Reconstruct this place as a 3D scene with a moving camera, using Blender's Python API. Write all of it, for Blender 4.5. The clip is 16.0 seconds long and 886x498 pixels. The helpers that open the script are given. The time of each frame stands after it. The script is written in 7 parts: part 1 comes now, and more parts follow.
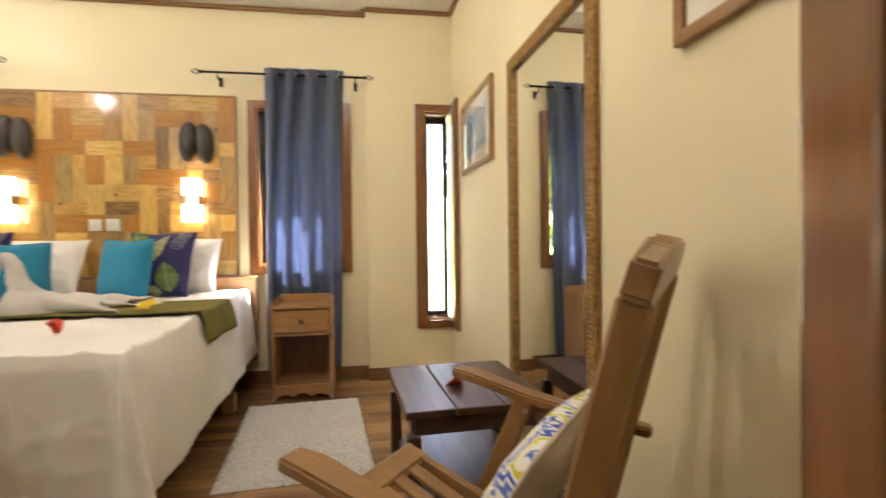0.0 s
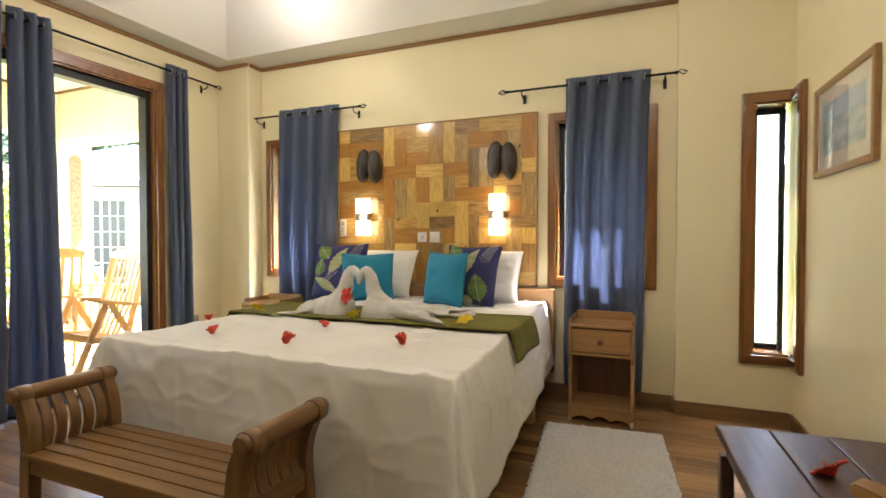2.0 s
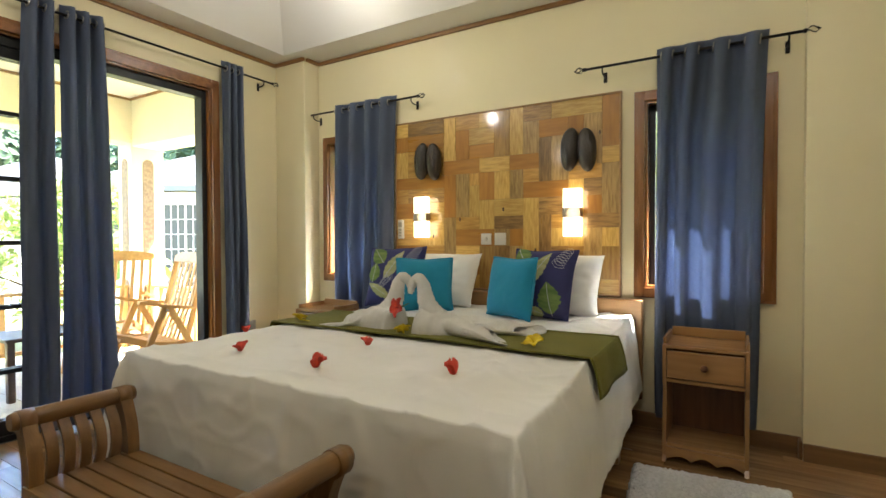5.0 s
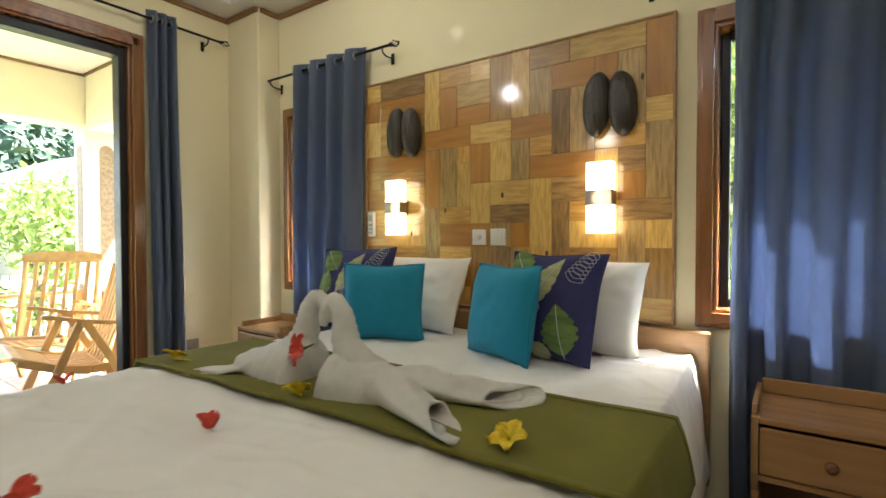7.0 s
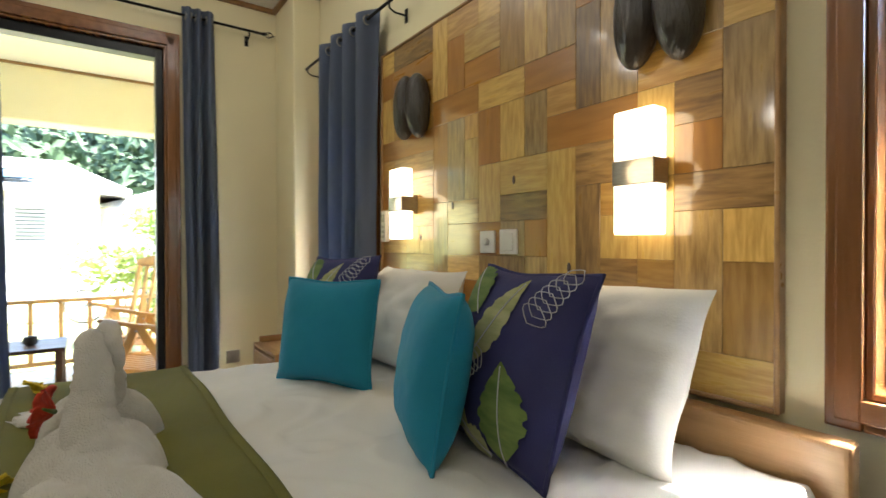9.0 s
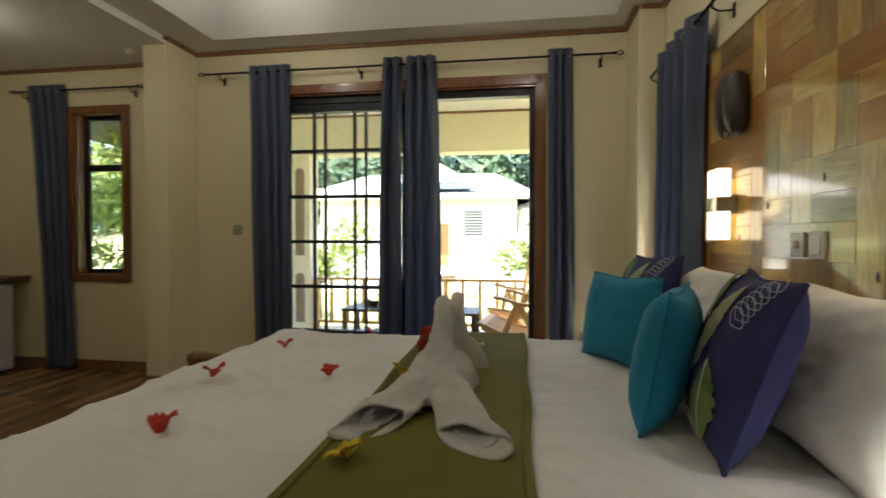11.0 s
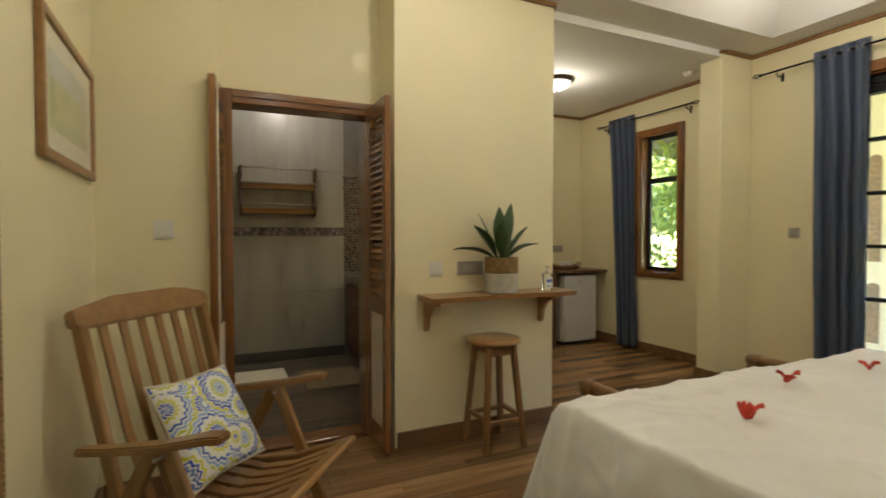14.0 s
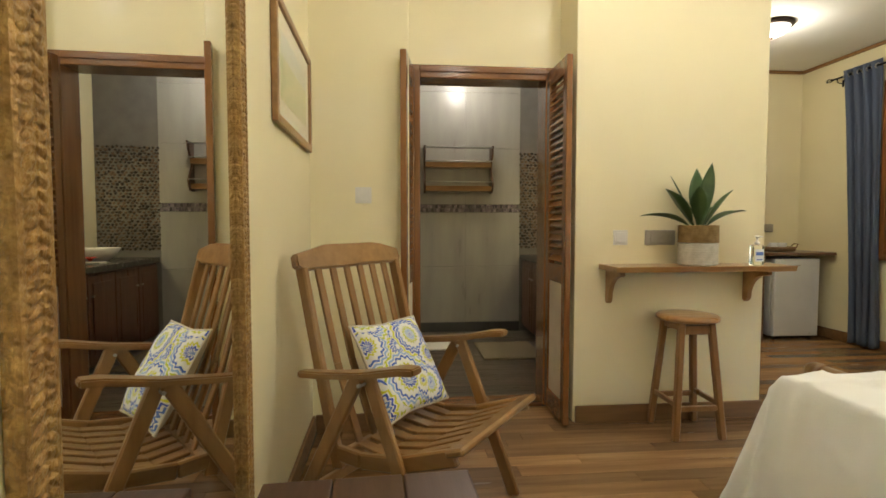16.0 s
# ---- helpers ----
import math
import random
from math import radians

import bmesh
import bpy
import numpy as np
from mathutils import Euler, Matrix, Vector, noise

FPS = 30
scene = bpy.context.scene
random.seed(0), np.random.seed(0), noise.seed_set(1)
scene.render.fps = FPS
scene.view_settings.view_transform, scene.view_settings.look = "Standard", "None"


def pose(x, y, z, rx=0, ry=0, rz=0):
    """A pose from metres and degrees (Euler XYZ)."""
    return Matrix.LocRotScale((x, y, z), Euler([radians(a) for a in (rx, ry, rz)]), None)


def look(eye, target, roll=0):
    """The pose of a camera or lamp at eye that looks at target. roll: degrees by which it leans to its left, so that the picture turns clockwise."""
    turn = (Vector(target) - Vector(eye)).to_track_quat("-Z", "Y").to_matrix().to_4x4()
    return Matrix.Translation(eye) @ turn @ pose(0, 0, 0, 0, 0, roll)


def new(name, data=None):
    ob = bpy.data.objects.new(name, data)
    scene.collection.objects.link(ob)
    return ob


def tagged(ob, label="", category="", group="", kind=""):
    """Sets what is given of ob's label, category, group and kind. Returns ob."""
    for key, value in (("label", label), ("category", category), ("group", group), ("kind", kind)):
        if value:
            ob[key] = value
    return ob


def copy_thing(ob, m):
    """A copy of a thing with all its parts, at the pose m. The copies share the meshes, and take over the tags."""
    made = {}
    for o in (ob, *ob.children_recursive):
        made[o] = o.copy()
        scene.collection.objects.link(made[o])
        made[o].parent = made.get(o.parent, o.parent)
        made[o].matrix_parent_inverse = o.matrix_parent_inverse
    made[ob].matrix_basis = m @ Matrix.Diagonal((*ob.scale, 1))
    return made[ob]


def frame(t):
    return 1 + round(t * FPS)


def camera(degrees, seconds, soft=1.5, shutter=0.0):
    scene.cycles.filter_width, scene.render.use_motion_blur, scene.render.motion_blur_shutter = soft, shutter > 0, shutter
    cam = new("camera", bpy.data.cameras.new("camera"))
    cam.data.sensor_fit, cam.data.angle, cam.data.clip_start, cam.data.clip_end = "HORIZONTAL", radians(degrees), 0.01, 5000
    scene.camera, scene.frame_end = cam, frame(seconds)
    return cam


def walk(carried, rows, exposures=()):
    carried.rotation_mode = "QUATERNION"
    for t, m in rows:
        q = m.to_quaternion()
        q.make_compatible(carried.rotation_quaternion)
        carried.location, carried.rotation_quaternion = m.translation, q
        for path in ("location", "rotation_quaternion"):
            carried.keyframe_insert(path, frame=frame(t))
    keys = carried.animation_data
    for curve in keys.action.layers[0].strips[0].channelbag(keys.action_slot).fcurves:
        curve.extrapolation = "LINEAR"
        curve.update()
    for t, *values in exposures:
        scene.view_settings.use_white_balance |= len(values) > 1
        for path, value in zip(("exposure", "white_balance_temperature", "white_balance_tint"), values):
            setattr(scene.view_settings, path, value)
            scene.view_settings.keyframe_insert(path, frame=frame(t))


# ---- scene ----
cam = camera(83.8, 16.0, shutter=0.4)
PATH = [
    (0, (0.145, 0.23, 1.085), (0.458, 2.205, 1.059), -0.7),
    (0.5, (0.105, 0.234, 1.171), (0.022, 2.232, 1.142), -0.4),
    (1, (0.093, 0.247, 1.202), (-0.321, 2.203, 1.166), -0.2),
    (1.5, (0.036, 0.305, 1.2), (-0.593, 2.203, 1.162), -0.0),
    (2, (-0.005, 0.361, 1.234), (-0.775, 2.206, 1.191), -0.0),
    (2.5, (-0.035, 0.379, 1.256), (-0.888, 2.188, 1.216), -0.0),
    (3, (-0.05, 0.39, 1.281), (-0.955, 2.173, 1.238), -0.0),
    (3.5, (-0.063, 0.42, 1.267), (-0.981, 2.197, 1.229), -0.0),
    (4, (-0.078, 0.496, 1.254), (-1.01, 2.266, 1.215), -0.1),
    (6.5, (-0.347, 1.568, 1.239), (-1.496, 3.204, 1.2), -0.1),
    (7, (-0.407, 1.88, 1.237), (-1.557, 3.516, 1.195), -0.1),
    (7.5, (-0.399, 2.137, 1.214), (-1.548, 3.774, 1.191), 0.0),
    (8, (-0.442, 2.496, 1.218), (-1.698, 4.052, 1.206), 0.0),
    (10.5, (-0.008, 3.216, 1.262), (-2.005, 3.307, 1.218), -0.1),
    (11, (0.127, 3.251, 1.268), (-1.849, 2.944, 1.222), 0.1),
    (11.5, (0.211, 3.294, 1.28), (-1.691, 2.679, 1.234), 0.1),
    (12, (0.268, 3.33, 1.292), (-1.459, 2.322, 1.241), 0.1),
    (12.5, (0.309, 3.33, 1.305), (-1.232, 2.056, 1.253), -0.0),
    (13, (0.351, 3.31, 1.312), (-0.979, 1.818, 1.261), -0.0),
    (13.5, (0.398, 3.303, 1.306), (-0.701, 1.633, 1.252), -0.0),
    (14, (0.428, 3.281, 1.309), (-0.407, 1.464, 1.256), 0.0),
    (14.5, (0.431, 3.278, 1.305), (-0.17, 1.371, 1.252), -0.1),
    (15, (0.441, 3.268, 1.283), (0.079, 1.303, 1.214), 0.1),
    (15.5, (0.449, 3.26, 1.239), (0.207, 1.276, 1.158), 0.0),
    (16, (0.462, 3.245, 1.174), (0.289, 1.255, 1.077), 0.0),
]
EXPOSURES = [(0, 4.95, 6800, 20), (1, 4.75, 6900, 19), (2, 4.55, 6800, 16), (3.5, 4.4, 6650, 11), (7, 4.05, 6300, 9), (8.2, 4.05, 6300, 9), (10.5, 3.2, 6550, 10), (12.5, 3.1, 6700, 10), (13, 3.3, 6800, 10), (14, 4.2, 6800, 9), (15, 4.75, 6650, 8), (16, 4.9, 6650, 8)]
walk(cam, [(t, look(eye, target, roll)) for t, eye, target, roll in PATH], EXPOSURES)

# ---- world, sun and exposure ----
SUN_FROM = Vector((0.31, 0.47, 0.83)).normalized()
world = bpy.data.worlds.new("world")
scene.world = world
world.use_nodes = True
wn = world.node_tree
sky = wn.nodes.new("ShaderNodeTexSky")
sky.sky_type, sky.sun_disc = "NISHITA", False
sky.sun_elevation = math.asin(SUN_FROM.z)
sky.sun_rotation = math.atan2(SUN_FROM.x, SUN_FROM.y)
wn.links.new(sky.outputs[0], wn.nodes["Background"].inputs[0])
wn.nodes["Background"].inputs[1].default_value = 0.15


def lamp(name, kind, energy, colour, m, size=0.1, size_y=None):
    data = bpy.data.lights.new(name, kind)
    data.energy, data.color = energy, colour
    if kind == "AREA":
        data.size = size
        if size_y:
            data.shape, data.size_y = "RECTANGLE", size_y
    elif kind == "SPOT":
        data.spot_size, data.spot_blend, data.shadow_soft_size = radians(150), 0.6, size
    elif kind == "SUN":
        data.angle = radians(0.6)
    else:
        data.shadow_soft_size = size
    ob = new(name, data)
    ob.matrix_world = m
    return ob


lamp("sun", "SUN", 4.5, (1.0, 0.95, 0.86), look(SUN_FROM * 20, (0, 0, 0)))


# ---- materials ----
def material(name, colour, rough=0.6, metal=0.0, second=None, scale=8.0, stretch=(1, 1, 1), detail=4.0, bump=0.0, bump_scale=60.0,
             mix=0.5, spread=(0.35, 0.65), rough_var=0.08, per_object=0.0, coat=0.0, sheen=0.0):
    """A surface with a broad and a fine variation of colour, a varied gloss and a fine relief, in metres."""
    mat = bpy.data.materials.new(name)
    mat.use_nodes = True
    nt = mat.node_tree
    bsdf = nt.nodes["Principled BSDF"]
    bsdf.inputs["Metallic"].default_value = metal
    bsdf.inputs["Coat Weight"].default_value = coat
    bsdf.inputs["Coat Roughness"].default_value = 0.12
    bsdf.inputs["Sheen Weight"].default_value = sheen
    tc = nt.nodes.new("ShaderNodeTexCoord")
    mp = nt.nodes.new("ShaderNodeMapping")
    mp.inputs["Scale"].default_value = stretch
    nt.links.new(tc.outputs["Object"], mp.inputs["Vector"])
    vec = mp.outputs["Vector"]
    info = nt.nodes.new("ShaderNodeObjectInfo")
    if per_object:
        shift = nt.nodes.new("ShaderNodeVectorMath")
        shift.operation = "ADD"
        far = nt.nodes.new("ShaderNodeMath")
        far.operation = "MULTIPLY"
        far.inputs[1].default_value = 37.0
        nt.links.new(info.outputs["Random"], far.inputs[0])
        nt.links.new(vec, shift.inputs[0])
        nt.links.new(far.outputs[0], shift.inputs[1])
        vec = shift.outputs[0]
    broad = nt.nodes.new("ShaderNodeTexNoise")
    broad.inputs["Scale"].default_value, broad.inputs["Detail"].default_value = scale, detail
    nt.links.new(vec, broad.inputs["Vector"])
    ramp = nt.nodes.new("ShaderNodeMapRange")
    ramp.inputs["From Min"].default_value, ramp.inputs["From Max"].default_value = spread
    nt.links.new(broad.outputs["Fac"], ramp.inputs["Value"])
    blend = nt.nodes.new("ShaderNodeMix")
    blend.data_type = "RGBA"
    blend.inputs[6].default_value = (*colour, 1)
    blend.inputs[7].default_value = (*(second or tuple(c * 0.86 for c in colour)), 1)
    amount = nt.nodes.new("ShaderNodeMath")
    amount.operation = "MULTIPLY"
    amount.inputs[1].default_value = mix * 2 if mix < 0.5 else 1.0
    nt.links.new(ramp.outputs[0], amount.inputs[0])
    nt.links.new(amount.outputs[0], blend.inputs[0])
    out = blend.outputs[2]
    if per_object:
        hsv = nt.nodes.new("ShaderNodeHueSaturation")
        val = nt.nodes.new("ShaderNodeMapRange")
        val.inputs["To Min"].default_value, val.inputs["To Max"].default_value = 1 - per_object, 1 + per_object
        nt.links.new(info.outputs["Random"], val.inputs["Value"])
        nt.links.new(val.outputs[0], hsv.inputs["Value"])
        nt.links.new(out, hsv.inputs["Color"])
        out = hsv.outputs[0]
    nt.links.new(out, bsdf.inputs["Base Color"])
    fine = nt.nodes.new("ShaderNodeTexNoise")
    fine.inputs["Scale"].default_value, fine.inputs["Detail"].default_value = bump_scale, 3.0
    nt.links.new(vec, fine.inputs["Vector"])
    rr = nt.nodes.new("ShaderNodeMapRange")
    rr.inputs["To Min"].default_value, rr.inputs["To Max"].default_value = max(0.02, rough - rough_var), min(1, rough + rough_var)
    nt.links.new(broad.outputs["Fac"], rr.inputs["Value"])
    nt.links.new(rr.outputs[0], bsdf.inputs["Roughness"])
    if bump:
        bp = nt.nodes.new("ShaderNodeBump")
        bp.inputs["Strength"].default_value, bp.inputs["Distance"].default_value = bump, 0.01
        nt.links.new(fine.outputs["Fac"], bp.inputs["Height"])
        nt.links.new(bp.outputs["Normal"], bsdf.inputs["Normal"])
    return mat


def wood(name, light, dark, rough=0.35, along="x", grain=1.0, per_object=0.0, coat=0.0, knots=0.0):
    """Timber with a grain drawn out along one axis."""
    stretch = {"x": (1.2, 16, 16), "y": (16, 1.2, 16), "z": (16, 16, 1.2)}[along]
    mat = material(name, light, rough, second=dark, scale=1.6 * grain, stretch=stretch, detail=6, bump=0.12, bump_scale=14, spread=(0.3, 0.72),
                   per_object=per_object, coat=coat)
    return mat


def glowing(name, colour, strength, base=(0.8, 0.8, 0.8)):
    mat = bpy.data.materials.new(name)
    mat.use_nodes = True
    b = mat.node_tree.nodes["Principled BSDF"]
    b.inputs["Base Color"].default_value = (*base, 1)
    b.inputs["Emission Color"].default_value = (*colour, 1)
    b.inputs["Emission Strength"].default_value = strength
    return mat


def clear(name, rough=0.0, tint=(1, 1, 1), ior=1.45):
    mat = bpy.data.materials.new(name)
    mat.use_nodes = True
    b = mat.node_tree.nodes["Principled BSDF"]
    b.inputs["Base Color"].default_value = (*tint, 1)
    b.inputs["Transmission Weight"].default_value = 1
    b.inputs["Roughness"].default_value = rough
    b.inputs["IOR"].default_value = ior
    return mat


WALL = material("wall_paint", (0.82, 0.745, 0.51), 0.55, second=(0.79, 0.715, 0.48), scale=1.3, bump=0.10, bump_scale=120, coat=0.05)
CEIL = material("ceiling_paint", (0.80, 0.79, 0.77), 0.7, second=(0.76, 0.75, 0.72), scale=0.8, bump=0.05, bump_scale=150)
TRIM = wood("cornice_wood", (0.30, 0.16, 0.06), (0.20, 0.10, 0.035), 0.4)
BASEB = wood("baseboard_wood", (0.25, 0.135, 0.055), (0.15, 0.08, 0.03), 0.35)
FRAME = wood("window_frame_wood", (0.26, 0.105, 0.032), (0.16, 0.06, 0.018), 0.22, "z", coat=0.5)
FRAMEX = wood("window_frame_wood_level", (0.26, 0.105, 0.032), (0.16, 0.06, 0.018), 0.22, "x", coat=0.5)
FRAMEY = wood("window_frame_wood_side", (0.26, 0.105, 0.032), (0.16, 0.06, 0.018), 0.22, "y", coat=0.5)
ALU = material("dark_aluminium", (0.025, 0.027, 0.03), 0.4, metal=0.6, scale=20)
GLASS = clear("window_glass")
FROST = clear("frosted_window_glass", 0.28)
FLOOR = wood("floor_plank_wood", (0.33, 0.19, 0.085), (0.19, 0.10, 0.04), 0.24, "x", 0.9, per_object=0.42)
SUBFLOOR = material("subfloor", (0.05, 0.035, 0.02), 0.8)
IRON = material("black_iron", (0.015, 0.015, 0.016), 0.45, metal=0.7, scale=30)
SHEET = material("white_bed_linen", (0.80, 0.79, 0.76), 0.85, second=(0.75, 0.74, 0.70), scale=2.5, bump=0.08, bump_scale=220)


# ---- building helpers ----
def bm_box(bm, x0, x1, y0, y1, z0, z1, bevel=0.0, segs=1):
    """A box, with its edges rounded where bevel is given. Returns its vertices."""
    r = bmesh.ops.create_cube(bm, size=1.0)
    vs = r["verts"]
    for v in vs:
        v.co = Vector((x0 + (v.co.x + 0.5) * (x1 - x0), y0 + (v.co.y + 0.5) * (y1 - y0), z0 + (v.co.z + 0.5) * (z1 - z0)))
    if bevel:
        es = list({e for v in vs for e in v.link_edges})
        vs = [v for v in bmesh.ops.bevel(bm, geom=es, offset=min(bevel, 0.49 * min(abs(x1 - x0), abs(y1 - y0), abs(z1 - z0))), segments=segs, affect="EDGES", profile=0.6)["verts"]]
    return vs


def beam(bm, a, b, w, h, up=(0, 0, 1), bevel=0.004):
    """A bar of w by h between two points."""
    a, b = Vector(a), Vector(b)
    d = b - a
    y = d.normalized()
    x = y.cross(Vector(up))
    x = x.normalized() if x.length > 1e-5 else Vector((1, 0, 0))
    z = x.cross(y)
    m = Matrix((x, y, z)).transposed().to_4x4()
    m.translation = a
    t = bmesh.new()
    bm_box(t, -w / 2, w / 2, 0, d.length, -h / 2, h / 2, bevel)
    t.transform(m)
    me = bpy.data.meshes.new("tmp")
    t.to_mesh(me)
    t.free()
    bm.from_mesh(me)
    bpy.data.meshes.remove(me)


def tube(bm, pts, r, n=10, cap=True):
    """A round bar through points; r one radius or one a point."""
    pts = [Vector(p) for p in pts]
    rs = r if isinstance(r, (list, tuple)) else [r] * len(pts)
    rings = []
    side = None
    for i, p in enumerate(pts):
        d = (pts[min(i + 1, len(pts) - 1)] - pts[max(i - 1, 0)]).normalized()
        if side is None:
            side = d.orthogonal().normalized()
        side = (side - d * side.dot(d)).normalized()
        up = d.cross(side)
        rings.append([bm.verts.new(p + rs[i] * (math.cos(2 * math.pi * k / n) * side + math.sin(2 * math.pi * k / n) * up)) for k in range(n)])
    for a, b in zip(rings, rings[1:]):
        for k in range(n):
            f = bm.faces.new((a[k], a[(k + 1) % n], b[(k + 1) % n], b[k]))
            f.smooth = True
    if cap:
        bm.faces.new(rings[0][::-1])
        bm.faces.new(rings[-1])


def lathe(bm, profile, n=28, close=True):
    """A turned body round z: profile of (radius, height)."""
    rings = [[bm.verts.new((max(r, 1e-4) * math.cos(2 * math.pi * k / n), max(r, 1e-4) * math.sin(2 * math.pi * k / n), z)) for k in range(n)] for r, z in profile]
    for a, b in zip(rings, rings[1:]):
        for k in range(n):
            bm.faces.new((a[k], a[(k + 1) % n], b[(k + 1) % n], b[k])).smooth = True
    if close:
        bm.faces.new(rings[0][::-1])
        bm.faces.new(rings[-1])


def prism(bm, outline, y0, y1):
    """An outline in x and z, drawn out along y."""
    a = [bm.verts.new((x, y0, z)) for x, z in outline]
    b = [bm.verts.new((x, y1, z)) for x, z in outline]
    bm.faces.new(a)
    bm.faces.new(b[::-1])
    for i in range(len(a)):
        j = (i + 1) % len(a)
        bm.faces.new((a[j], a[i], b[i], b[j]))


def sheet(bm, nu, nv, fn, smooth=True):
    """A surface fn(u, v) over the unit square."""
    g = [[bm.verts.new(fn(i / nu, j / nv)) for j in range(nv + 1)] for i in range(nu + 1)]
    for i in range(nu):
        for j in range(nv):
            bm.faces.new((g[i][j], g[i + 1][j], g[i + 1][j + 1], g[i][j + 1])).smooth = smooth
    return g


def mesh_of(name, bm, mat):
    bmesh.ops.recalc_face_normals(bm, faces=bm.faces)
    me = bpy.data.meshes.new(name)
    bm.to_mesh(me)
    bm.free()
    me.materials.append(mat)
    return me


def part(name, bm, mat, parent, label="", at=None):
    ob = new(name, mesh_of(name, bm, mat))
    ob.parent = parent
    if at is not None:
        ob.matrix_basis = at
    if label:
        tagged(ob, label)
    return ob


def thing(name, label, category, m=None, group="", kind=""):
    ob = new(name)
    ob.empty_display_size = 0.1
    if m is not None:
        ob.matrix_basis = m
    return tagged(ob, label, category, group, kind)


def single(name, bm, mat, label, category, m=None, group="", kind=""):
    ob = new(name, mesh_of(name, bm, mat))
    if m is not None:
        ob.matrix_basis = m
    return tagged(ob, label, category, group, kind)


def smooth_angle(ob, on=True):
    for p in ob.data.polygons:
        p.use_smooth = on


def box(x0, x1, y0, y1, z0, z1, bevel=0.0, segs=1):
    bm = bmesh.new()
    bm_box(bm, x0, x1, y0, y1, z0, z1, bevel, segs)
    return bm


def wall_mesh(axis, c0, c1, u0, u1, z0, z1, holes):
    """A wall between the planes c0 and c1 of axis, from u0 to u1, with holes (u0, u1, z0, z1) right through."""
    us = sorted({u0, u1, *[h for o in holes for h in o[:2] if u0 < h < u1]})
    zs = sorted({z0, z1, *[h for o in holes for h in o[2:] if z0 < h < z1]})
    bm = bmesh.new()
    put = (lambda c, u, z: (c, u, z)) if axis == "x" else (lambda c, u, z: (u, c, z))
    solid = {}
    for i in range(len(us) - 1):
        for j in range(len(zs) - 1):
            mu, mz = (us[i] + us[i + 1]) / 2, (zs[j] + zs[j + 1]) / 2
            solid[i, j] = not any(a < mu < b and c < mz < d for a, b, c, d in holes)
    cache = {}

    def v(c, u, z):
        k = (c, round(u, 5), round(z, 5))
        if k not in cache:
            cache[k] = bm.verts.new(put(c, u, z))
        return cache[k]
    for (i, j), full in solid.items():
        if not full:
            continue
        a, b, c, d = us[i], us[i + 1], zs[j], zs[j + 1]
        for cc in (c0, c1):
            bm.faces.new((v(cc, a, c), v(cc, b, c), v(cc, b, d), v(cc, a, d)))
        for di, dj, e in ((-1, 0, ((a, c), (a, d))), (1, 0, ((b, c), (b, d))), (0, -1, ((a, c), (b, c))), (0, 1, ((a, d), (b, d)))):
            if not solid.get((i + di, j + dj)):
                (p, q), (r, s) = e
                bm.faces.new((v(c0, p, q), v(c0, r, s), v(c1, r, s), v(c1, p, q)))
    return bm


def structure(name, bm, mat, label, category):
    return single(name, bm, mat, label, category, kind="structure")


# ---- the room's shell ----
XW, XE, YN, YS = -4.0, 0.93, 4.27, -1.95
CORN = 2.91
SL = (0.97, 3.46, 2.60)          # sliding door: south edge, north edge, top
structure("wall_north", wall_mesh("y", YN, YN + 0.15, XW - 0.15, XE + 0.15, 0, 3.1, [(-3.475, -2.80, 0.92, 2.14), (-0.675, -0.015, 0.92, 2.14), (0.62, 0.86, 0.47, 2.12)]), WALL,
          "cream painted plaster wall behind the bed", "wall")
EAST = pose(XE + 0.028, 0.44, 0, 0, 0, 1.55)     # the east wall runs slightly askew
east = structure("wall_east", wall_mesh("x", 0, 0.15, -2.75, 3.86, 0, 3.1, [(3.555, 3.90, 0.47, 2.12)]), WALL, "cream painted plaster wall with a tall mirror", "wall")
east.matrix_basis = EAST
structure("wall_west", wall_mesh("x", XW - 0.15, XW, YS - 0.15, YN, 0, 3.1, [(SL[0] + 0.05, SL[1] - 0.05, -0.2, SL[2] - 0.07), (-0.93, -0.40, 0.91, 2.43)]), WALL,
          "cream painted plaster wall with a glazed sliding door", "wall")
structure("wall_south", box(XW, -1.74, YS - 0.15, YS, 0, 3.1), WALL, "cream painted plaster wall behind the fridge", "wall")
structure("pillar_north_west", box(XW, -3.61, 4.085, YN, 0, CORN + 0.05, 0.012, 3), WALL, "cream plastered corner pillar with rounded edges", "pillar")
structure("pillar_west", box(XW, -3.60, 0.13, 0.345, 0, CORN + 0.05, 0.006, 2), WALL, "cream plastered wall pillar", "pillar")
structure("pillar_north_east", wall_mesh("y", 4.168, YN, 0.172, XE, 0, 3.1, [(0.62, 0.86, 0.47, 2.12)]), WALL, "cream plastered wall projection with a corner window", "pillar")
# bathroom block
structure("wall_shelf", box(-1.74, -0.558, 0.13, 0.43, 0, 3.1, 0.004), WALL, "cream painted plaster wall with a wooden shelf", "wall")
structure("wall_door", wall_mesh("y", -0.02, 0.13, -1.74, XE + 0.06, 0, 3.1, [(-0.48, 0.355, -0.2, 2.12)]), WALL, "cream painted plaster wall round a louvred double door", "wall")
structure("wall_switch", box(0.41, XE + 0.06, 0.13, 0.44, 0, 3.1, 0.004), WALL, "cream painted plaster wall with a light switch", "wall")
structure("wall_bath_west", box(-1.74, -1.45, -2.27, -0.02, 0, 3.1), WALL, "cream painted plaster wall between kitchenette and bathroom", "wall")

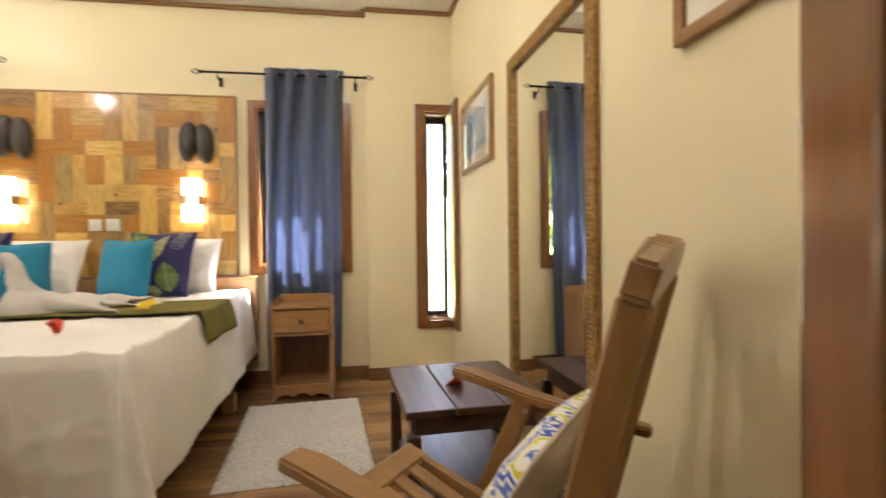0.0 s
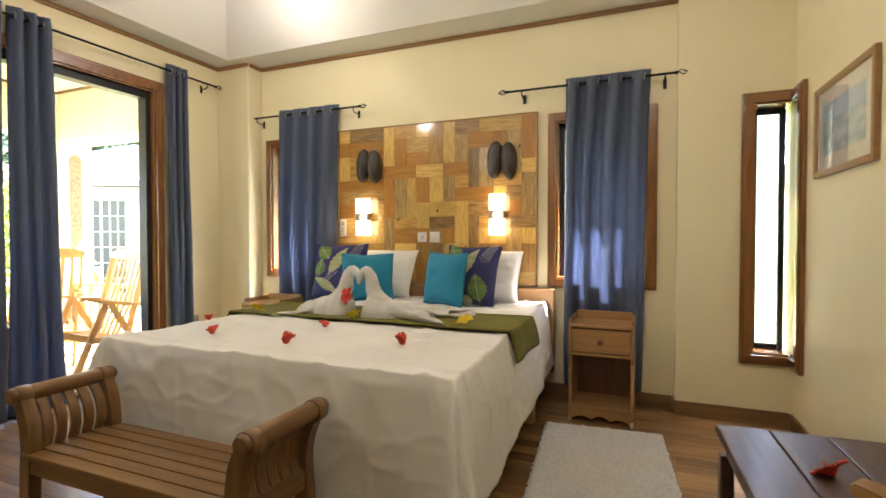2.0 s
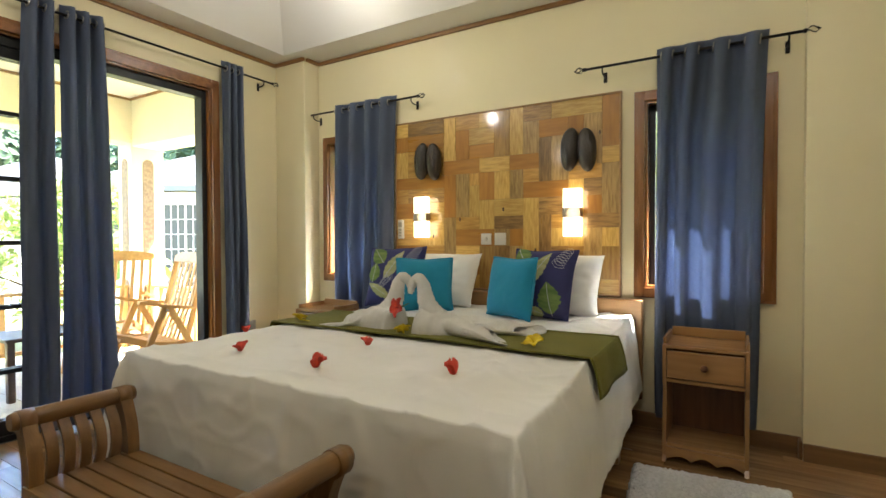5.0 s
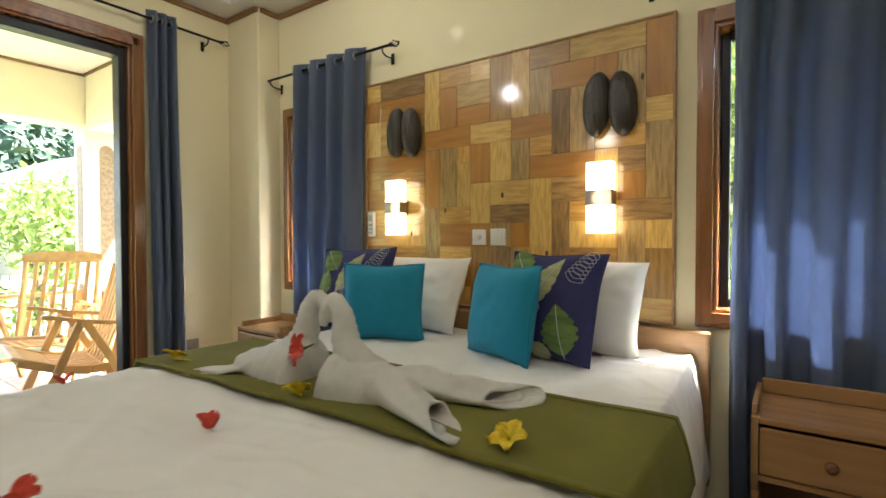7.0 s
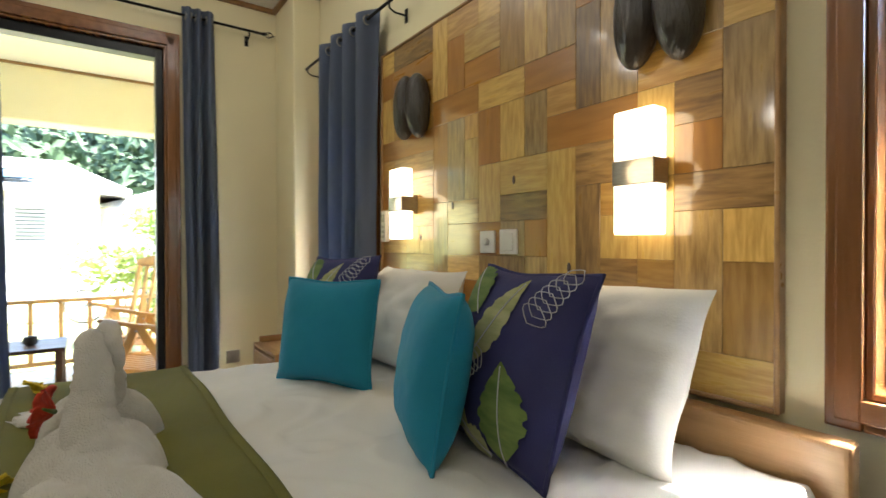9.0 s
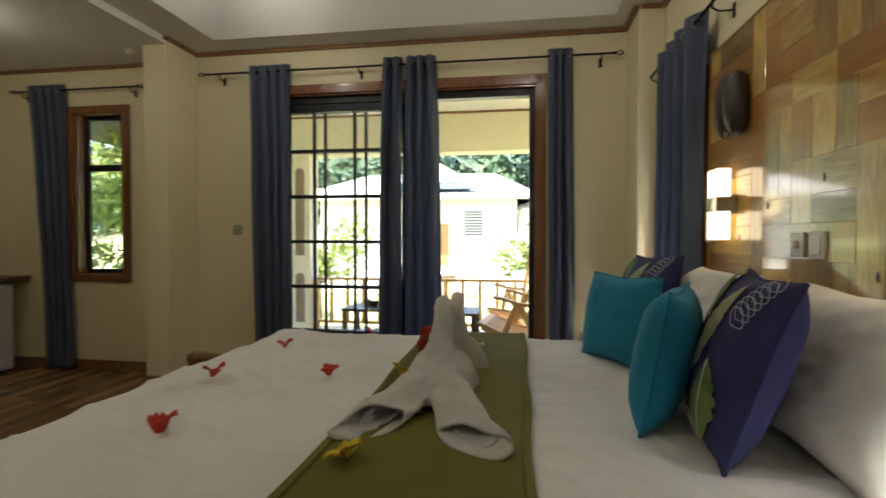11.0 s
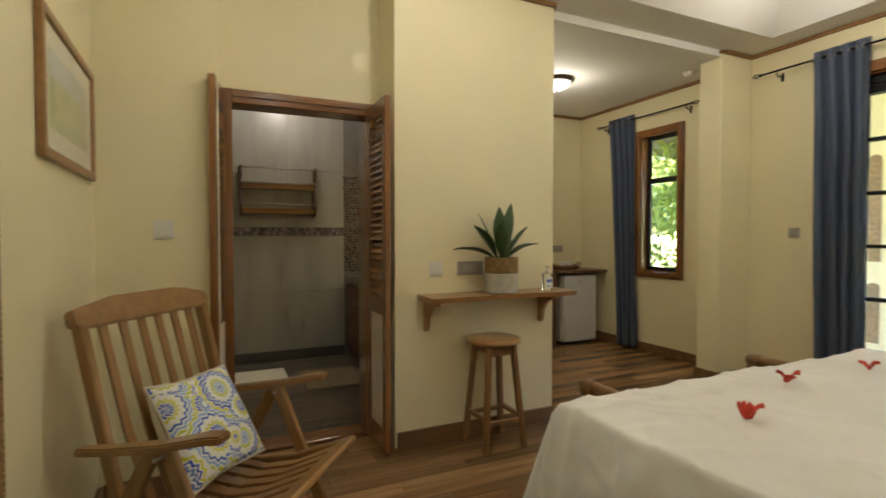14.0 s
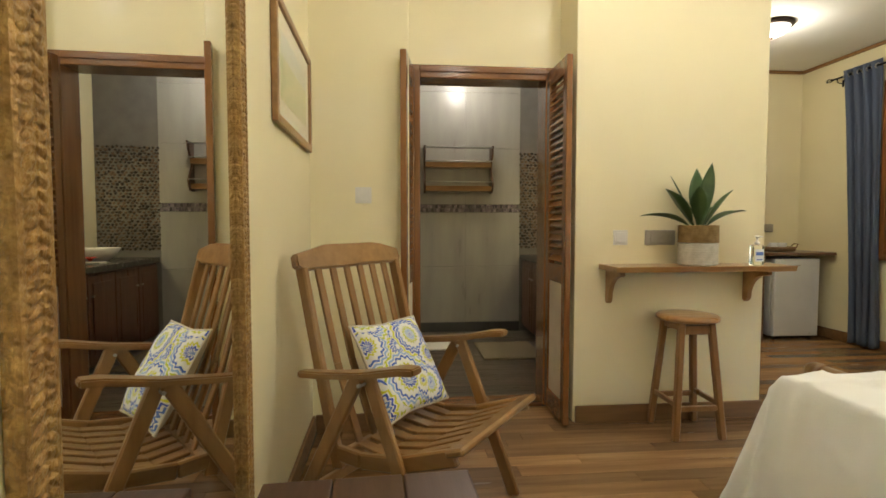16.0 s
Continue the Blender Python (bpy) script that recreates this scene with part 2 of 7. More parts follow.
structure("wall_bath_south", box(-1.45, XE + 0.2, -2.27, -2.12, 0, 3.1), WALL, "grey tiled bathroom wall", "wall")

# ceiling: a flat band with a hipped raised middle
bmc = bmesh.new()
x0, x1, y0, y1, zf, rise = -3.73, 0.60, 0.69, 3.95, 2.93, 0.80
O = [(XW - 0.15, 0.345), (XE + 0.15, 0.345), (XE + 0.15, YN + 0.15), (XW - 0.15, YN + 0.15)]
I = [(x0, y0), (x1, y0), (x1, y1), (x0, y1)]
T = [(x0 + rise, y0 + rise), (x1 - rise, y0 + rise), (x1 - rise, y1 - rise), (x0 + rise, y1 - rise)]
vo = [bmc.verts.new((x, y, zf)) for x, y in O]
vi = [bmc.verts.new((x, y, zf)) for x, y in I]
vt = [bmc.verts.new((x, y, zf + rise)) for x, y in T]
for k in range(4):
    j = (k + 1) % 4
    bmc.faces.new((vo[k], vo[j], vi[j], vi[k]))
    bmc.faces.new((vi[k], vi[j], vt[j], vt[k]))
bmc.faces.new(vt)
ceil = structure("ceiling", bmc, CEIL, "white plastered ceiling with a hipped raised middle", "ceiling")
ceil.modifiers.new("thickness", "SOLIDIFY").thickness = 0.08
ceil.modifiers["thickness"].offset = 1.0
structure("ceiling_kitchenette", box(XW - 0.15, XE + 0.15, -2.3, 0.342, 2.87, 3.0), CEIL, "white flat ceiling over the kitchenette", "ceiling")

# floors
structure("subfloor", box(XW - 0.15, XE + 0.15, -2.3, YN + 0.15, -0.2, -0.014), SUBFLOOR, "dark base under the wooden floor", "floor")

# ---- trim ----
def trim_run(name, a, b, z0, z1, depth, side, mat, label, category):
    """A moulding along a wall from a to b (x, y), standing out towards side."""
    (ax, ay), (bx, by) = a, b
    sx, sy = side
    x0, x1 = sorted((ax, bx)) if not sx else sorted((ax, ax + sx * depth))
    y0, y1 = sorted((ay, by)) if not sy else sorted((ay, ay + sy * depth))
    bm = bmesh.new()
    bm_box(bm, x0, x1, y0, y1, z0, z1, 0.006, 2)
    return single(name, bm, mat, label, category, kind="structure")


def all_round(z0, z1, depth, mat, name, label, category, base):
    runs = [((-3.60, YN), (0.172, YN), (0, -1)), ((XW, 0.36), (XW, 4.07), (1, 0)), ((XW + 0.0, 4.085), (-3.60, 4.085), (0, -1)),
            ((-3.61, 4.10), (-3.61, YN - 0.02), (1, 0)), ((0.172, 4.168), (0.845, 4.168), (0, -1)), ((0.172, 4.17), (0.172, YN - 0.02), (-1, 0)),
            ((-1.74, 0.43), (-0.57, 0.43), (0, 1)), ((0.43, 0.44), (XE + 0.01, 0.44), (0, 1)),
            ((XW, 0.345), (-3.60, 0.345), (0, 1)), ((-3.60, 0.12), (-3.60, 0.35), (1, 0)), ((XW, YS + 0.02), (XW, 0.11), (1, 0)),
            ((XW, YS), (-1.76, YS), (0, 1)), ((-1.74, YS + 0.02), (-1.74, 0.42), (-1, 0))]
    for a, b, side in runs:
        if base and a[0] == XW and b[1] > 4:
            trim_run(name, a, (XW, SL[0] - 0.02), z0, z1, depth, side, mat, label, category)
            trim_run(name, (XW, SL[1] + 0.02), b, z0, z1, depth, side, mat, label, category)
        else:
            low = z0 - (0.06 if (not base and max(a[1], b[1]) < 0.2) else 0)
            trim_run(name, a, b, low, low + z1 - z0, depth, side, mat, label, category)


for nm, lo, hi, dp, mt, lb in (("baseboard", 0.0, 0.10, 0.018, BASEB, "brown wooden baseboard along the cream wall"), ("cornice", CORN - 0.012, CORN + 0.018, 0.03, TRIM, "thin brown wooden cornice under the ceiling")):
    tr_e = single(nm, box(-dp, 0, 0.02, 3.71, lo, hi, 0.006, 2), mt, lb, nm, EAST, kind="structure")
all_round(0.0, 0.10, 0.018, BASEB, "baseboard", "brown wooden baseboard along the cream wall", "baseboard", True)
all_round(CORN - 0.012, CORN + 0.018, 0.03, TRIM, "cornice", "thin brown wooden cornice under the ceiling", "cornice", False)


# ---- windows ----
def window(name, m, u0, u1, z0, z1, label, w=0.065, bars=(), alu_split=None, sides=(True, True), level=FRAMEX, deep=0.10, glass=None):
    """Wooden architrave, jamb lining, dark metal sash and panes. m takes x along the wall and y outwards through it."""
    win = thing(name, label, "window", m, kind="structure")
    for s, x in ((0, u0), (1, u1)):
        if not sides[s]:
            continue
        d = w if s == 0 else -w
        bm = bmesh.new()
        bm_box(bm, *sorted((x, x + d)), -0.03, 0.0, z0, z1, 0.006, 2)
        bm_box(bm, *sorted((x + d * 0.3, x + d * 1.02)), -0.04, -0.028, z0 + w * 0.3, z1 - w * 0.3, 0.005, 2)
        bm_box(bm, *sorted((x + d, x + d * 1.25)), -0.018, deep + 0.03, z0 + w, z1 - w, 0.003)
        part("jamb", bm, FRAME, win)
    a, b = u0 + (w if sides[0] else 0), u1 - (w if sides[1] else 0)
    for s, z in ((0, z0), (1, z1)):
        d = w if s == 0 else -w
        bm = bmesh.new()
        bm_box(bm, a, b, -0.029, 0.0, *sorted((z, z + d)), 0.006, 2)
        bm_box(bm, a - 0.02 * sides[0], b + 0.02 * sides[1], -0.039, -0.0275, *sorted((z + d * 0.3, z + d * 1.02)), 0.005, 2)
        bm_box(bm, a, b, -0.017, deep + 0.03, *sorted((z + d, z + d * 1.25)), 0.003)
        part("sill" if s == 0 else "head", bm, level, win)
    c, e, f = w * 1.25, z0 + w * 1.25, z1 - w * 1.25
    a, b = u0 + c * sides[0], u1 - c * sides[1]
    bm = bmesh.new()
    t = 0.035
    for q in ((a, a + t, e, f), (b - t, b, e, f), (a + t, b - t, e, e + t), (a + t, b - t, f - t, f)):
        bm_box(bm, q[0], q[1], deep - 0.02, deep + 0.02, q[2], q[3], 0.004)
    for z in bars:
        bm_box(bm, a + t, b - t, deep - 0.025, deep + 0.025, z - 0.03, z + 0.03, 0.004)
    part("sash", bm, ALU, win, "dark metal window sash")
    edges = [e + t, *bars, f - t]
    for lo, hi in zip(edges, edges[1:]):
        g = part("pane", box(a + t - 0.004, b - t + 0.004, deep - 0.003, deep + 0.003, lo, hi), glass or GLASS, win)
        g.visible_shadow = glass is not None
    return win


MN, MW, ME = pose(0, YN, 0), pose(XW, 0, 0, 0, 0, 90), EAST @ pose(0, 0, 0, 0, 0, -90)
window("window_1", MN, -3.537, -2.752, 0.856, 2.205, "narrow window in a stepped brown wooden frame")
window("window_2", MN, -0.74, 0.047, 0.856, 2.205, "narrow window in a stepped brown wooden frame")
window("window_3", pose(0, 4.168, 0), 0.553, 0.832, 0.402, 2.187, "tall corner window in a stepped brown wooden frame", sides=(True, False), deep=0.15, glass=FROST)
window("window_4", ME, -3.727, -3.49, 0.402, 2.187, "narrow side of the tall corner window in brown wood", sides=(False, True), level=FRAMEY, glass=FROST)
window("window_5", MW, -0.985, -0.345, 0.845, 2.50, "kitchenette window in brown wood with a top light", bars=(1.93,), level=FRAMEY)

# sliding door to the terrace
door = thing("door_1", "open dark metal sliding door in a brown wooden frame", "sliding door", MW, kind="structure")
for s, y in ((0, SL[0]), (1, SL[1])):
    d = 0.075 if s == 0 else -0.075
    bm = bmesh.new()
    bm_box(bm, *sorted((y, y + d)), -0.03, 0.0, 0.0, SL[2], 0.006, 2)
    bm_box(bm, *sorted((y + d * 0.3, y + d * 1.02)), -0.042, -0.028, 0.0, SL[2] - 0.03, 0.005, 2)
    bm_box(bm, *sorted((y + d * 1.0, y + d * 1.22)), -0.02, 0.13, 0.0, SL[2] - 0.085, 0.003)
    part("jamb", bm, FRAME, door)
bm = bmesh.new()
bm_box(bm, SL[0] + 0.075, SL[1] - 0.075, -0.03, 0.0, SL[2] - 0.085, SL[2], 0.006, 2)
bm_box(bm, SL[0] + 0.03, SL[1] - 0.03, -0.042, -0.028, SL[2] - 0.085, SL[2] - 0.03, 0.005, 2)
bm_box(bm, SL[0] + 0.09, SL[1] - 0.09, -0.02, 0.13, SL[2] - 0.10, SL[2] - 0.086, 0.003)
part("head", bm, FRAMEY, door)
bm = bmesh.new()
for q in ((SL[0] + 0.092, SL[0] + 0.125, 0.0, 2.50), (SL[1] - 0.135, SL[1] - 0.092, 0.0, 2.50), (SL[0] + 0.125, SL[1] - 0.135, 2.44, 2.50), (SL[0] + 0.125, SL[1] - 0.135, 0.0, 0.035)):
    bm_box(bm, q[0], q[1], 0.02, 0.12, q[2], q[3], 0.004)
part("track_frame", bm, ALU, door)


def glazed_leaf(y0, y1, depth):
    bm = bmesh.new()
    for q in ((y0, y0 + 0.05, 0.036, 2.438), (y1 - 0.05, y1, 0.036, 2.438), (y0 + 0.05, y1 - 0.05, 2.37, 2.438), (y0 + 0.05, y1 - 0.05, 0.036, 0.13)):
        bm_box(bm, q[0], q[1], depth - 0.018, depth + 0.018, q[2], q[3], 0.003)
    leaf = part("leaf", bm, ALU, door)
    for i in (1, 2, 3, 4):
        z = 0.03 + i * 0.4
        part("glazing_bar", box(y0 + 0.05, y1 - 0.05, depth - 0.012, depth + 0.012, z - 0.014, z + 0.014), ALU, leaf)
    part("glazing_bar", box(y0 + 0.05, y1 - 0.05, depth - 0.012, depth + 0.012, 2.02, 2.045), ALU, leaf)
    for i in (1, 2):
        y = y0 + (y1 - y0) * i / 3
        part("glazing_bar", box(y - 0.012, y + 0.012, depth - 0.013, depth + 0.013, 0.13, 2.37), ALU, leaf)
    g = part("pane", box(y0 + 0.04, y1 - 0.04, depth - 0.003, depth + 0.003, 0.12, 2.38), GLASS, leaf)
    g.visible_shadow = False


glazed_leaf(1.075, 2.195, 0.045)
glazed_leaf(1.155, 2.285, 0.095)


# ---- curtains ----
def cloth_material(name, colour, second, through_light):
    mat = material(name, colour, 0.8, second=second, scale=3, stretch=(1, 1, 0.15), bump=0.15, bump_scale=420, sheen=0.2)
    nt = mat.node_tree
    bsdf, out = nt.nodes["Principled BSDF"], nt.nodes["Material Output"]
    tr = nt.nodes.new("ShaderNodeBsdfTranslucent")
    tr.inputs["Color"].default_value = (*[c * 1.3 for c in colour], 1)
    mx = nt.nodes.new("ShaderNodeMixShader")
    mx.inputs[0].default_value = through_light
    nt.links.new(bsdf.outputs[0], mx.inputs[1])
    nt.links.new(tr.outputs[0], mx.inputs[2])
    nt.links.new(mx.outputs[0], out.inputs["Surface"])
    return mat


CURTAIN = cloth_material("blue_curtain_cloth", (0.136, 0.170, 0.256), (0.112, 0.145, 0.225), 0.42)
EYELET = material("steel_eyelet", (0.5, 0.5, 0.5), 0.3, metal=1.0, scale=40)


def rod_and_finials(m, a, b, z, off, brackets):
    rod = thing("curtain_rod", "thin black iron curtain rod with twisted cage finials", "curtain rod", m)
    bm = bmesh.new()
    tube(bm, [(a, -off, z), (b, -off, z)], 0.0085, 10)
    part("rod", bm, IRON, rod)
    for e, s in ((a, -1), (b, 1)):
        bm = bmesh.new()
        tube(bm, [(e, -off, z), (e + s * 0.012, -off, z), (e + s * 0.016, -off, z)], [0.012, 0.014, 0.008], 10)
        for k in range(4):
            pts = []
            for i in range(9):
                q = i / 8
                r = 0.020 * math.sin(math.pi * q) + 0.002
                w = k * math.pi / 2 + q * 1.8
                pts.append((e + s * (0.016 + 0.055 * q), -off + r * math.cos(w), z + r * math.sin(w)))
            tube(bm, pts, 0.003, 5)
        bmesh.ops.create_icosphere(bm, subdivisions=1, radius=0.006, matrix=Matrix.Translation((e + s * 0.074, -off, z)))
        part("finial", bm, IRON, rod)
    for u in brackets:
        bm = bmesh.new()
        tube(bm, [(u, 0, z - 0.045), (u, -off * 0.7, z - 0.045), (u, -off, z - 0.03), (u, -off, z - 0.008)], 0.005, 8)
        bm_box(bm, u - 0.012, u + 0.012, -0.006, -0.0005, z - 0.08, z - 0.01, 0.002)
        part("bracket", bm, IRON, rod)
    return rod


def curtain(m, a, b, ztop, zbot, off, folds, amp, label, a2=None, b2=None, seed=0, group=""):
    """Hanging cloth with eyelets; a2, b2: its edges at the hem."""
    a2, b2 = a if a2 is None else a2, b if b2 is None else b2
    rnd = random.Random(seed)
    ph = [rnd.uniform(-0.5, 0.5) for _ in range(folds + 2)]
    wide = [rnd.uniform(0.65, 1.4) for _ in range(folds)]
    edges = [sum(wide[:k]) / sum(wide) for k in range(folds + 1)]
    deep = [rnd.uniform(0.65, 1.15) for _ in range(folds + 1)]
    cur = thing("curtain", label, "curtain", m, group)

    def at(u, v):
        k = min(int(u * folds), folds - 1)
        lo, hi = a + (a2 - a) * v ** 0.7, b + (b2 - b) * v ** 0.7
        w = u * folds * 2 * math.pi
        grow = 1 + 0.35 * v * math.sin(ph[k] * 5 + v * 2)
        y = -off + amp * math.cos(w) * grow + 0.012 * v * math.sin(w * 0.5 + ph[k + 1] * 6 + v * 3)
        q = u * folds - k
        y += amp * (deep[k] * (1 - q) + deep[k + 1] * q - 1) * math.cos(w) * min(1, v * 4)
        y += 0.006 * v * math.sin(3 * w + ph[k] * 8 + v * 4) + 0.004 * noise.noise(Vector((u * folds * 3, v * 7, seed)))
        uu = u + (edges[k] + (edges[k + 1] - edges[k]) * q - u) * min(1, 0.25 + v * 3)
        x = lo + (hi - lo) * uu + 0.010 * math.sin(2 * w + ph[k]) * (0.4 + v)
        x += 0.012 * v * math.sin(v * 5 + ph[k] * 9)
        z = ztop + (zbot - ztop) * v + 0.012 * (1 - v) ** 6 * math.cos(w)
        crease = 0.003 * math.exp(-((v - 0.42) / 0.006) ** 2) + 0.003 * math.exp(-((v - 0.66) / 0.006) ** 2)
        return (x, y - crease, z)
    bm = bmesh.new()
    sheet(bm, folds * 14, 44, at)
    cl = part("cloth", bm, CURTAIN, cur)
    cl.modifiers.new("thick", "SOLIDIFY").thickness = 0.002
    for k in range(folds * 2):
        u = (k + 0.5) / (folds * 2)
        p = Vector(at(u, 0.022))
        bm = bmesh.new()
        ring = [(p.x + 0.003 * math.sin(q), p.y + 0.024 * math.cos(q), p.z + 0.024 * math.sin(q)) for q in [i * math.pi / 8 for i in range(17)]]
        tube(bm, ring, 0.0045, 6, False)
        part("eyelet", bm, EYELET, cur, at=None)
    return cur


LC = "slate blue cloth curtain with steel eyelets on a black rod"
rod_and_finials(MW, 0.49, 3.97, 2.71, 0.085, (0.62, 1.9, 3.88))
rod_and_finials(MW, -1.49, -0.21, 2.645, 0.07, (-1.44, -0.28))
rod_and_finials(MN, -1.04, 0.155, 2.385, 0.10, (-0.93, 0.09))
rod_and_finials(MN, -3.66, -2.41, 2.415, 0.10, (-3.58, -2.47))
curtain(MW, 0.885, 1.27, 2.765, 0.03, 0.085, 4, 0.040, LC, 0.93, 1.25, 1, "curtains at the sliding door")
curtain(MW, 2.10, 2.27, 2.775, 0.03, 0.085, 2, 0.045, LC, 2.04, 2.25, 2, "curtains at the sliding door")
curtain(MW, 2.30, 2.55, 2.775, 0.03, 0.085, 3, 0.050, LC, 2.28, 2.63, 7, "curtains at the sliding door")
curtain(MW, 3.47, 3.66, 2.77, 0.03, 0.085, 3, 0.040, LC, 3.49, 3.69, 3, "curtains at the sliding door")
curtain(MW, -1.38, -1.00, 2.70, 0.025, 0.07, 4, 0.035, "slate blue cloth curtain beside the kitchenette window", -1.22, -0.93, 4)
curtain(MN, -0.60, 0.0, 2.435, 0.12, 0.10, 4, 0.042, "slate blue cloth curtain lit from behind by a window", -0.60, -0.06, 5, "curtains beside the bed")
curtain(MN, -3.335, -2.65, 2.46, 0.12, 0.10, 4, 0.048, "slate blue cloth curtain pulled over a narrow window", -3.33, -2.70, 6, "curtains beside the bed")

# ---- bathroom double door ----
DOORW = wood("door_wood", (0.27, 0.115, 0.038), (0.17, 0.07, 0.022), 0.2, "z", coat=0.6)
DOORX = wood("door_wood_level", (0.27, 0.115, 0.038), (0.17, 0.07, 0.022), 0.2, "x", coat=0.6)
SLATL = wood("louvre_wood", (0.36, 0.19, 0.075), (0.26, 0.12, 0.04), 0.25, "y", per_object=0.45, coat=0.4)
BOARD = material("white_door_panel", (0.62, 0.57, 0.50), 0.6, scale=5)
bath_frame = thing("door_2", "brown varnished wooden frame round the bathroom doorway", "door frame", kind="structure")
for x0, x1 in ((-0.53, -0.46), (0.335, 0.405)):
    bm = box(x0, x1, -0.035, 0.15, 0, 2.165, 0.006, 2)
    part("jamb", bm, DOORW, bath_frame)
bm = bmesh.new()
bm_box(bm, -0.46, 0.335, -0.035, 0.149, 2.085, 2.165, 0.006, 2)
bm_box(bm, -0.46, 0.335, 0.149, 0.158, 2.12, 2.155, 0.004, 2)
part("head", bm, DOORX, bath_frame)
part("threshold", box(-0.46, 0.335, -0.035, 0.13, -0.012, 0.012, 0.004), DOORX, bath_frame)


def louvred_leaf(x, tilt, label, group):
    leaf = thing("louvred_door", label, "door", pose(x, 0.155, 0, 0, 0, tilt), group)
    w, t, h = 0.36, 0.035, 2.13
    for y0, y1 in ((0.0, 0.062), (w - 0.062, w)):
        part("stile", box(-t / 2, t / 2, y0, y1, 0.015, h, 0.005, 2), DOORW, leaf)
    for z0, z1 in ((0.015, 0.14), (0.83, 0.94), (h - 0.10, h)):
        part("rail", box(-t / 2 + 0.001, t / 2 - 0.001, 0.062, w - 0.062, z0, z1, 0.004), DOORX, leaf)
    part("panel", box(-0.008, 0.008, 0.062, w - 0.062, 0.14, 0.83), BOARD, leaf, "painted pale lower panel")
    me = None
    z = 0.955
    while z < h - 0.12:
        if me is None:
            bm = bmesh.new()
            bm_box(bm, -0.022, 0.022, 0.062, w - 0.062, -0.005, 0.005, 0.002)
            bm.transform(Matrix.Rotation(radians(52), 4, "Y"))
            me = mesh_of("slat", bm, SLATL)
        s = new("slat", me)
        s.parent, s.location = leaf, (0, 0, z + 0.02)
        z += 0.041
    for z in (0.25, 1.2, 1.9):
        bm = bmesh.new()
        tube(bm, [(0, -0.006, z - 0.04), (0, -0.006, z + 0.04)], 0.006, 8)
        part("hinge", bm, EYELET, leaf)
    return leaf


louvred_leaf(-0.482, 1, "open louvred brown wooden door leaf with pale lower panel", "bathroom door leaves")
louvred_leaf(0.386, -9, "open louvred brown wooden door leaf seen on edge", "bathroom door leaves")

# ---- headboard wall ----
def block_wood(name, light, dark, grain, vary):
    """Varnished board with clear streaks, drifting bands and a high gloss."""
    mat = material(name, light, 0.30, second=dark, scale=1.6 * grain, stretch=(16, 16, 2.2), detail=7, bump=0.10, bump_scale=14, spread=(0.36, 0.68), per_object=vary, coat=0.9)
    mat.node_tree.nodes["Principled BSDF"].inputs["Coat Roughness"].default_value = 0.09
    mat.node_tree.nodes["Principled BSDF"].inputs["Coat IOR"].default_value = 1.75
    for node in mat.node_tree.nodes:
        if node.type == "TEX_NOISE":
            node.inputs["Distortion"].default_value = 0.25
    return mat


PANELS = [block_wood("block_wood_pale", (0.70, 0.47, 0.14), (0.50, 0.29, 0.065), 3.0, 0.22), block_wood("block_wood_honey", (0.56, 0.33, 0.085), (0.36, 0.185, 0.035), 2.2, 0.26),
          block_wood("block_wood_brown", (0.37, 0.215, 0.07), (0.17, 0.09, 0.028), 2.4, 0.28), block_wood("block_wood_orange", (0.44, 0.205, 0.035), (0.34, 0.145, 0.022), 1.2, 0.12),
          block_wood("block_wood_grey", (0.50, 0.33, 0.12), (0.27, 0.16, 0.05), 2.8, 0.20)]
EDGEW = wood("panel_edge_wood", (0.42, 0.25, 0.11), (0.30, 0.17, 0.07), 0.3)
panel = thing("headboard_panel", "wall panel of mixed varnished wood blocks above the bed", "wall panel", pose(-1.751, YN, 0.85))
part("backing", box(-0.925, 0.925, -0.016, -0.001, 0.004, 1.374), PANELS[2], panel)
for q in ((-0.931, -0.919, 0.0, 1.38), (0.919, 0.931, 0.0, 1.38)):
    part("edge_strip", box(q[0], q[1], -0.036, -0.001, q[2], q[3], 0.003), EDGEW, panel)
for q in ((-0.919, 0.919, 0.0, 0.012), (-0.919, 0.919, 1.368, 1.38)):
    part("edge_strip", box(q[0], q[1], -0.0355, -0.001, q[2], q[3], 0.003), EDGEW, panel)


BLOCK_PLAN = """
pbbbPhhpHPbbpppo
oOOOPoqqHPgoocGo
phhhPoOOHPgbghGo
phhhcccppccbghGp
ooooOghcpghbgHHe
hbbbOgpcpgooopbe
ooppOgpqPPqbbpoe
ppppghhqbbqdhPbb
hhpPgoooGoqdpPGp
oohhgpphbgqdbHGh
phbbooohbghdppGh
phoobbphbghbbppp
""".split()
BLOCK_KIND = {"p": 0, "P": 0, "q": 0, "h": 1, "H": 1, "b": 2, "d": 2, "o": 3, "O": 3, "c": 3, "g": 4, "G": 4, "e": 4}


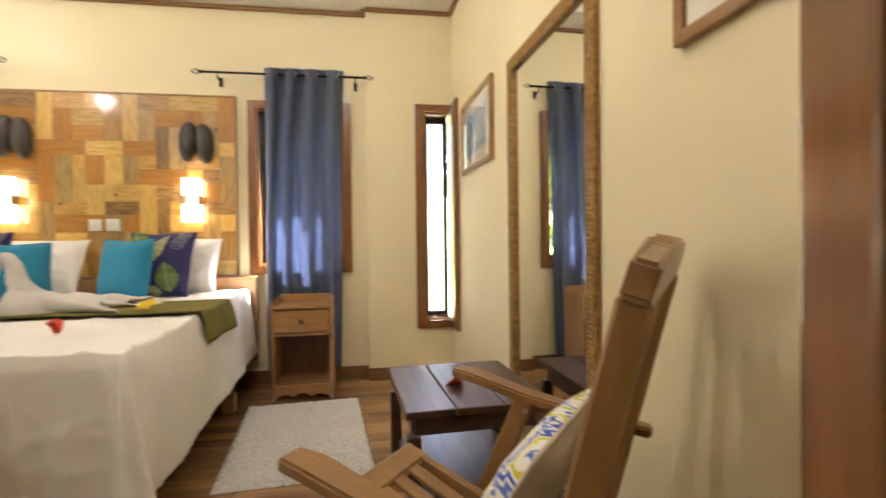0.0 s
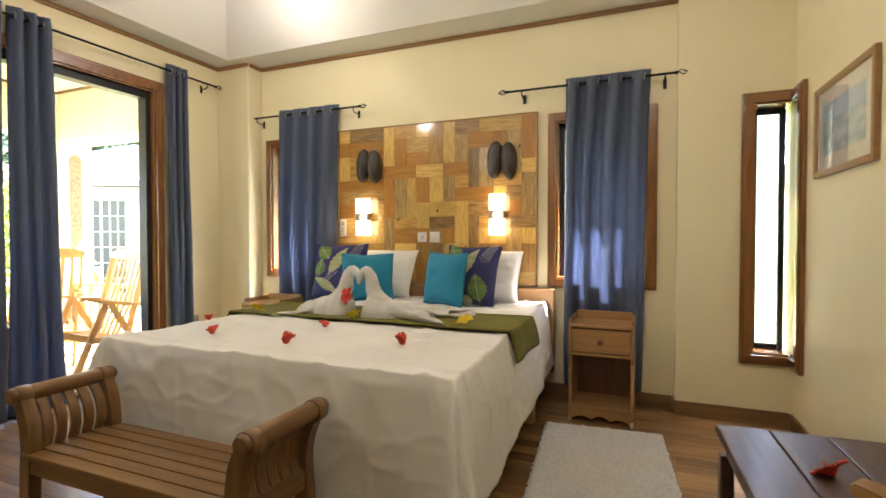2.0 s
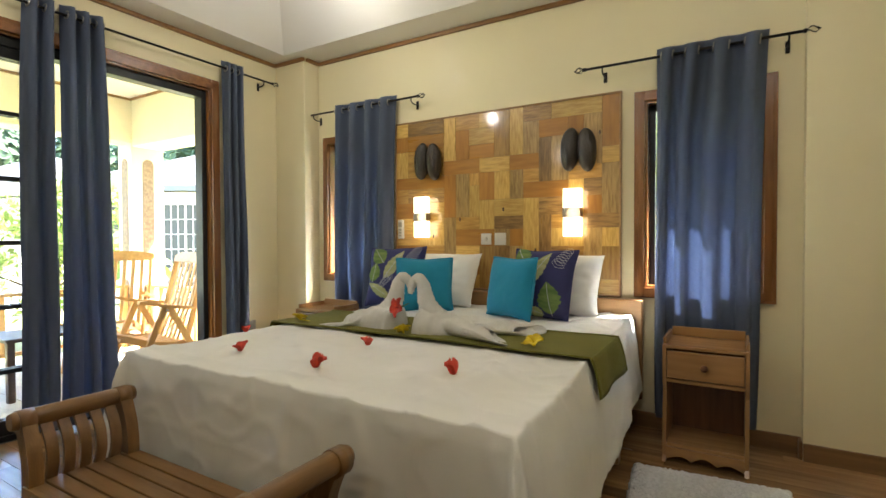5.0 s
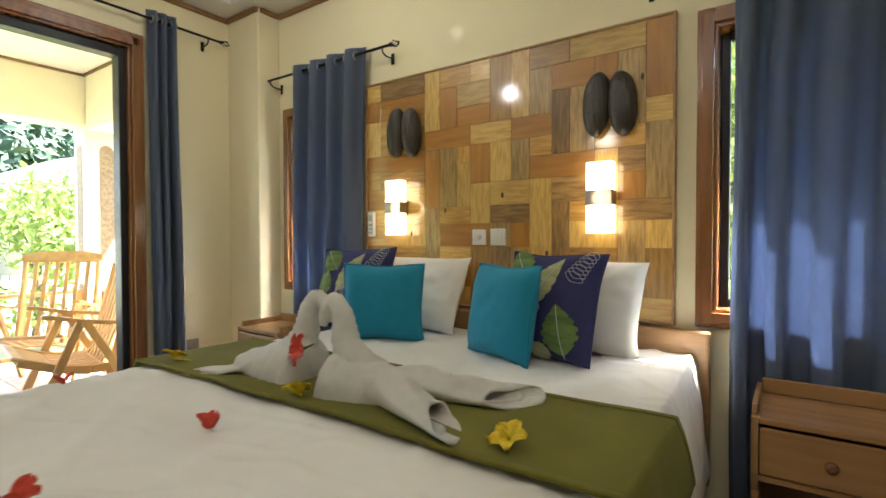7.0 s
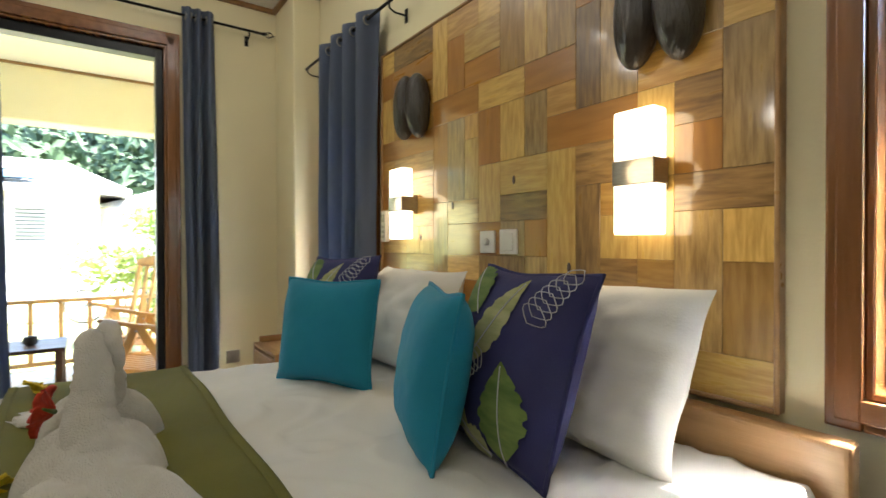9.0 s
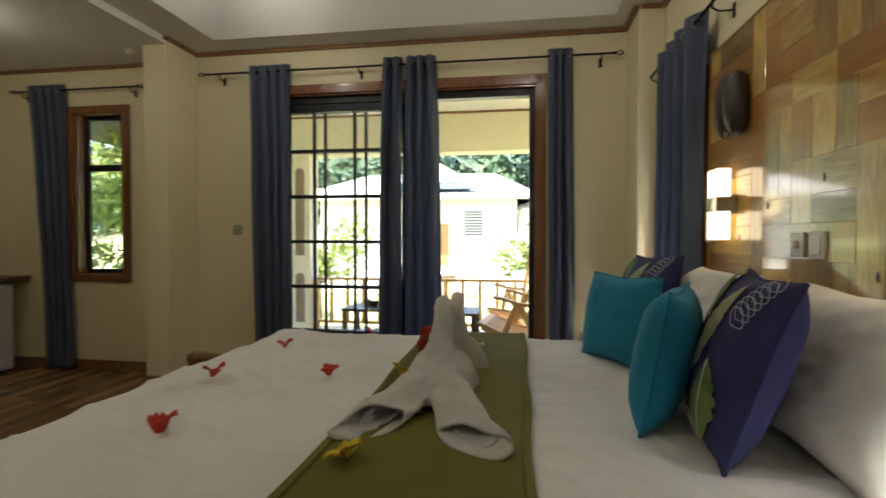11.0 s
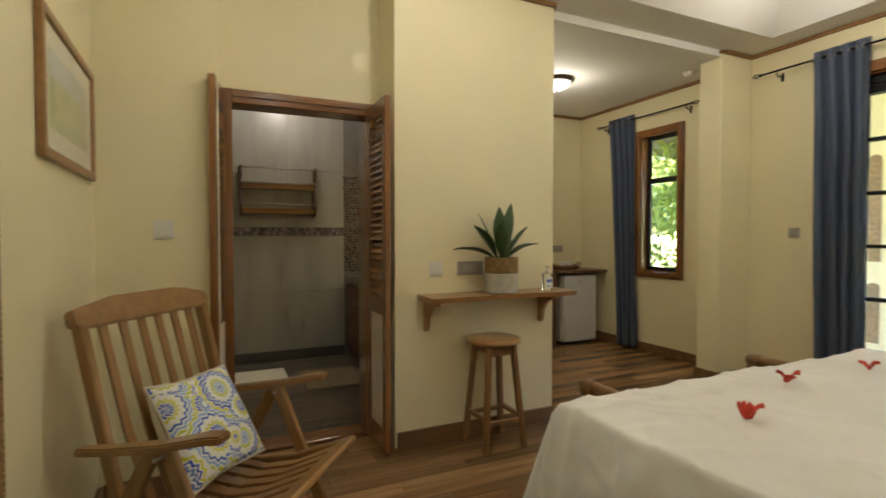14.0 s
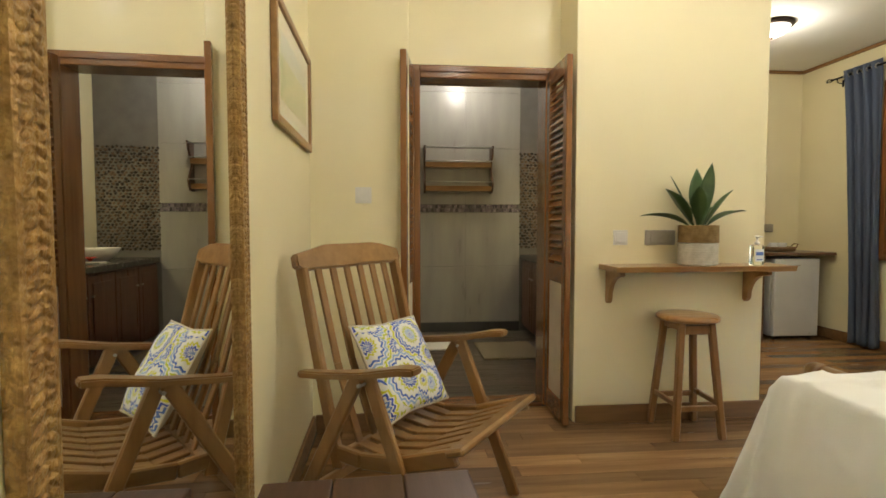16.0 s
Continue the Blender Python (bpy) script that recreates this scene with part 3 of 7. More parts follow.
def fill_blocks(rnd):
    """Offcuts laid upright and level: every run of one letter in the plan is one block."""
    nx, nz = len(BLOCK_PLAN[0]), len(BLOCK_PLAN)
    xs = [-0.919 + 1.838 * i / nx + (rnd.uniform(-0.014, 0.014) if 0 < i < nx else 0) for i in range(nx + 1)]
    zs = [1.368 - 1.356 * j / nz + (rnd.uniform(-0.012, 0.012) if 0 < j < nz else 0) for j in range(nz + 1)]
    used, out = set(), []
    for j in range(nz):
        for i in range(nx):
            if (i, j) in used:
                continue
            c, w, h = BLOCK_PLAN[j][i], 1, 1
            while i + w < nx and BLOCK_PLAN[j][i + w] == c and (i + w, j) not in used:
                w += 1
            while j + h < nz and all(BLOCK_PLAN[j + h][i + k] == c and (i + k, j + h) not in used for k in range(w)):
                h += 1
            used |= {(i + a, j + b) for a in range(w) for b in range(h)}
            out.append((xs[i], xs[i + w], zs[j + h], zs[j], BLOCK_KIND[c]))
    return out


rnd = random.Random(5)
for bx0, bx1, bz0, bz1, kind_ in fill_blocks(rnd):
    w, h = bx1 - bx0, bz1 - bz0
    proud = rnd.uniform(0.0, 0.0018)
    long, short = max(w, h), min(w, h)
    bm = box(-short / 2 + 0.0004, short / 2 - 0.0004, -0.028 - proud, -0.0165, -long / 2 + 0.0004, long / 2 - 0.0004, 0.0011)
    blk = part("block", bm, PANELS[kind_], panel)
    blk.location = ((bx0 + bx1) / 2, 0, (bz0 + bz1) / 2)
    blk.rotation_euler = (0, radians(90) if w > h else 0, radians(rnd.uniform(-0.25, 0.25)))
KNOT = material("pine_knot", (0.10, 0.045, 0.015), 0.35, second=(0.05, 0.022, 0.008), scale=60, coat=0.6)
for kx, kz in ((0.33, 0.31), (0.075, 0.62), (-0.30, 0.55), (0.79, 1.12), (0.60, 0.22), (-0.55, 0.42)):
    bm = bmesh.new()
    lathe(bm, [(0.011, 0.0), (0.010, 0.0006), (0.002, 0.0010)], 14)
    bm.transform(Matrix.Translation((kx, -0.0300, kz)) @ Matrix.Rotation(radians(90), 4, "X") @ Matrix.Diagonal((0.75, 1.5, 1, 1)))
    part("knot", bm, KNOT, panel, "dark pine knot")

NUT = material("dark_nut_shell", (0.022, 0.018, 0.016), 0.34, second=(0.04, 0.032, 0.026), scale=9, stretch=(1, 1, 0.25), bump=1.0, bump_scale=55, coat=0.25)
for k, (nx_, nz_) in enumerate(((-2.335, 1.880), (-1.10, 1.860))):
    bm = bmesh.new()
    for s in (-1, 1):
        r = bmesh.ops.create_uvsphere(bm, u_segments=28, v_segments=20, radius=1.0)
        for v in r["verts"]:
            c = v.co
            wide = 0.078 * (1 + 0.04 * c.z)
            lean = 0.050 - 0.004 * c.z
            gap = 0.010 * max(0.0, -c.z) ** 1.5
            v.co = Vector((s * (lean + gap) + c.x * wide * (0.95 if s * c.x > 0 else 0.72), c.y * 0.055 - 0.03, 0.150 * math.copysign(abs(c.z) ** 0.88, c.z) - 0.006 * s))
        for f in bm.faces:
            f.smooth = True
    single("coco_de_mer", bm, NUT, "dark double coconut shell hung on the wooden panel", "nut shell", pose(nx_, YN - 0.03, nz_), "double coconuts over the bed")

SHADE = glowing("opal_lamp_shade", (1.0, 0.82, 0.55), 0.34)
STEEL = material("brushed_steel", (0.42, 0.40, 0.37), 0.35, metal=1.0, scale=30, stretch=(1, 1, 8))
for lx, lz in ((-2.372, 1.425), (-1.128, 1.425)):
    la = thing("wall_lamp", "lit opal wall lamp with a brushed steel band", "wall lamp", pose(lx, YN - 0.03, lz), "lamps on the wooden panel")
    part("shade", box(-0.06, 0.06, -0.095, -0.035, -0.165, 0.165, 0.008, 3), SHADE, la, "glowing opal glass shade")
    bm = bmesh.new()
    bm_box(bm, -0.0625, 0.0625, -0.098, -0.034, -0.034, 0.034, 0.003)
    bm_box(bm, -0.045, 0.045, -0.036, 0.0, -0.045, 0.045, 0.003)
    part("band", bm, STEEL, la, "brushed steel band")
    lamp("wall_lamp_light", "POINT", 0.045, (1.0, 0.76, 0.46), Matrix.Translation((lx, YN - 0.17, lz)), 0.06)

PLASTIC = material("white_plastic", (0.78, 0.76, 0.72), 0.35, scale=6)
GREYPL = material("grey_metal_plate", (0.46, 0.43, 0.38), 0.35, metal=0.5, scale=14)
BLACKPL = material("black_plastic", (0.02, 0.02, 0.022), 0.4)


def wall_plate(m, w, h, mat, label, rocker=True, sockets=0, knob=False):
    pl = thing("wall_switch" if not sockets else "wall_socket", label, "switch" if not sockets else "socket", m)
    part("plate", box(-w / 2, w / 2, -0.009, 0.0, -h / 2, h / 2, 0.003, 2), mat, pl)
    if knob:
        bm = bmesh.new()
        lathe(bm, [(0.014, 0), (0.013, 0.012), (0.010, 0.015)], 16)
        bm.transform(Matrix.Translation((0, -0.009, 0)) @ Matrix.Rotation(radians(90), 4, "X"))
        part("knob", bm, PLASTIC, pl)
    elif rocker:
        part("rocker", box(-w * 0.33, w * 0.33, -0.013, -0.0085, -h * 0.36, h * 0.36, 0.002), mat, pl)
    for s in range(sockets):
        u = (s - (sockets - 1) / 2) * w / sockets
        for dx, dz in ((0, 0.016), (-0.012, -0.006), (0.012, -0.006)):
            part("slot", box(u + dx - 0.003, u + dx + 0.003, -0.0098, -0.0086, dz - 0.005, dz + 0.005), BLACKPL, pl)
        part("rocker", box(u - 0.006, u + 0.006, -0.012, -0.0086, 0.027, 0.04, 0.001), mat, pl)
    return pl


wall_plate(pose(-1.818, YN - 0.0285, 1.245), 0.086, 0.086, PLASTIC, "white dimmer switch plate on the wooden panel", knob=True)
wall_plate(pose(-1.70, YN - 0.0285, 1.245), 0.092, 0.092, PLASTIC, "cream rocker switch plate on the wooden panel")
wall_plate(MW @ pose(0.735, 0, 1.335), 0.086, 0.086, GREYPL, "grey switch plate beside the sliding door")
wall_plate(MW @ pose(3.78, 0, 0.46), 0.086, 0.086, GREYPL, "grey socket plate low on the wall", sockets=1)
MS = pose(0, 0.43, 0, 0, 0, 180)
wall_plate(MS @ pose(0.832, 0, 1.10), 0.088, 0.088, PLASTIC, "cream switch plate above the wooden shelf")
wall_plate(MS @ pose(1.075, 0, 1.10), 0.185, 0.088, GREYPL, "grey double socket plate above the wooden shelf", sockets=2)
wall_plate(pose(0.665, 0.44, 1.34, 0, 0, 180), 0.09, 0.09, PLASTIC, "white light switch beside the bathroom door")
rem = thing("remote_control", "white remote control in a wall holder", "remote control", pose(-2.615, YN - 0.03, 1.325))
part("body", box(-0.026, 0.026, -0.03, -0.002, -0.075, 0.085, 0.008, 3), PLASTIC, rem)
part("screen", box(-0.017, 0.017, -0.0315, -0.029, 0.025, 0.065), GREYPL, rem, "small grey display")
for i in range(3):
    part("button", box(-0.015, 0.015, -0.033, -0.029, -0.055 + i * 0.024, -0.042 + i * 0.024, 0.002), GREYPL, rem)

# ---- the bed ----
BEDW = wood("bed_wood", (0.46, 0.27, 0.12), (0.33, 0.18, 0.075), 0.35, "x")
TEAK = wood("teak_wood", (0.255, 0.132, 0.043), (0.15, 0.074, 0.023), 0.34, "x", coat=0.25)
TEAKY = wood("teak_wood_across", (0.255, 0.132, 0.043), (0.15, 0.074, 0.023), 0.34, "y", coat=0.25)
TEAKZ = wood("teak_wood_upright", (0.255, 0.132, 0.043), (0.15, 0.074, 0.023), 0.34, "z", coat=0.25)
OLIVE = material("olive_runner_cloth", (0.170, 0.160, 0.014), 0.9, second=(0.135, 0.127, 0.010), scale=4, bump=0.35, bump_scale=350, sheen=0.04)
BX0, BX1, BY0, BY1, BZ = -2.46, -0.628, 1.945, 4.17, 0.745
bed = thing("bed", "double bed with white linen hanging to the floor", "bed", pose((BX0 + BX1) / 2, (BY0 + BY1) / 2, 0))
hx, hy = (BX1 - BX0) / 2, (BY1 - BY0) / 2
part("base", box(-hx + 0.03, hx - 0.15, -hy + 0.03, hy, 0.12, 0.36, 0.01), BEDW, bed)
part("mattress", box(-hx + 0.02, hx - 0.14, -hy + 0.02, hy - 0.01, 0.36, 0.725, 0.05, 4), SHEET, bed)
part("headboard", box(-hx - 0.08, hx - 0.045 + 0.0, hy + 0.002, hy + 0.055, 0.20, 0.845, 0.012, 3), BEDW, bed, "pale wooden headboard")
for x in (-hx + 0.08, hx - 0.11):
    for y in (-hy + 0.1, hy - 0.55):
        part("leg", box(x - 0.035, x + 0.035, y - 0.035, y + 0.035, 0, 0.12, 0.005), BEDW, bed)


def linen(u, v):
    """The sheet laid over the bed: u across from the west hem to the east hem, v from the foot hem to the head."""
    drop_side, drop_foot = 0.50, 0.62
    X = -hx - drop_side + u * 2 * (hx + drop_side)
    Y = -hy - drop_foot + v * (2 * hy + drop_foot - 0.02)
    rad = 0.035
    ox, oy = max(abs(X) - hx, 0.0), max(-hy - Y, 0.0)
    sx = 1 if X > 0 else -1
    x, y, z = min(max(X, -hx), hx), max(Y, -hy), BZ
    L = (ox ** 3 + oy ** 3) ** (1 / 3) if ox and oy else max(ox, oy)
    if L > 0:
        ang = math.atan2(oy, ox)
        fall = 1 - math.exp(-L / 0.10)
        flare = (0.016 * fall + 0.015 * L) if oy and not ox else 0.035 * fall + 0.10 * L
        if ox and oy:
            c = math.sin(2 * ang)
            flare += c * (0.10 * L + 0.05 * L * math.cos(ang * 10))
        elif oy:
            flare += 0.022 * L * math.sin(X * 6 + 0.6) + 0.014 * L * math.sin(X * 15 + 1) + 0.03 * L * math.exp(-((X - hx + 0.14) / 0.05) ** 2) + 0.02 * L * math.exp(-((X + hx - 0.10) / 0.05) ** 2)
        else:
            flare += 0.016 * L * math.sin(Y * 6) + 0.010 * L * math.sin(Y * 15 + 1.3)
        x += sx * flare * math.cos(ang)
        y -= flare * math.sin(ang)
        if L < rad * 1.57:
            z = BZ - rad * (1 - math.cos(L / rad))
        else:
            z = BZ - rad - (L - rad * 1.57) * 0.985
        z = max(z, 0.02)
    n = noise.noise(Vector((X * 2.2, Y * 2.2, 0.3)))
    m = noise.noise(Vector((X * 7, Y * 5, 4.0)))
    crease = 0.006 * math.exp(-((X - 0.1) / 0.010) ** 2) + 0.005 * math.exp(-((X + 0.42) / 0.010) ** 2) + 0.005 * math.exp(-((X - 0.58) / 0.010) ** 2) + 0.0035 * math.exp(-((Y + hy + 0.28) / 0.014) ** 2) + 0.003 * math.exp(-((Y + 0.15) / 0.012) ** 2)
    edge = 0.010 * math.exp(-((Y + hy - 0.10 - 0.02 * math.sin(X * 4)) / 0.02) ** 2)
    w3 = 1 - abs(noise.noise(Vector((X * 2.3 + 0.8 * Y, Y * 1.4 - 0.5 * X, 7.0))))
    w4 = 1 - abs(noise.noise(Vector((X * 5.0 - 1.2 * Y, Y * 6.0, 3.0))))
    lift = 0.008 * n + 0.005 * m + crease + edge + 0.008 * max(0, w3 - 0.86) / 0.14 + 0.006 * max(0, w4 - 0.88) / 0.12
    if L > 0.05:
        x += sx * lift * (ox > 0) * 0.8
        y -= lift * (oy > 0) * 0.8
    else:
        z += lift
    x -= 0.115 * max(0.0, min(1.0, (Y + hy) / (2 * hy))) * max(0.0, x / hx)
    return (x, y, z)


bm = bmesh.new()
sheet(bm, 190, 190, linen)
bl = part("bed_sheet", bm, SHEET, bed, "white cotton sheet with ironed creases")
bl.modifiers.new("thick", "SOLIDIFY").thickness = 0.003


def runner_at(u, v):
    X = -hx - 0.18 + u * 2 * (hx + 0.18)
    ox = max(abs(X) - hx, 0.0)
    sx = 1 if X > 0 else -1
    x = min(max(X, -hx - 0.004), hx + 0.004)
    lo, hi = 2.775 - (BY0 + BY1) / 2, 3.285 - (BY0 + BY1) / 2
    y = lo + (hi - lo) * v + 0.010 * math.sin(X * 3 + 1) * (1 - v) + 0.004 * math.sin(X * 9)
    z = BZ + 0.020 + 0.004 * noise.noise(Vector((X * 4, v * 3, 2.0)))
    if ox:
        x = sx * (hx + 0.028 + 0.045 * (1 - math.exp(-ox / 0.08)) + 0.10 * ox + 0.012 * math.sin(v * 9) * ox / 0.3)
        z -= max(ox - 0.02, 0) * 0.96
        y += -0.02 * ox / 0.3
    x -= 0.056 * max(0.0, x / hx)
    return (x, y, z)


bm = bmesh.new()
sheet(bm, 110, 26, runner_at)
runner = thing("bed_runner", "olive green cloth runner across the white bed", "bed runner", pose((BX0 + BX1) / 2, (BY0 + BY1) / 2, 0))
run = part("cloth", bm, OLIVE, runner)
run.modifiers.new("thick", "SOLIDIFY").thickness = 0.004
for v0, v1 in ((0.0, 0.045), (0.955, 1.0)):
    bm = bmesh.new()
    sheet(bm, 110, 3, lambda u, v: (Vector(runner_at(u, v0 + (v1 - v0) * v)) + Vector((0.003 if u > 0.9 else -0.003 if u < 0.1 else 0, 0, 0.0035))))
    hem = part("hem", bm, OLIVE, runner, "stitched hem")
    hem.modifiers.new("thick", "SOLIDIFY").thickness = 0.002

# ---- pillows ----
TEAL = material("teal_cushion_cloth", (0.006, 0.235, 0.39), 0.8, second=(0.005, 0.205, 0.345), scale=4, bump=0.2, bump_scale=300, sheen=0.04)
NAVY = material("navy_cushion_cloth", (0.030, 0.032, 0.135), 0.8, second=(0.024, 0.026, 0.11), scale=5, bump=0.15, bump_scale=300)
LEAFG = material("printed_green_leaf", (0.17, 0.24, 0.065), 0.8, second=(0.08, 0.15, 0.04), scale=9, stretch=(1, 1, 4), bump=0.1, bump_scale=300)
LEAFC = material("printed_cream_leaf", (0.46, 0.45, 0.24), 0.8, second=(0.30, 0.32, 0.14), scale=9, stretch=(1, 1, 4), bump=0.1, bump_scale=300)
LINEW = material("printed_white_line", (0.55, 0.55, 0.60), 0.8)


def pillow_height(u, v, t):
    """Half thickness of a stuffed cushion over the unit square -1..1."""
    e = max(0.0, (1 - abs(u) ** 3.2)) * max(0.0, (1 - abs(v) ** 3.2))
    return t * e ** 0.55


def cushion(name, w, h, t, mat, label, m, piping=None, seed=0, group="", crease=0.004, reverse=None):
    ob = thing(name, label, "cushion" if piping else "pillow", m, group)

    def outline(u, v):
        k = 0.075 * (1 - abs(u) ** 2) * abs(v) ** 4 + 0.012 * math.sin(u * 5 + seed) * abs(v) ** 3
        q = 0.075 * (1 - abs(v) ** 2) * abs(u) ** 4 + 0.012 * math.sin(v * 4 + seed * 2) * abs(u) ** 3
        return u * w / 2 * (1 - q), v * h / 2 * (1 - k)
    for s in (1, -1):
        bm = bmesh.new()

        def at(a, b):
            u, v = a * 2 - 1, b * 2 - 1
            x, z = outline(u, v)
            d = pillow_height(u, v, t)
            d += crease * noise.noise(Vector((u * 2.5 + seed, v * 2.5, s))) * (1 - max(abs(u), abs(v)) ** 4) + crease * 0.7 * noise.noise(Vector((u * 7, v * 6 + seed, s)))* (1 - max(abs(u), abs(v)) ** 6)
            return (x, -s * d, z + h / 2)
        sheet(bm, 26, 26, at)
        part("cover_front" if s > 0 else "cover_back", bm, mat if s > 0 else reverse or mat, ob)
    if piping:
        bm = bmesh.new()
        pts = []
        for k in range(80):
            f = k / 80 * 4
            i, q = int(f), f - int(f)
            u, v = [(-1 + 2 * q, -1), (1, -1 + 2 * q), (1 - 2 * q, 1), (-1, 1 - 2 * q)][i]
            x, z = outline(u, v)
            pts.append((x, 0, z + h / 2))
        tube(bm, pts + [pts[0]], 0.0055, 6, False)
        part("piping", bm, piping, ob)
    return ob


def print_leaf(ob, w, h, t, cx, cz, length, width, turn, mat, veins=True):
    """A printed leaf lying on the cover's front."""
    def put(px, pz, lift):
        c, s = math.cos(radians(turn)), math.sin(radians(turn))
        x, z = cx + px * c - pz * s, cz + px * s + pz * c
        u, v = max(-0.985, min(0.985, x / (w / 2))), max(-0.985, min(0.985, (z - h / 2) / (h / 2)))
        return (u * w / 2 * 0.985, -pillow_height(u, v, t) - lift, v * h / 2 * 0.985 + h / 2)
    bm = bmesh.new()

    def at(a, b):
        l = a
        half = width / 2 * math.sin(math.pi * min(1, l ** 0.8)) * (1 - 0.14 * (math.sin(l * 38) > 0.4) * (0.15 < l < 0.9)) + 0.002
        return put((b * 2 - 1) * half, (l - 0.5) * length, 0.0045)
    sheet(bm, 30, 6, at)
    lf = part("printed_leaf", bm, mat, ob)
    if veins:
        bm = bmesh.new()
        tube(bm, [put(0, (i / 12 - 0.55) * length, 0.0055) for i in range(13)], 0.0016, 4)
        part("printed_vein", bm, LINEW, lf)


def palm_lines(ob, w, h, t, cx, cz, size, turn):
    bm = bmesh.new()
    for k in range(7):
        for s in (-1, 1):
            pts = []
            for i in range(7):
                q = i / 6
                px, pz = s * 0.32 * size * math.sin(q * math.pi) * (1 - k * 0.06), (k / 7 - 0.4) * size + q * size * 0.34
                c, d = math.cos(radians(turn)), math.sin(radians(turn))
                x, z = cx + px * c - pz * d, cz + px * d + pz * c
                u, v = max(-0.97, min(0.97, x / (w / 2))), max(-0.97, min(0.97, (z - h / 2) / (h / 2)))
                pts.append((u * w / 2 * 0.985, -pillow_height(u, v, t) - 0.005, v * h / 2 * 0.985 + h / 2))
            tube(bm, pts, 0.0013, 4)
    part("printed_lines", bm, LINEW, ob)


ZB = BZ + 0.004
cushion("pillow", 0.62, 0.43, 0.10, SHEET, "plump white pillow leaning on the headboard", pose(-1.20, 3.92, ZB, -26, 0, 0), seed=2, group="white pillows", crease=0.020)
cushion("pillow", 0.62, 0.43, 0.10, SHEET, "plump white pillow leaning on the headboard", pose(-2.10, 3.93, ZB, -26, 0, 0), seed=5, group="white pillows", crease=0.020)
nr = cushion("patterned_cushion", 0.45, 0.45, 0.082, NAVY, "navy cushion printed with green tropical leaves", pose(-1.235, 3.73, ZB, -19, 0, -10), NAVY, 3, "leaf print cushions")
nl = cushion("patterned_cushion", 0.46, 0.46, 0.082, NAVY, "navy cushion printed with green tropical leaves", pose(-2.37, 3.77, ZB, -20, -2, 12), NAVY, 4, "leaf print cushions")
for c in (nr, nl):
    print_leaf(c, 0.46, 0.46, 0.082, 0.01, 0.30, 0.26, 0.10, -32, LEAFC)
    print_leaf(c, 0.46, 0.46, 0.082, 0.11, 0.12, 0.20, 0.15, 15, LEAFG)
    print_leaf(c, 0.46, 0.46, 0.082, -0.13, 0.38, 0.17, 0.13, 40, LEAFG)
    print_leaf(c, 0.46, 0.46, 0.082, -0.10, 0.10, 0.22, 0.075, 58, LEAFC)
    print_leaf(c, 0.46, 0.46, 0.082, -0.15, 0.24, 0.15, 0.11, -8, LEAFG)
    print_leaf(c, 0.46, 0.46, 0.082, 0.02, 0.03, 0.12, 0.06, 80, LEAFC)
    palm_lines(c, 0.46, 0.46, 0.082, 0.15, 0.36, 0.13, -25)
    palm_lines(c, 0.46, 0.46, 0.082, -0.03, 0.19, 0.11, 140)
cushion("teal_cushion", 0.39, 0.385, 0.076, TEAL, "plain teal cushion with piped edges", pose(-1.385, 3.64, ZB, -10, 0, -24), TEAL, 7, "teal cushions")
cushion("teal_cushion", 0.40, 0.37, 0.076, TEAL, "plain teal cushion with piped edges", pose(-2.00, 3.635, ZB, -10, 0, 30), TEAL, 8, "teal cushions")

# ---- towel swans ----
TOWEL = material("white_towelling", (0.82, 0.80, 0.76), 0.95, second=(0.77, 0.75, 0.70), scale=30, bump=0.9, bump_scale=330)


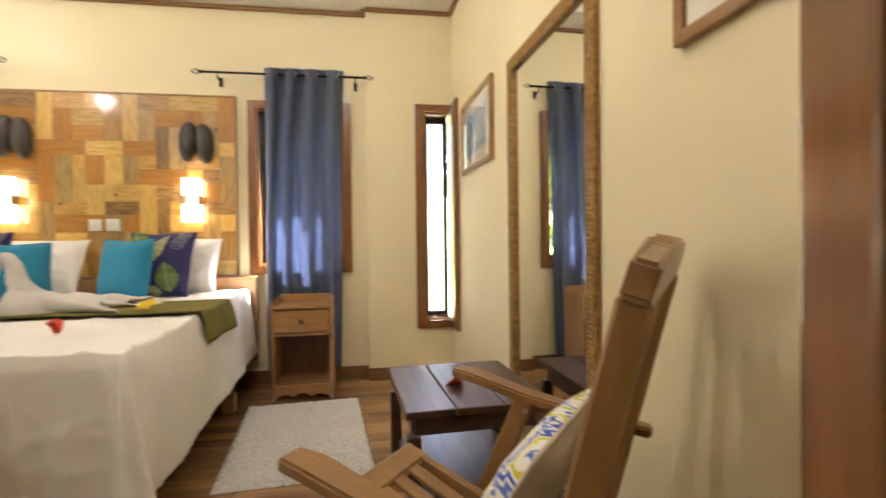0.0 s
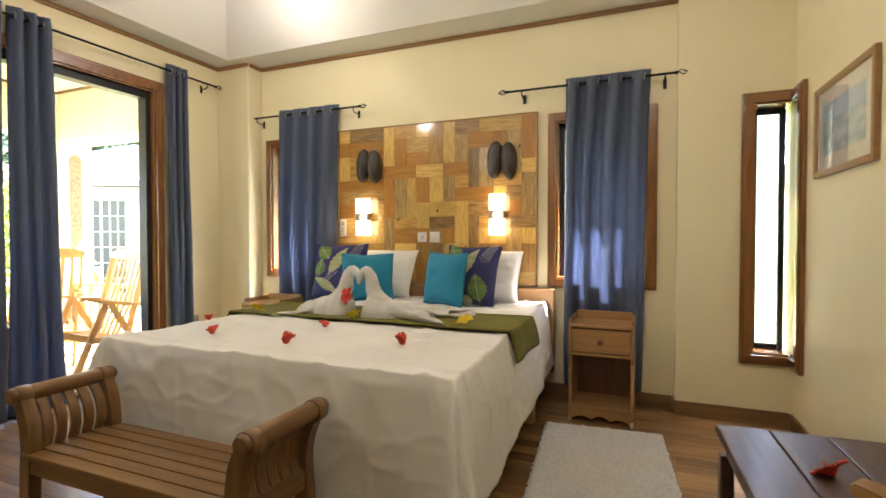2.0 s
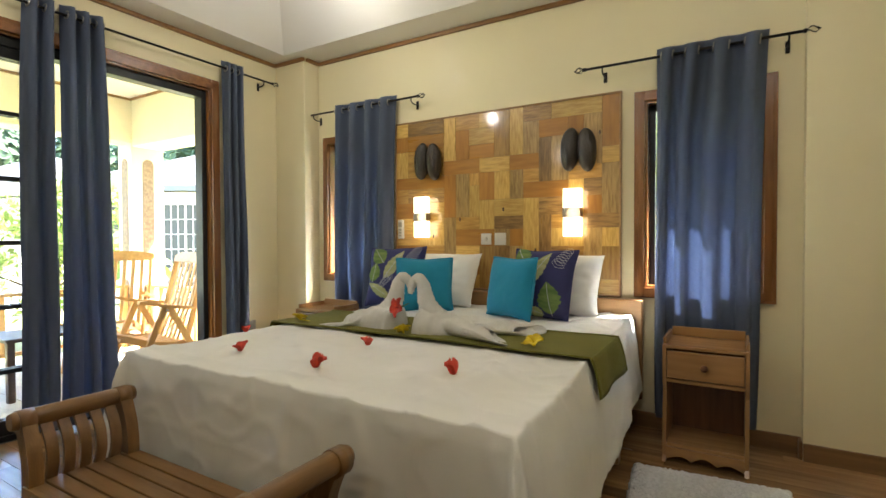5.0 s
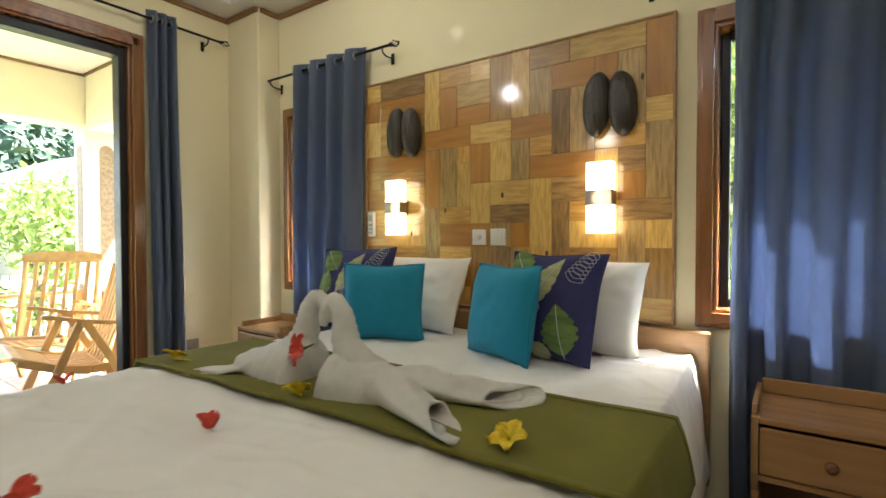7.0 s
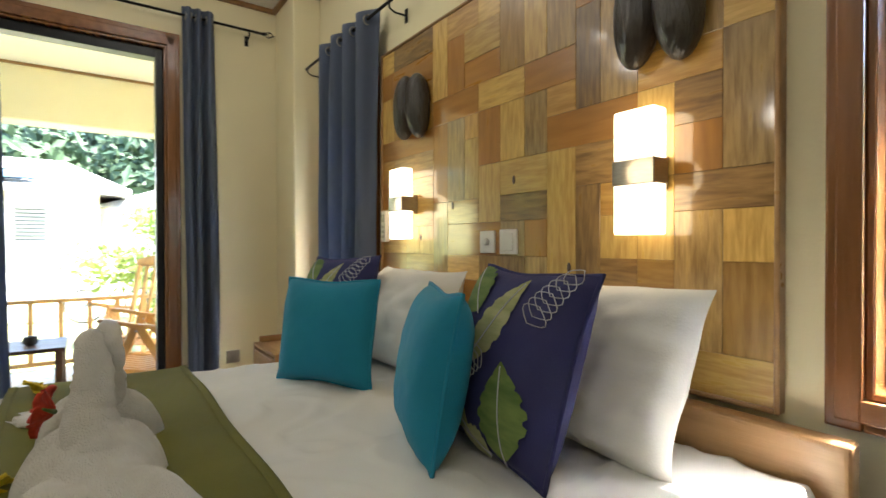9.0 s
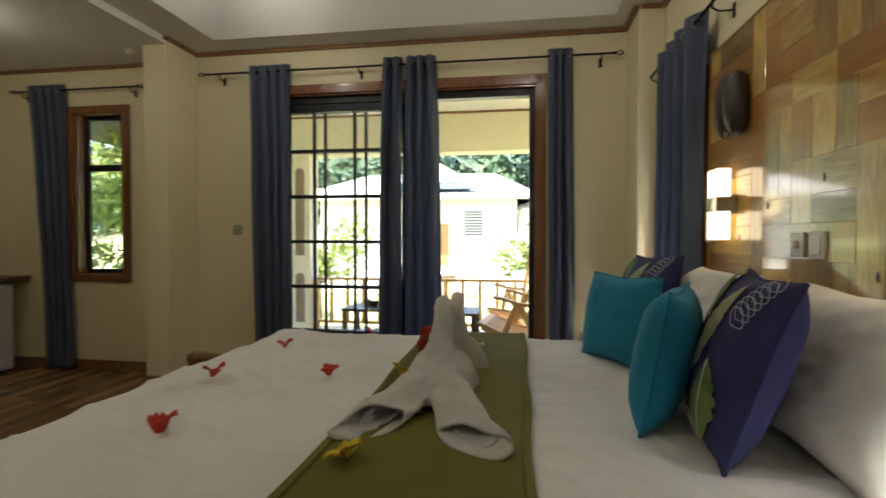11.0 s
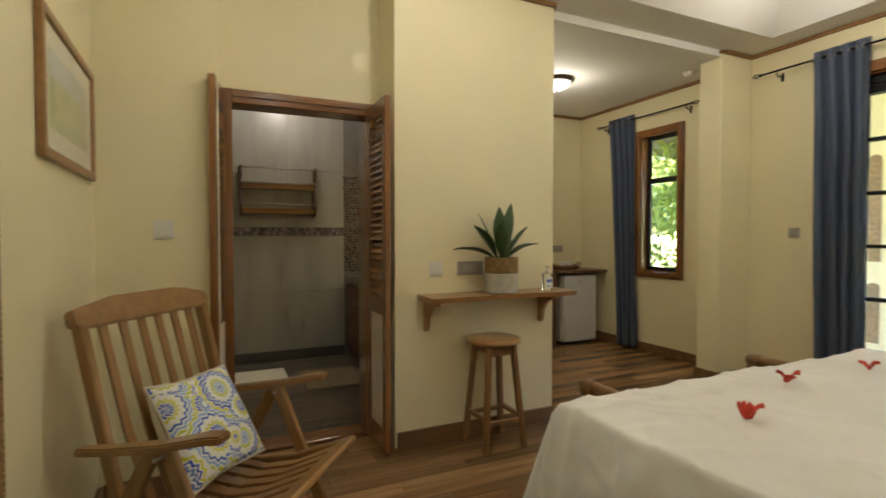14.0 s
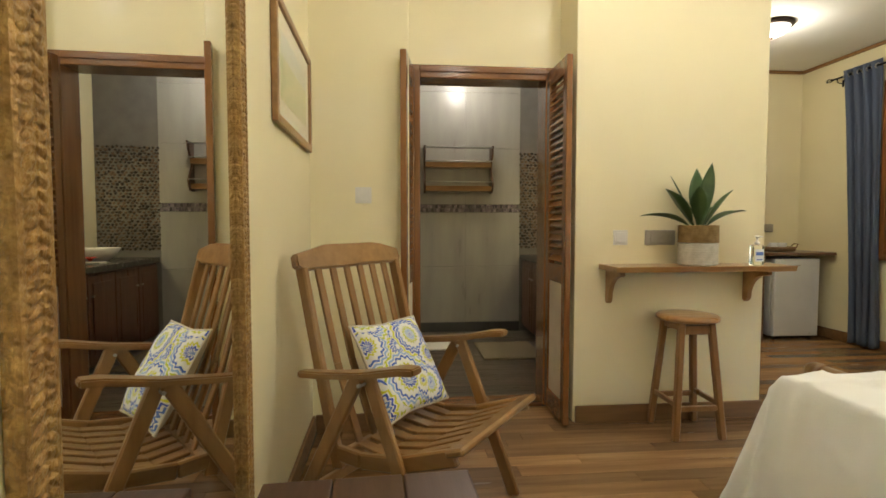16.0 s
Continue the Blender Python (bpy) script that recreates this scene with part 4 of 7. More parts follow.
def swan(m, label, tails):
    """A towel folded into a swan: curved neck, wrapped breast and two open rolled ends. tails: reach and spread of each end."""
    sw = thing("towel_swan", label, "towel swan", m)
    neck = [(0.125, 0.0), (0.085, 0.035), (0.045, 0.085), (0.018, 0.14), (0.004, 0.190), (-0.002, 0.228), (-0.014, 0.257), (-0.040, 0.266), (-0.064, 0.248), (-0.078, 0.212), (-0.084, 0.176)]
    girth = [0.082, 0.078, 0.062, 0.049, 0.042, 0.037, 0.031, 0.027, 0.025, 0.021, 0.012]
    pts, radii = [], []
    for k in range(len(neck) - 1):
        for q in range(6):
            w = q / 6
            pts.append(Vector((neck[k][0], 0, neck[k][1])).lerp(Vector((neck[k + 1][0], 0, neck[k + 1][1])), w))
            radii.append(girth[k] + (girth[k + 1] - girth[k]) * w)
    for k in range(3):
        pts = [pts[0]] + [(a + b * 2 + c) / 4 for a, b, c in zip(pts, pts[1:], pts[2:])] + [pts[-1]]
    n = len(pts)
    radii = [r + (0.0038 * math.sin(i * 1.7) + 0.0020 * math.sin(i * 3.3 + 1)) * max(0.3, 1 - i / (n * 0.7)) for i, r in enumerate(radii)]
    bm = bmesh.new()
    tube(bm, [(p.x, 0.004 * math.sin(i * 0.3), p.z) for i, p in enumerate(pts)], radii, 32)
    for v in bm.verts:
        v.co.y *= 0.86
        v.co += 0.003 * Vector((noise.noise(v.co * 30), noise.noise(v.co * 26 + Vector((3, 1, 0))), noise.noise(v.co * 24 + Vector((0, 5, 2)))))
        v.co.z = max(v.co.z, -0.02)
    part("neck", bm, TOWEL, sw)
    bm = bmesh.new()

    def back(u, v):
        """The breast, wrapped round the neck's foot and drawn out behind it."""
        ang = math.pi * v
        r = 0.105 * (1 - u) ** 0.6 + 0.035
        if u < 0.18:
            r *= math.sin(math.pi / 2 * (u / 0.18) ** 0.5) if u > 0 else 0.02
        fold = 0.005 * math.sin(v * 17 + u * 21) * math.sin(math.pi * v) + 0.003 * math.sin(u * 46 + v * 3)
        return (-0.035 + 0.36 * u, (r + fold) * math.cos(ang), -0.018 + (1.05 * r + fold) * math.sin(ang))
    sheet(bm, 34, 30, back)
    br = part("breast", bm, TOWEL, sw)
    br.modifiers.new("thick", "SOLIDIFY").thickness = 0.006
    for s, (reach, spread, tall) in zip((-1, 1), tails):
        for layer in (0, 1):
            bm = bmesh.new()

            def end(u, v):
                """A rolled towel end: a flattened cornet whose mouth lies open, its lower lip the longer."""
                ang = 2 * math.pi * v
                k = 1 - 0.42 * layer
                r = (0.042 + 0.048 * u ** 0.8) * k
                hgt = (0.042 - 0.014 * u + (tall - 0.085) * u) * k * (1 + 0.2 * math.sin(math.pi * u))
                fold = 0.004 * math.sin(u * 13 + v * 12.6 + s) + 0.003 * math.sin(v * 25 - u * 6)
                mouth = (-0.045 * math.sin(ang) + 0.045 * s * math.cos(ang)) * u ** 2
                x = 0.08 + reach * u * (1 - 0.12 * layer) + mouth
                y = s * (0.012 + spread * u ** 1.1) + (r + fold) * math.cos(ang) + 0.006 * layer * math.sin(3 * ang)
                z = -0.012 + (hgt + fold) * (1 + math.sin(ang)) + 0.004 * layer
                return (x, y, max(z, -0.020 + 0.005 * layer))
            sheet(bm, 30, 32, end)
            te = part("towel_end" if layer == 0 else "towel_fold", bm, TOWEL, sw)
            te.modifiers.new("thick", "SOLIDIFY").thickness = 0.007
    return sw


swan(pose(-1.578, 2.985, BZ + 0.026, 0, 0, 2), "white towel folded as a swan on the runner", ((0.40, 0.125, 0.085), (0.46, 0.130, 0.080)))
swan(pose(-1.765, 3.010, BZ + 0.026, 0, 0, 192), "white towel folded as a swan facing another", ((0.26, 0.060, 0.070), (0.30, 0.050, 0.050)))

# ---- flowers on the bed and table ----
REDP = material("red_petal", (0.66, 0.055, 0.02), 0.6, second=(0.45, 0.03, 0.015), scale=40, bump=0.2)
YELP = material("yellow_petal", (0.72, 0.56, 0.012), 0.6, second=(0.62, 0.42, 0.01), scale=40, bump=0.2)
STEM = material("flower_stem", (0.10, 0.16, 0.03), 0.6)


def petal_blade(bm, turn, length, width, rise, curl, ruffle, seed):
    c, s = math.cos(turn), math.sin(turn)

    def at(u, v):
        half = width * math.sin(math.pi * min(0.93, 0.12 + 0.85 * u)) ** 0.7
        y = (v * 2 - 1) * half
        z = 0.006 + rise * math.sin(u * 1.7) - curl * u * u + ruffle * math.sin(v * 11 + seed) * u + 0.25 * half * (v * 2 - 1) ** 2
        x = u * length
        return (x * c - y * s, x * s + y * c, max(z, 0.001))
    sheet(bm, 7, 8, at)


def loose_petals(m, size, seed, label):
    bm = bmesh.new()
    r = random.Random(seed)
    for k in range(3):
        petal_blade(bm, r.uniform(0, 6.28), size * r.uniform(0.6, 0.85), size * 0.44, size * r.uniform(0.6, 0.95), 0.0, size * 0.14, seed + k)
    ob = single("flower_petal", bm, REDP, label, "petal", m, "petals on the bed")
    ob.modifiers.new("thick", "SOLIDIFY").thickness = 0.001


for k, (px, py, sz) in enumerate(((-2.366, 2.487, 0.040), (-2.001, 2.179, 0.044), (-1.51, 2.144, 0.050), (-1.595, 2.554, 0.044), (-1.012, 2.325, 0.052))):
    loose_petals(pose(px - 0.01, py, BZ + 0.006, 0, 0, 40 * k), sz, k, "curled red hibiscus petal on the white sheet")


def blossom(m, size, mat, name, label, petals=5, rise=0.5):
    fl = thing(name, label, "flower", m)
    for k in range(petals):
        bm = bmesh.new()
        petal_blade(bm, k * 2 * math.pi / petals, size, size * 0.42, size * rise, size * 0.12, size * 0.08, k)
        p = part("petal", bm, mat, fl)
        p.modifiers.new("thick", "SOLIDIFY").thickness = 0.001
    bm = bmesh.new()
    tube(bm, [(0, 0, 0.004), (0.004, 0, size * 0.5), (0.012, 0.004, size * 0.8)], [0.005, 0.003, 0.004], 6)
    part("stamen", bm, mat, fl)
    bm = bmesh.new()
    tube(bm, [(0, 0, 0.006), (size * 0.5, size * 0.3, 0.005), (size * 1.2, size * 0.75, 0.004)], [0.006, 0.004, 0.002], 6)
    part("stalk", bm, STEM if mat is REDP else mat, fl)
    return fl


blossom(pose(-2.353, 2.835, BZ + 0.028, -25, 0, 20), 0.046, YELP, "yellow_flower", "yellow trumpet flower lying on the runner")
blossom(pose(-1.600, 2.825, BZ + 0.028, -30, 20, 80), 0.044, YELP, "yellow_flower", "yellow trumpet flower beside the towel swans")
blossom(pose(-0.92, 2.875, BZ + 0.030, -25, -10, 150), 0.046, YELP, "yellow_flower", "yellow trumpet flower lying on the runner")
blossom(pose(-1.690, 2.925, BZ + 0.135, 78, 10, -20), 0.056, REDP, "hibiscus_flower", "red hibiscus flower tucked between the towel swans")

# ---- bench at the foot of the bed ----
def curved(bm, pts, w, h, steps=5):
    """A flat board bent smoothly through points."""
    p = [Vector(q) for q in pts]
    line = []
    for i in range(len(p) - 1):
        a, b, c, d = p[max(i - 1, 0)], p[i], p[i + 1], p[min(i + 2, len(p) - 1)]
        for k in range(steps):
            t = k / steps
            line.append(0.5 * (2 * b + (c - a) * t + (2 * a - 5 * b + 4 * c - d) * t * t + (3 * b - a - 3 * c + d) * t ** 3))
    line.append(p[-1])
    rows = []
    for i, q in enumerate(line):
        d = (line[min(i + 1, len(line) - 1)] - line[max(i - 1, 0)]).normalized()
        n = Vector((d.z, 0, -d.x)) * w / 2
        e = Vector((0, h / 2, 0))
        rows.append([bm.verts.new(q + s) for s in (-n - e, n - e, n + e, -n + e)])
    for a, b in zip(rows, rows[1:]):
        for k in range(4):
            bm.faces.new((a[k], a[(k + 1) % 4], b[(k + 1) % 4], b[k]))
    bm.faces.new(rows[0][::-1])
    bm.faces.new(rows[-1])


bench = thing("bench", "teak bench with slatted seat and rolled arms", "bench", pose(-1.72, 1.68, 0))
bw, bd = 0.578, 0.180
for s in (-1, 1):
    for y in (-bd + 0.02, bd - 0.02):
        pts = [(s * (bw - 0.035), y, 0.0), (s * (bw - 0.035), y, 0.27), (s * (bw - 0.045), y, 0.40), (s * (bw - 0.035), y, 0.50), (s * (bw + 0.0), y, 0.587)]
        bm = bmesh.new()
        curved(bm, pts, 0.060, 0.045)
        part("leg", bm, TEAKZ, bench)
    bm = bmesh.new()
    tube(bm, [(s * (bw + 0.012), -bd - 0.025, 0.61), (s * (bw + 0.012), -bd - 0.01, 0.61), (s * (bw + 0.012), bd + 0.01, 0.61), (s * (bw + 0.012), bd + 0.025, 0.61)], [0.028, 0.034, 0.034, 0.028], 18)
    part("arm_roll", bm, TEAKY, bench, "rolled arm")
    for y in (-bd + 0.02, bd - 0.02):
        bm = bmesh.new()
        tube(bm, [(s * (bw + 0.012), y - 0.024, 0.605), (s * (bw + 0.012), y + 0.024, 0.605)], 0.042, 20)
        part("scroll", bm, TEAKY, bench)
    for k in range(5):
        y = -bd + 0.075 + k * (2 * bd - 0.15) / 4
        bm = bmesh.new()
        pts = [(s * (bw - 0.035), y, 0.39), (s * (bw - 0.055), y, 0.45), (s * (bw - 0.045), y, 0.52), (s * (bw + 0.002), y, 0.59)]
        curved(bm, pts, 0.014, 0.036)
        part("arm_slat", bm, TEAKZ, bench)
    part("side_rail", box(*sorted((s * (bw - 0.055), s * (bw - 0.018))), -bd + 0.04, bd - 0.04, 0.315, 0.385, 0.004), TEAKY, bench)
for y in (-bd + 0.018, bd - 0.018):
    part("seat_rail", box(-bw + 0.055, bw - 0.055, y - 0.016, y + 0.016, 0.31, 0.372, 0.004), TEAK, bench)
for k in range(6):
    y0 = -bd - 0.01 + k * (2 * bd + 0.02) / 6
    part("seat_slat", box(-bw + 0.03, bw - 0.03, y0 + 0.003, y0 + (2 * bd + 0.02) / 6 - 0.003, 0.372, 0.392, 0.004, 2), TEAK, bench)


# ---- nightstands ----
NSW = wood("nightstand_wood", (0.42, 0.235, 0.095), (0.30, 0.155, 0.058), 0.35, "x", coat=0.2)
NSZ = wood("nightstand_wood_upright", (0.42, 0.235, 0.095), (0.30, 0.155, 0.058), 0.35, "z", coat=0.2)
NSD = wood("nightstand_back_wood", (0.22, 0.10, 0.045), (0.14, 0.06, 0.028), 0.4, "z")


def nightstand(m, label):
    ns = thing("nightstand", label, "nightstand", m, "nightstands beside the bed")
    w, d, h = 0.415, 0.34, 0.655
    side = [(0, 0.0), (0.025, 0.03), (0.015, 0.10), (0.02, 0.30), (0.035, 0.40), (0.005, 0.455), (0, 0.47), (0, h), (d, h), (d, 0.0)]
    for s in (-1, 1):
        bm = bmesh.new()
        prism(bm, [(q, z) for q, z in side], -0.010, 0.010)
        bm.transform(Matrix.Translation((s * (w / 2 - 0.010), 0, 0)) @ Matrix.Rotation(radians(90), 4, "Z"))
        part("side", bm, NSZ, ns)
        part("gallery_rail", box(*sorted((s * (w / 2), s * (w / 2 - 0.016))), 0.03, d - 0.002, h, h + 0.035, 0.004, 2), NSW, ns)
    part("top", box(-w / 2 + 0.0205, w / 2 - 0.0205, 0.0, d - 0.016, h - 0.02, h, 0.003), NSW, ns)
    part("gallery_rail", box(-w / 2 + 0.017, w / 2 - 0.017, d - 0.016, d, h, h + 0.055, 0.004, 2), NSW, ns)
    dr = part("drawer", box(-w / 2 + 0.024, w / 2 - 0.024, -0.008, 0.012, 0.475, 0.625, 0.005, 2), NSW, ns)
    bm = bmesh.new()
    lathe(bm, [(0.007, 0), (0.007, 0.012), (0.018, 0.018), (0.017, 0.026), (0.008, 0.029)], 18)
    bm.transform(Matrix.Translation((0, -0.008, 0.55)) @ Matrix.Rotation(radians(90), 4, "X"))
    part("knob", bm, NSD, dr)
    part("divider", box(-w / 2 + 0.0205, w / 2 - 0.0205, 0.004, d - 0.014, 0.448, 0.468, 0.002), NSW, ns)
    part("shelf", box(-w / 2 + 0.0205, w / 2 - 0.0205, 0.02, d - 0.014, 0.085, 0.105, 0.002), NSW, ns)
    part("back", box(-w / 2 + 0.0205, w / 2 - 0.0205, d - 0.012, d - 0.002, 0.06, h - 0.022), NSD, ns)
    n = 24
    pts = [(-w / 2 + 0.0205, 0.083), (w / 2 - 0.0205, 0.083)] + [(w / 2 - 0.0205 - (w - 0.041) * i / n, 0.018 + 0.022 * abs(math.sin(i / n * math.pi * 3)) * (0.4 + math.sin(i / n * math.pi))) for i in range(n + 1)]
    bm = bmesh.new()
    prism(bm, pts, 0.012, 0.026)
    part("apron", bm, NSW, ns, "scalloped apron")
    return ns


nightstand(pose(-0.297, 3.765, 0), "small wooden nightstand with a drawer and open shelf")
nightstand(pose(-3.19, 3.765, 0), "small wooden nightstand beyond the bed")

# ---- rug ----
RUGM = material("white_shag", (0.78, 0.77, 0.75), 0.95, second=(0.66, 0.65, 0.63), scale=50, bump=1.0, bump_scale=160)
bm = bmesh.new()


def rug_at(u, v):
    n = noise.noise(Vector((u * 60, v * 95, 1.0)))
    e = 0.012 * noise.noise(Vector((u * 30, v * 40, 8.0)))
    edge = min(u, 1 - u, v, 1 - v)
    return ((u - 0.5) * 0.72 + e, (v - 0.5) * 1.16 + e, 0.003 + min(1, edge * 40) * (0.018 + 0.010 * n))


sheet(bm, 130, 190, rug_at, smooth=False)
single("rug", bm, RUGM, "white shaggy bedside rug on the wooden floor", "rug", pose(-0.225, 3.10, 0, 0, 0, 5), kind="")

# ---- low dark table ----
DARK = wood("dark_table_wood", (0.085, 0.038, 0.02), (0.045, 0.020, 0.011), 0.42, "y", coat=0.06)
tab = thing("side_table", "low dark-stained wooden table before the mirror", "table", pose(0.532, 2.26, 0, 0, 0, 3))
for k in range(3):
    x0 = -0.275 + k * 0.55 / 3
    part("top_board", box(x0 + 0.0015, x0 + 0.55 / 3 - 0.0015, -0.325, 0.325, 0.472, 0.50, 0.006, 2), DARK, tab)
part("apron", box(-0.235, 0.235, -0.285, -0.262, 0.40, 0.471, 0.003), DARK, tab)
part("apron", box(-0.235, 0.235, 0.262, 0.285, 0.40, 0.471, 0.003), DARK, tab)
part("apron", box(-0.245, -0.222, -0.261, 0.261, 0.40, 0.471, 0.003), DARK, tab)
part("apron", box(0.222, 0.245, -0.261, 0.261, 0.40, 0.471, 0.003), DARK, tab)
part("shelf", box(-0.235, 0.235, -0.275, 0.275, 0.16, 0.18, 0.003), DARK, tab)
for x in (-0.24, 0.24):
    for y in (-0.28, 0.28):
        part("leg", box(x - 0.024, x + 0.024, y - 0.024, y + 0.024, 0, 0.40, 0.004), DARK, tab)
blossom(pose(0.525, 2.20, 0.503, -40, 10, 60), 0.058, REDP, "hibiscus_flower", "red hibiscus flower lying on the dark table")

# ---- reclining armchair ----
CHX = wood("chair_wood", (0.34, 0.185, 0.068), (0.24, 0.125, 0.042), 0.32, "y", coat=0.25)
CHZ = wood("chair_wood_upright", (0.34, 0.185, 0.068), (0.24, 0.125, 0.042), 0.32, "z", coat=0.25)


def recliner(m, label, wood_y, wood_z, group="", lean=0.0):
    """Slatted folding armchair; y forwards, the front of the seat at y = 0."""
    ch = thing("armchair", label, "armchair", m, group)
    hw = 0.29
    back0, back1 = Vector((0, -0.50, 0.335)), Vector((0, -0.72 - lean, 1.06))
    for s in (-1, 1):
        bm = bmesh.new()
        beam(bm, back0 + Vector((s * hw, -0.03, -0.06)), back1 + Vector((s * hw, 0, 0)), 0.03, 0.05, (0, 1, 0), 0.006)
        part("back_post", bm, wood_z, ch)
        bm = bmesh.new()
        pts = [(s * (hw + 0.0), -0.58, 0.34), (s * (hw + 0.0), -0.42, 0.335), (s * hw, -0.25, 0.365), (s * hw, -0.02, 0.455)]
        for a, b in zip(pts, pts[1:]):
            beam(bm, a, b, 0.028, 0.06, (0, 0, 1), 0.006)
        part("seat_rail", bm, wood_y, ch)
        arm = [(-0.68, 0.642), (-0.55, 0.658), (-0.36, 0.69), (-0.20, 0.732), (-0.14, 0.738)]
        bm = bmesh.new()
        ws = [0.045, 0.052, 0.062, 0.072, 0.058]
        top = []
        for (y, z), w in zip(arm, ws):
            top.append([bm.verts.new((s * (hw + 0.045) + dx * w / 2, y, z + dz)) for dx, dz in ((-1, -0.014), (1, -0.014), (1, 0.014), (-1, 0.014))])
        for a, b in zip(top, top[1:]):
            for k in range(4):
                bm.faces.new((a[k], a[(k + 1) % 4], b[(k + 1) % 4], b[k]))
        bm.faces.new(top[0])
        bm.faces.new(top[-1][::-1])
        bmesh.ops.bevel(bm, geom=list(bm.edges), offset=0.006, segments=2, affect="EDGES")
        part("armrest", bm, wood_y, ch)
        bm = bmesh.new()
        beam(bm, (s * (hw + 0.03), -0.36, 0.685), (s * (hw + 0.03), -0.085, 0.0), 0.026, 0.055, (0, 1, 0), 0.006)
        part("front_leg", bm, wood_z, ch)
        bm = bmesh.new()
        beam(bm, (s * (hw + 0.058), -0.38, 0.685), (s * (hw + 0.058), -0.74, 0.0), 0.026, 0.055, (0, 1, 0), 0.006)
        part("rear_leg", bm, wood_z, ch)
        for y, z in ((-0.365, 0.655), (-0.215, 0.35)):
            bm = bmesh.new()
            tube(bm, [(s * (hw + 0.01), y, z), (s * (hw + 0.078), y, z)], 0.007, 8)
            part("bolt", bm, EYELET, ch)
    head = [(-hw - 0.035, 0.0), (-hw - 0.03, 0.055), (-hw + 0.10, 0.075), (-hw + 0.13, 0.09), (hw - 0.13, 0.09), (hw - 0.10, 0.075), (hw + 0.03, 0.055), (hw + 0.035, 0.0), (hw + 0.0, -0.015), (-hw, -0.015)]
    bm = bmesh.new()
    prism(bm, head, -0.02, 0.02)
    bmesh.ops.bevel(bm, geom=list(bm.edges), offset=0.007, segments=2, affect="EDGES")
    bm.transform(Matrix.Translation(back1) @ Matrix.Rotation(math.atan2(0.22 + lean, 0.725), 4, "X"))
    part("head_rail", bm, wood_y, ch)
    for k in range(6):
        x = -hw + (k + 1) * 2 * hw / 7
        bm = bmesh.new()
        mid = back0.lerp(back1, 0.45) + Vector((x, -0.015, 0))
        beam(bm, back0 + Vector((x, 0.0, 0.02)), mid, 0.034, 0.014, (0, 1, 0), 0.003)
        beam(bm, mid, back1 + Vector((x, 0, -0.005)), 0.034, 0.014, (0, 1, 0), 0.003)
        part("back_slat", bm, wood_z, ch)
    bm = bmesh.new()
    beam(bm, back0 + Vector((-hw + 0.016, 0, 0)), back0 + Vector((hw - 0.016, 0, 0)), 0.03, 0.05, bevel=0.005)
    part("back_rail", bm, wood_y, ch)
    for k in range(7):
        x = -hw + 0.03 + (k + 0.5) * (2 * hw - 0.06) / 7
        bm = bmesh.new()
        pts = [(x, -0.48, 0.362), (x, -0.36, 0.352), (x, -0.22, 0.385), (x, -0.05, 0.462)]
        for a, b in zip(pts, pts[1:]):
            beam(bm, a, b, 0.048, 0.014, (0, 0, 1), 0.003)
        part("seat_slat", bm, wood_y, ch)
    bm = bmesh.new()
    beam(bm, (-hw - 0.02, -0.02, 0.472), (hw + 0.02, -0.02, 0.472), 0.075, 0.028, (0, -0.4, 1), 0.009)
    part("front_rail", bm, wood_y, ch)
    bm = bmesh.new()
    beam(bm, (-hw - 0.05, -0.64, 0.17), (hw + 0.05, -0.64, 0.17), 0.022, 0.045, bevel=0.004)
    part("stretcher", bm, wood_y, ch)
    return ch


recliner(pose(0.095, 1.492, 0, 0, 0, 53) @ Matrix.Diagonal((1, 1, 0.952, 1)), "slatted teak reclining armchair with a patterned cushion", CHX, CHZ)

# paisley cushion on the chair
PAIS = bpy.data.materials.new("paisley_cloth")
PAIS.use_nodes = True
nt = PAIS.node_tree
bs = nt.nodes["Principled BSDF"]
bs.inputs["Roughness"].default_value = 0.85
tc = nt.nodes.new("ShaderNodeTexCoord")


def math_node(op, a, b=0.0, c=0.0):
    nd = nt.nodes.new("ShaderNodeMath")
    nd.operation = op
    for k, val in enumerate((a, b, c)):
        if isinstance(val, (int, float)):
            nd.inputs[k].default_value = val
        else:
            nt.links.new(val, nd.inputs[k])
    return nd.outputs[0]


# medallions of scalloped rings round scattered centres
flat = nt.nodes.new("ShaderNodeMapping")
flat.inputs["Scale"].default_value = (1, 0, 1)
flat.inputs["Location"].default_value = (0.31, 0, 0.12)
nt.links.new(tc.outputs["Object"], flat.inputs["Vector"])
vor = nt.nodes.new("ShaderNodeTexVoronoi")
vor.inputs["Scale"].default_value, vor.inputs["Randomness"].default_value = 6.2, 0.8
nt.links.new(flat.outputs[0], vor.inputs["Vector"])
away = nt.nodes.new("ShaderNodeVectorMath")
away.operation = "SUBTRACT"
nt.links.new(flat.outputs[0], away.inputs[0])
nt.links.new(vor.outputs["Position"], away.inputs[1])
sep = nt.nodes.new("ShaderNodeSeparateXYZ")
nt.links.new(away.outputs[0], sep.inputs[0])
turn_ = math_node("ARCTAN2", sep.outputs[2], sep.outputs[0])
rad_ = math_node("SQRT", math_node("ADD", math_node("MULTIPLY", sep.outputs[0], sep.outputs[0]), math_node("MULTIPLY", sep.outputs[2], sep.outputs[2])))
scal = math_node("ABSOLUTE", math_node("SINE", math_node("MULTIPLY", turn_, 8.0)))
ring = math_node("ADD", math_node("MULTIPLY", rad_, 62.0), math_node("MULTIPLY", scal, 0.55))
band = math_node("FLOOR", ring)
inside = math_node("FRACT", ring)
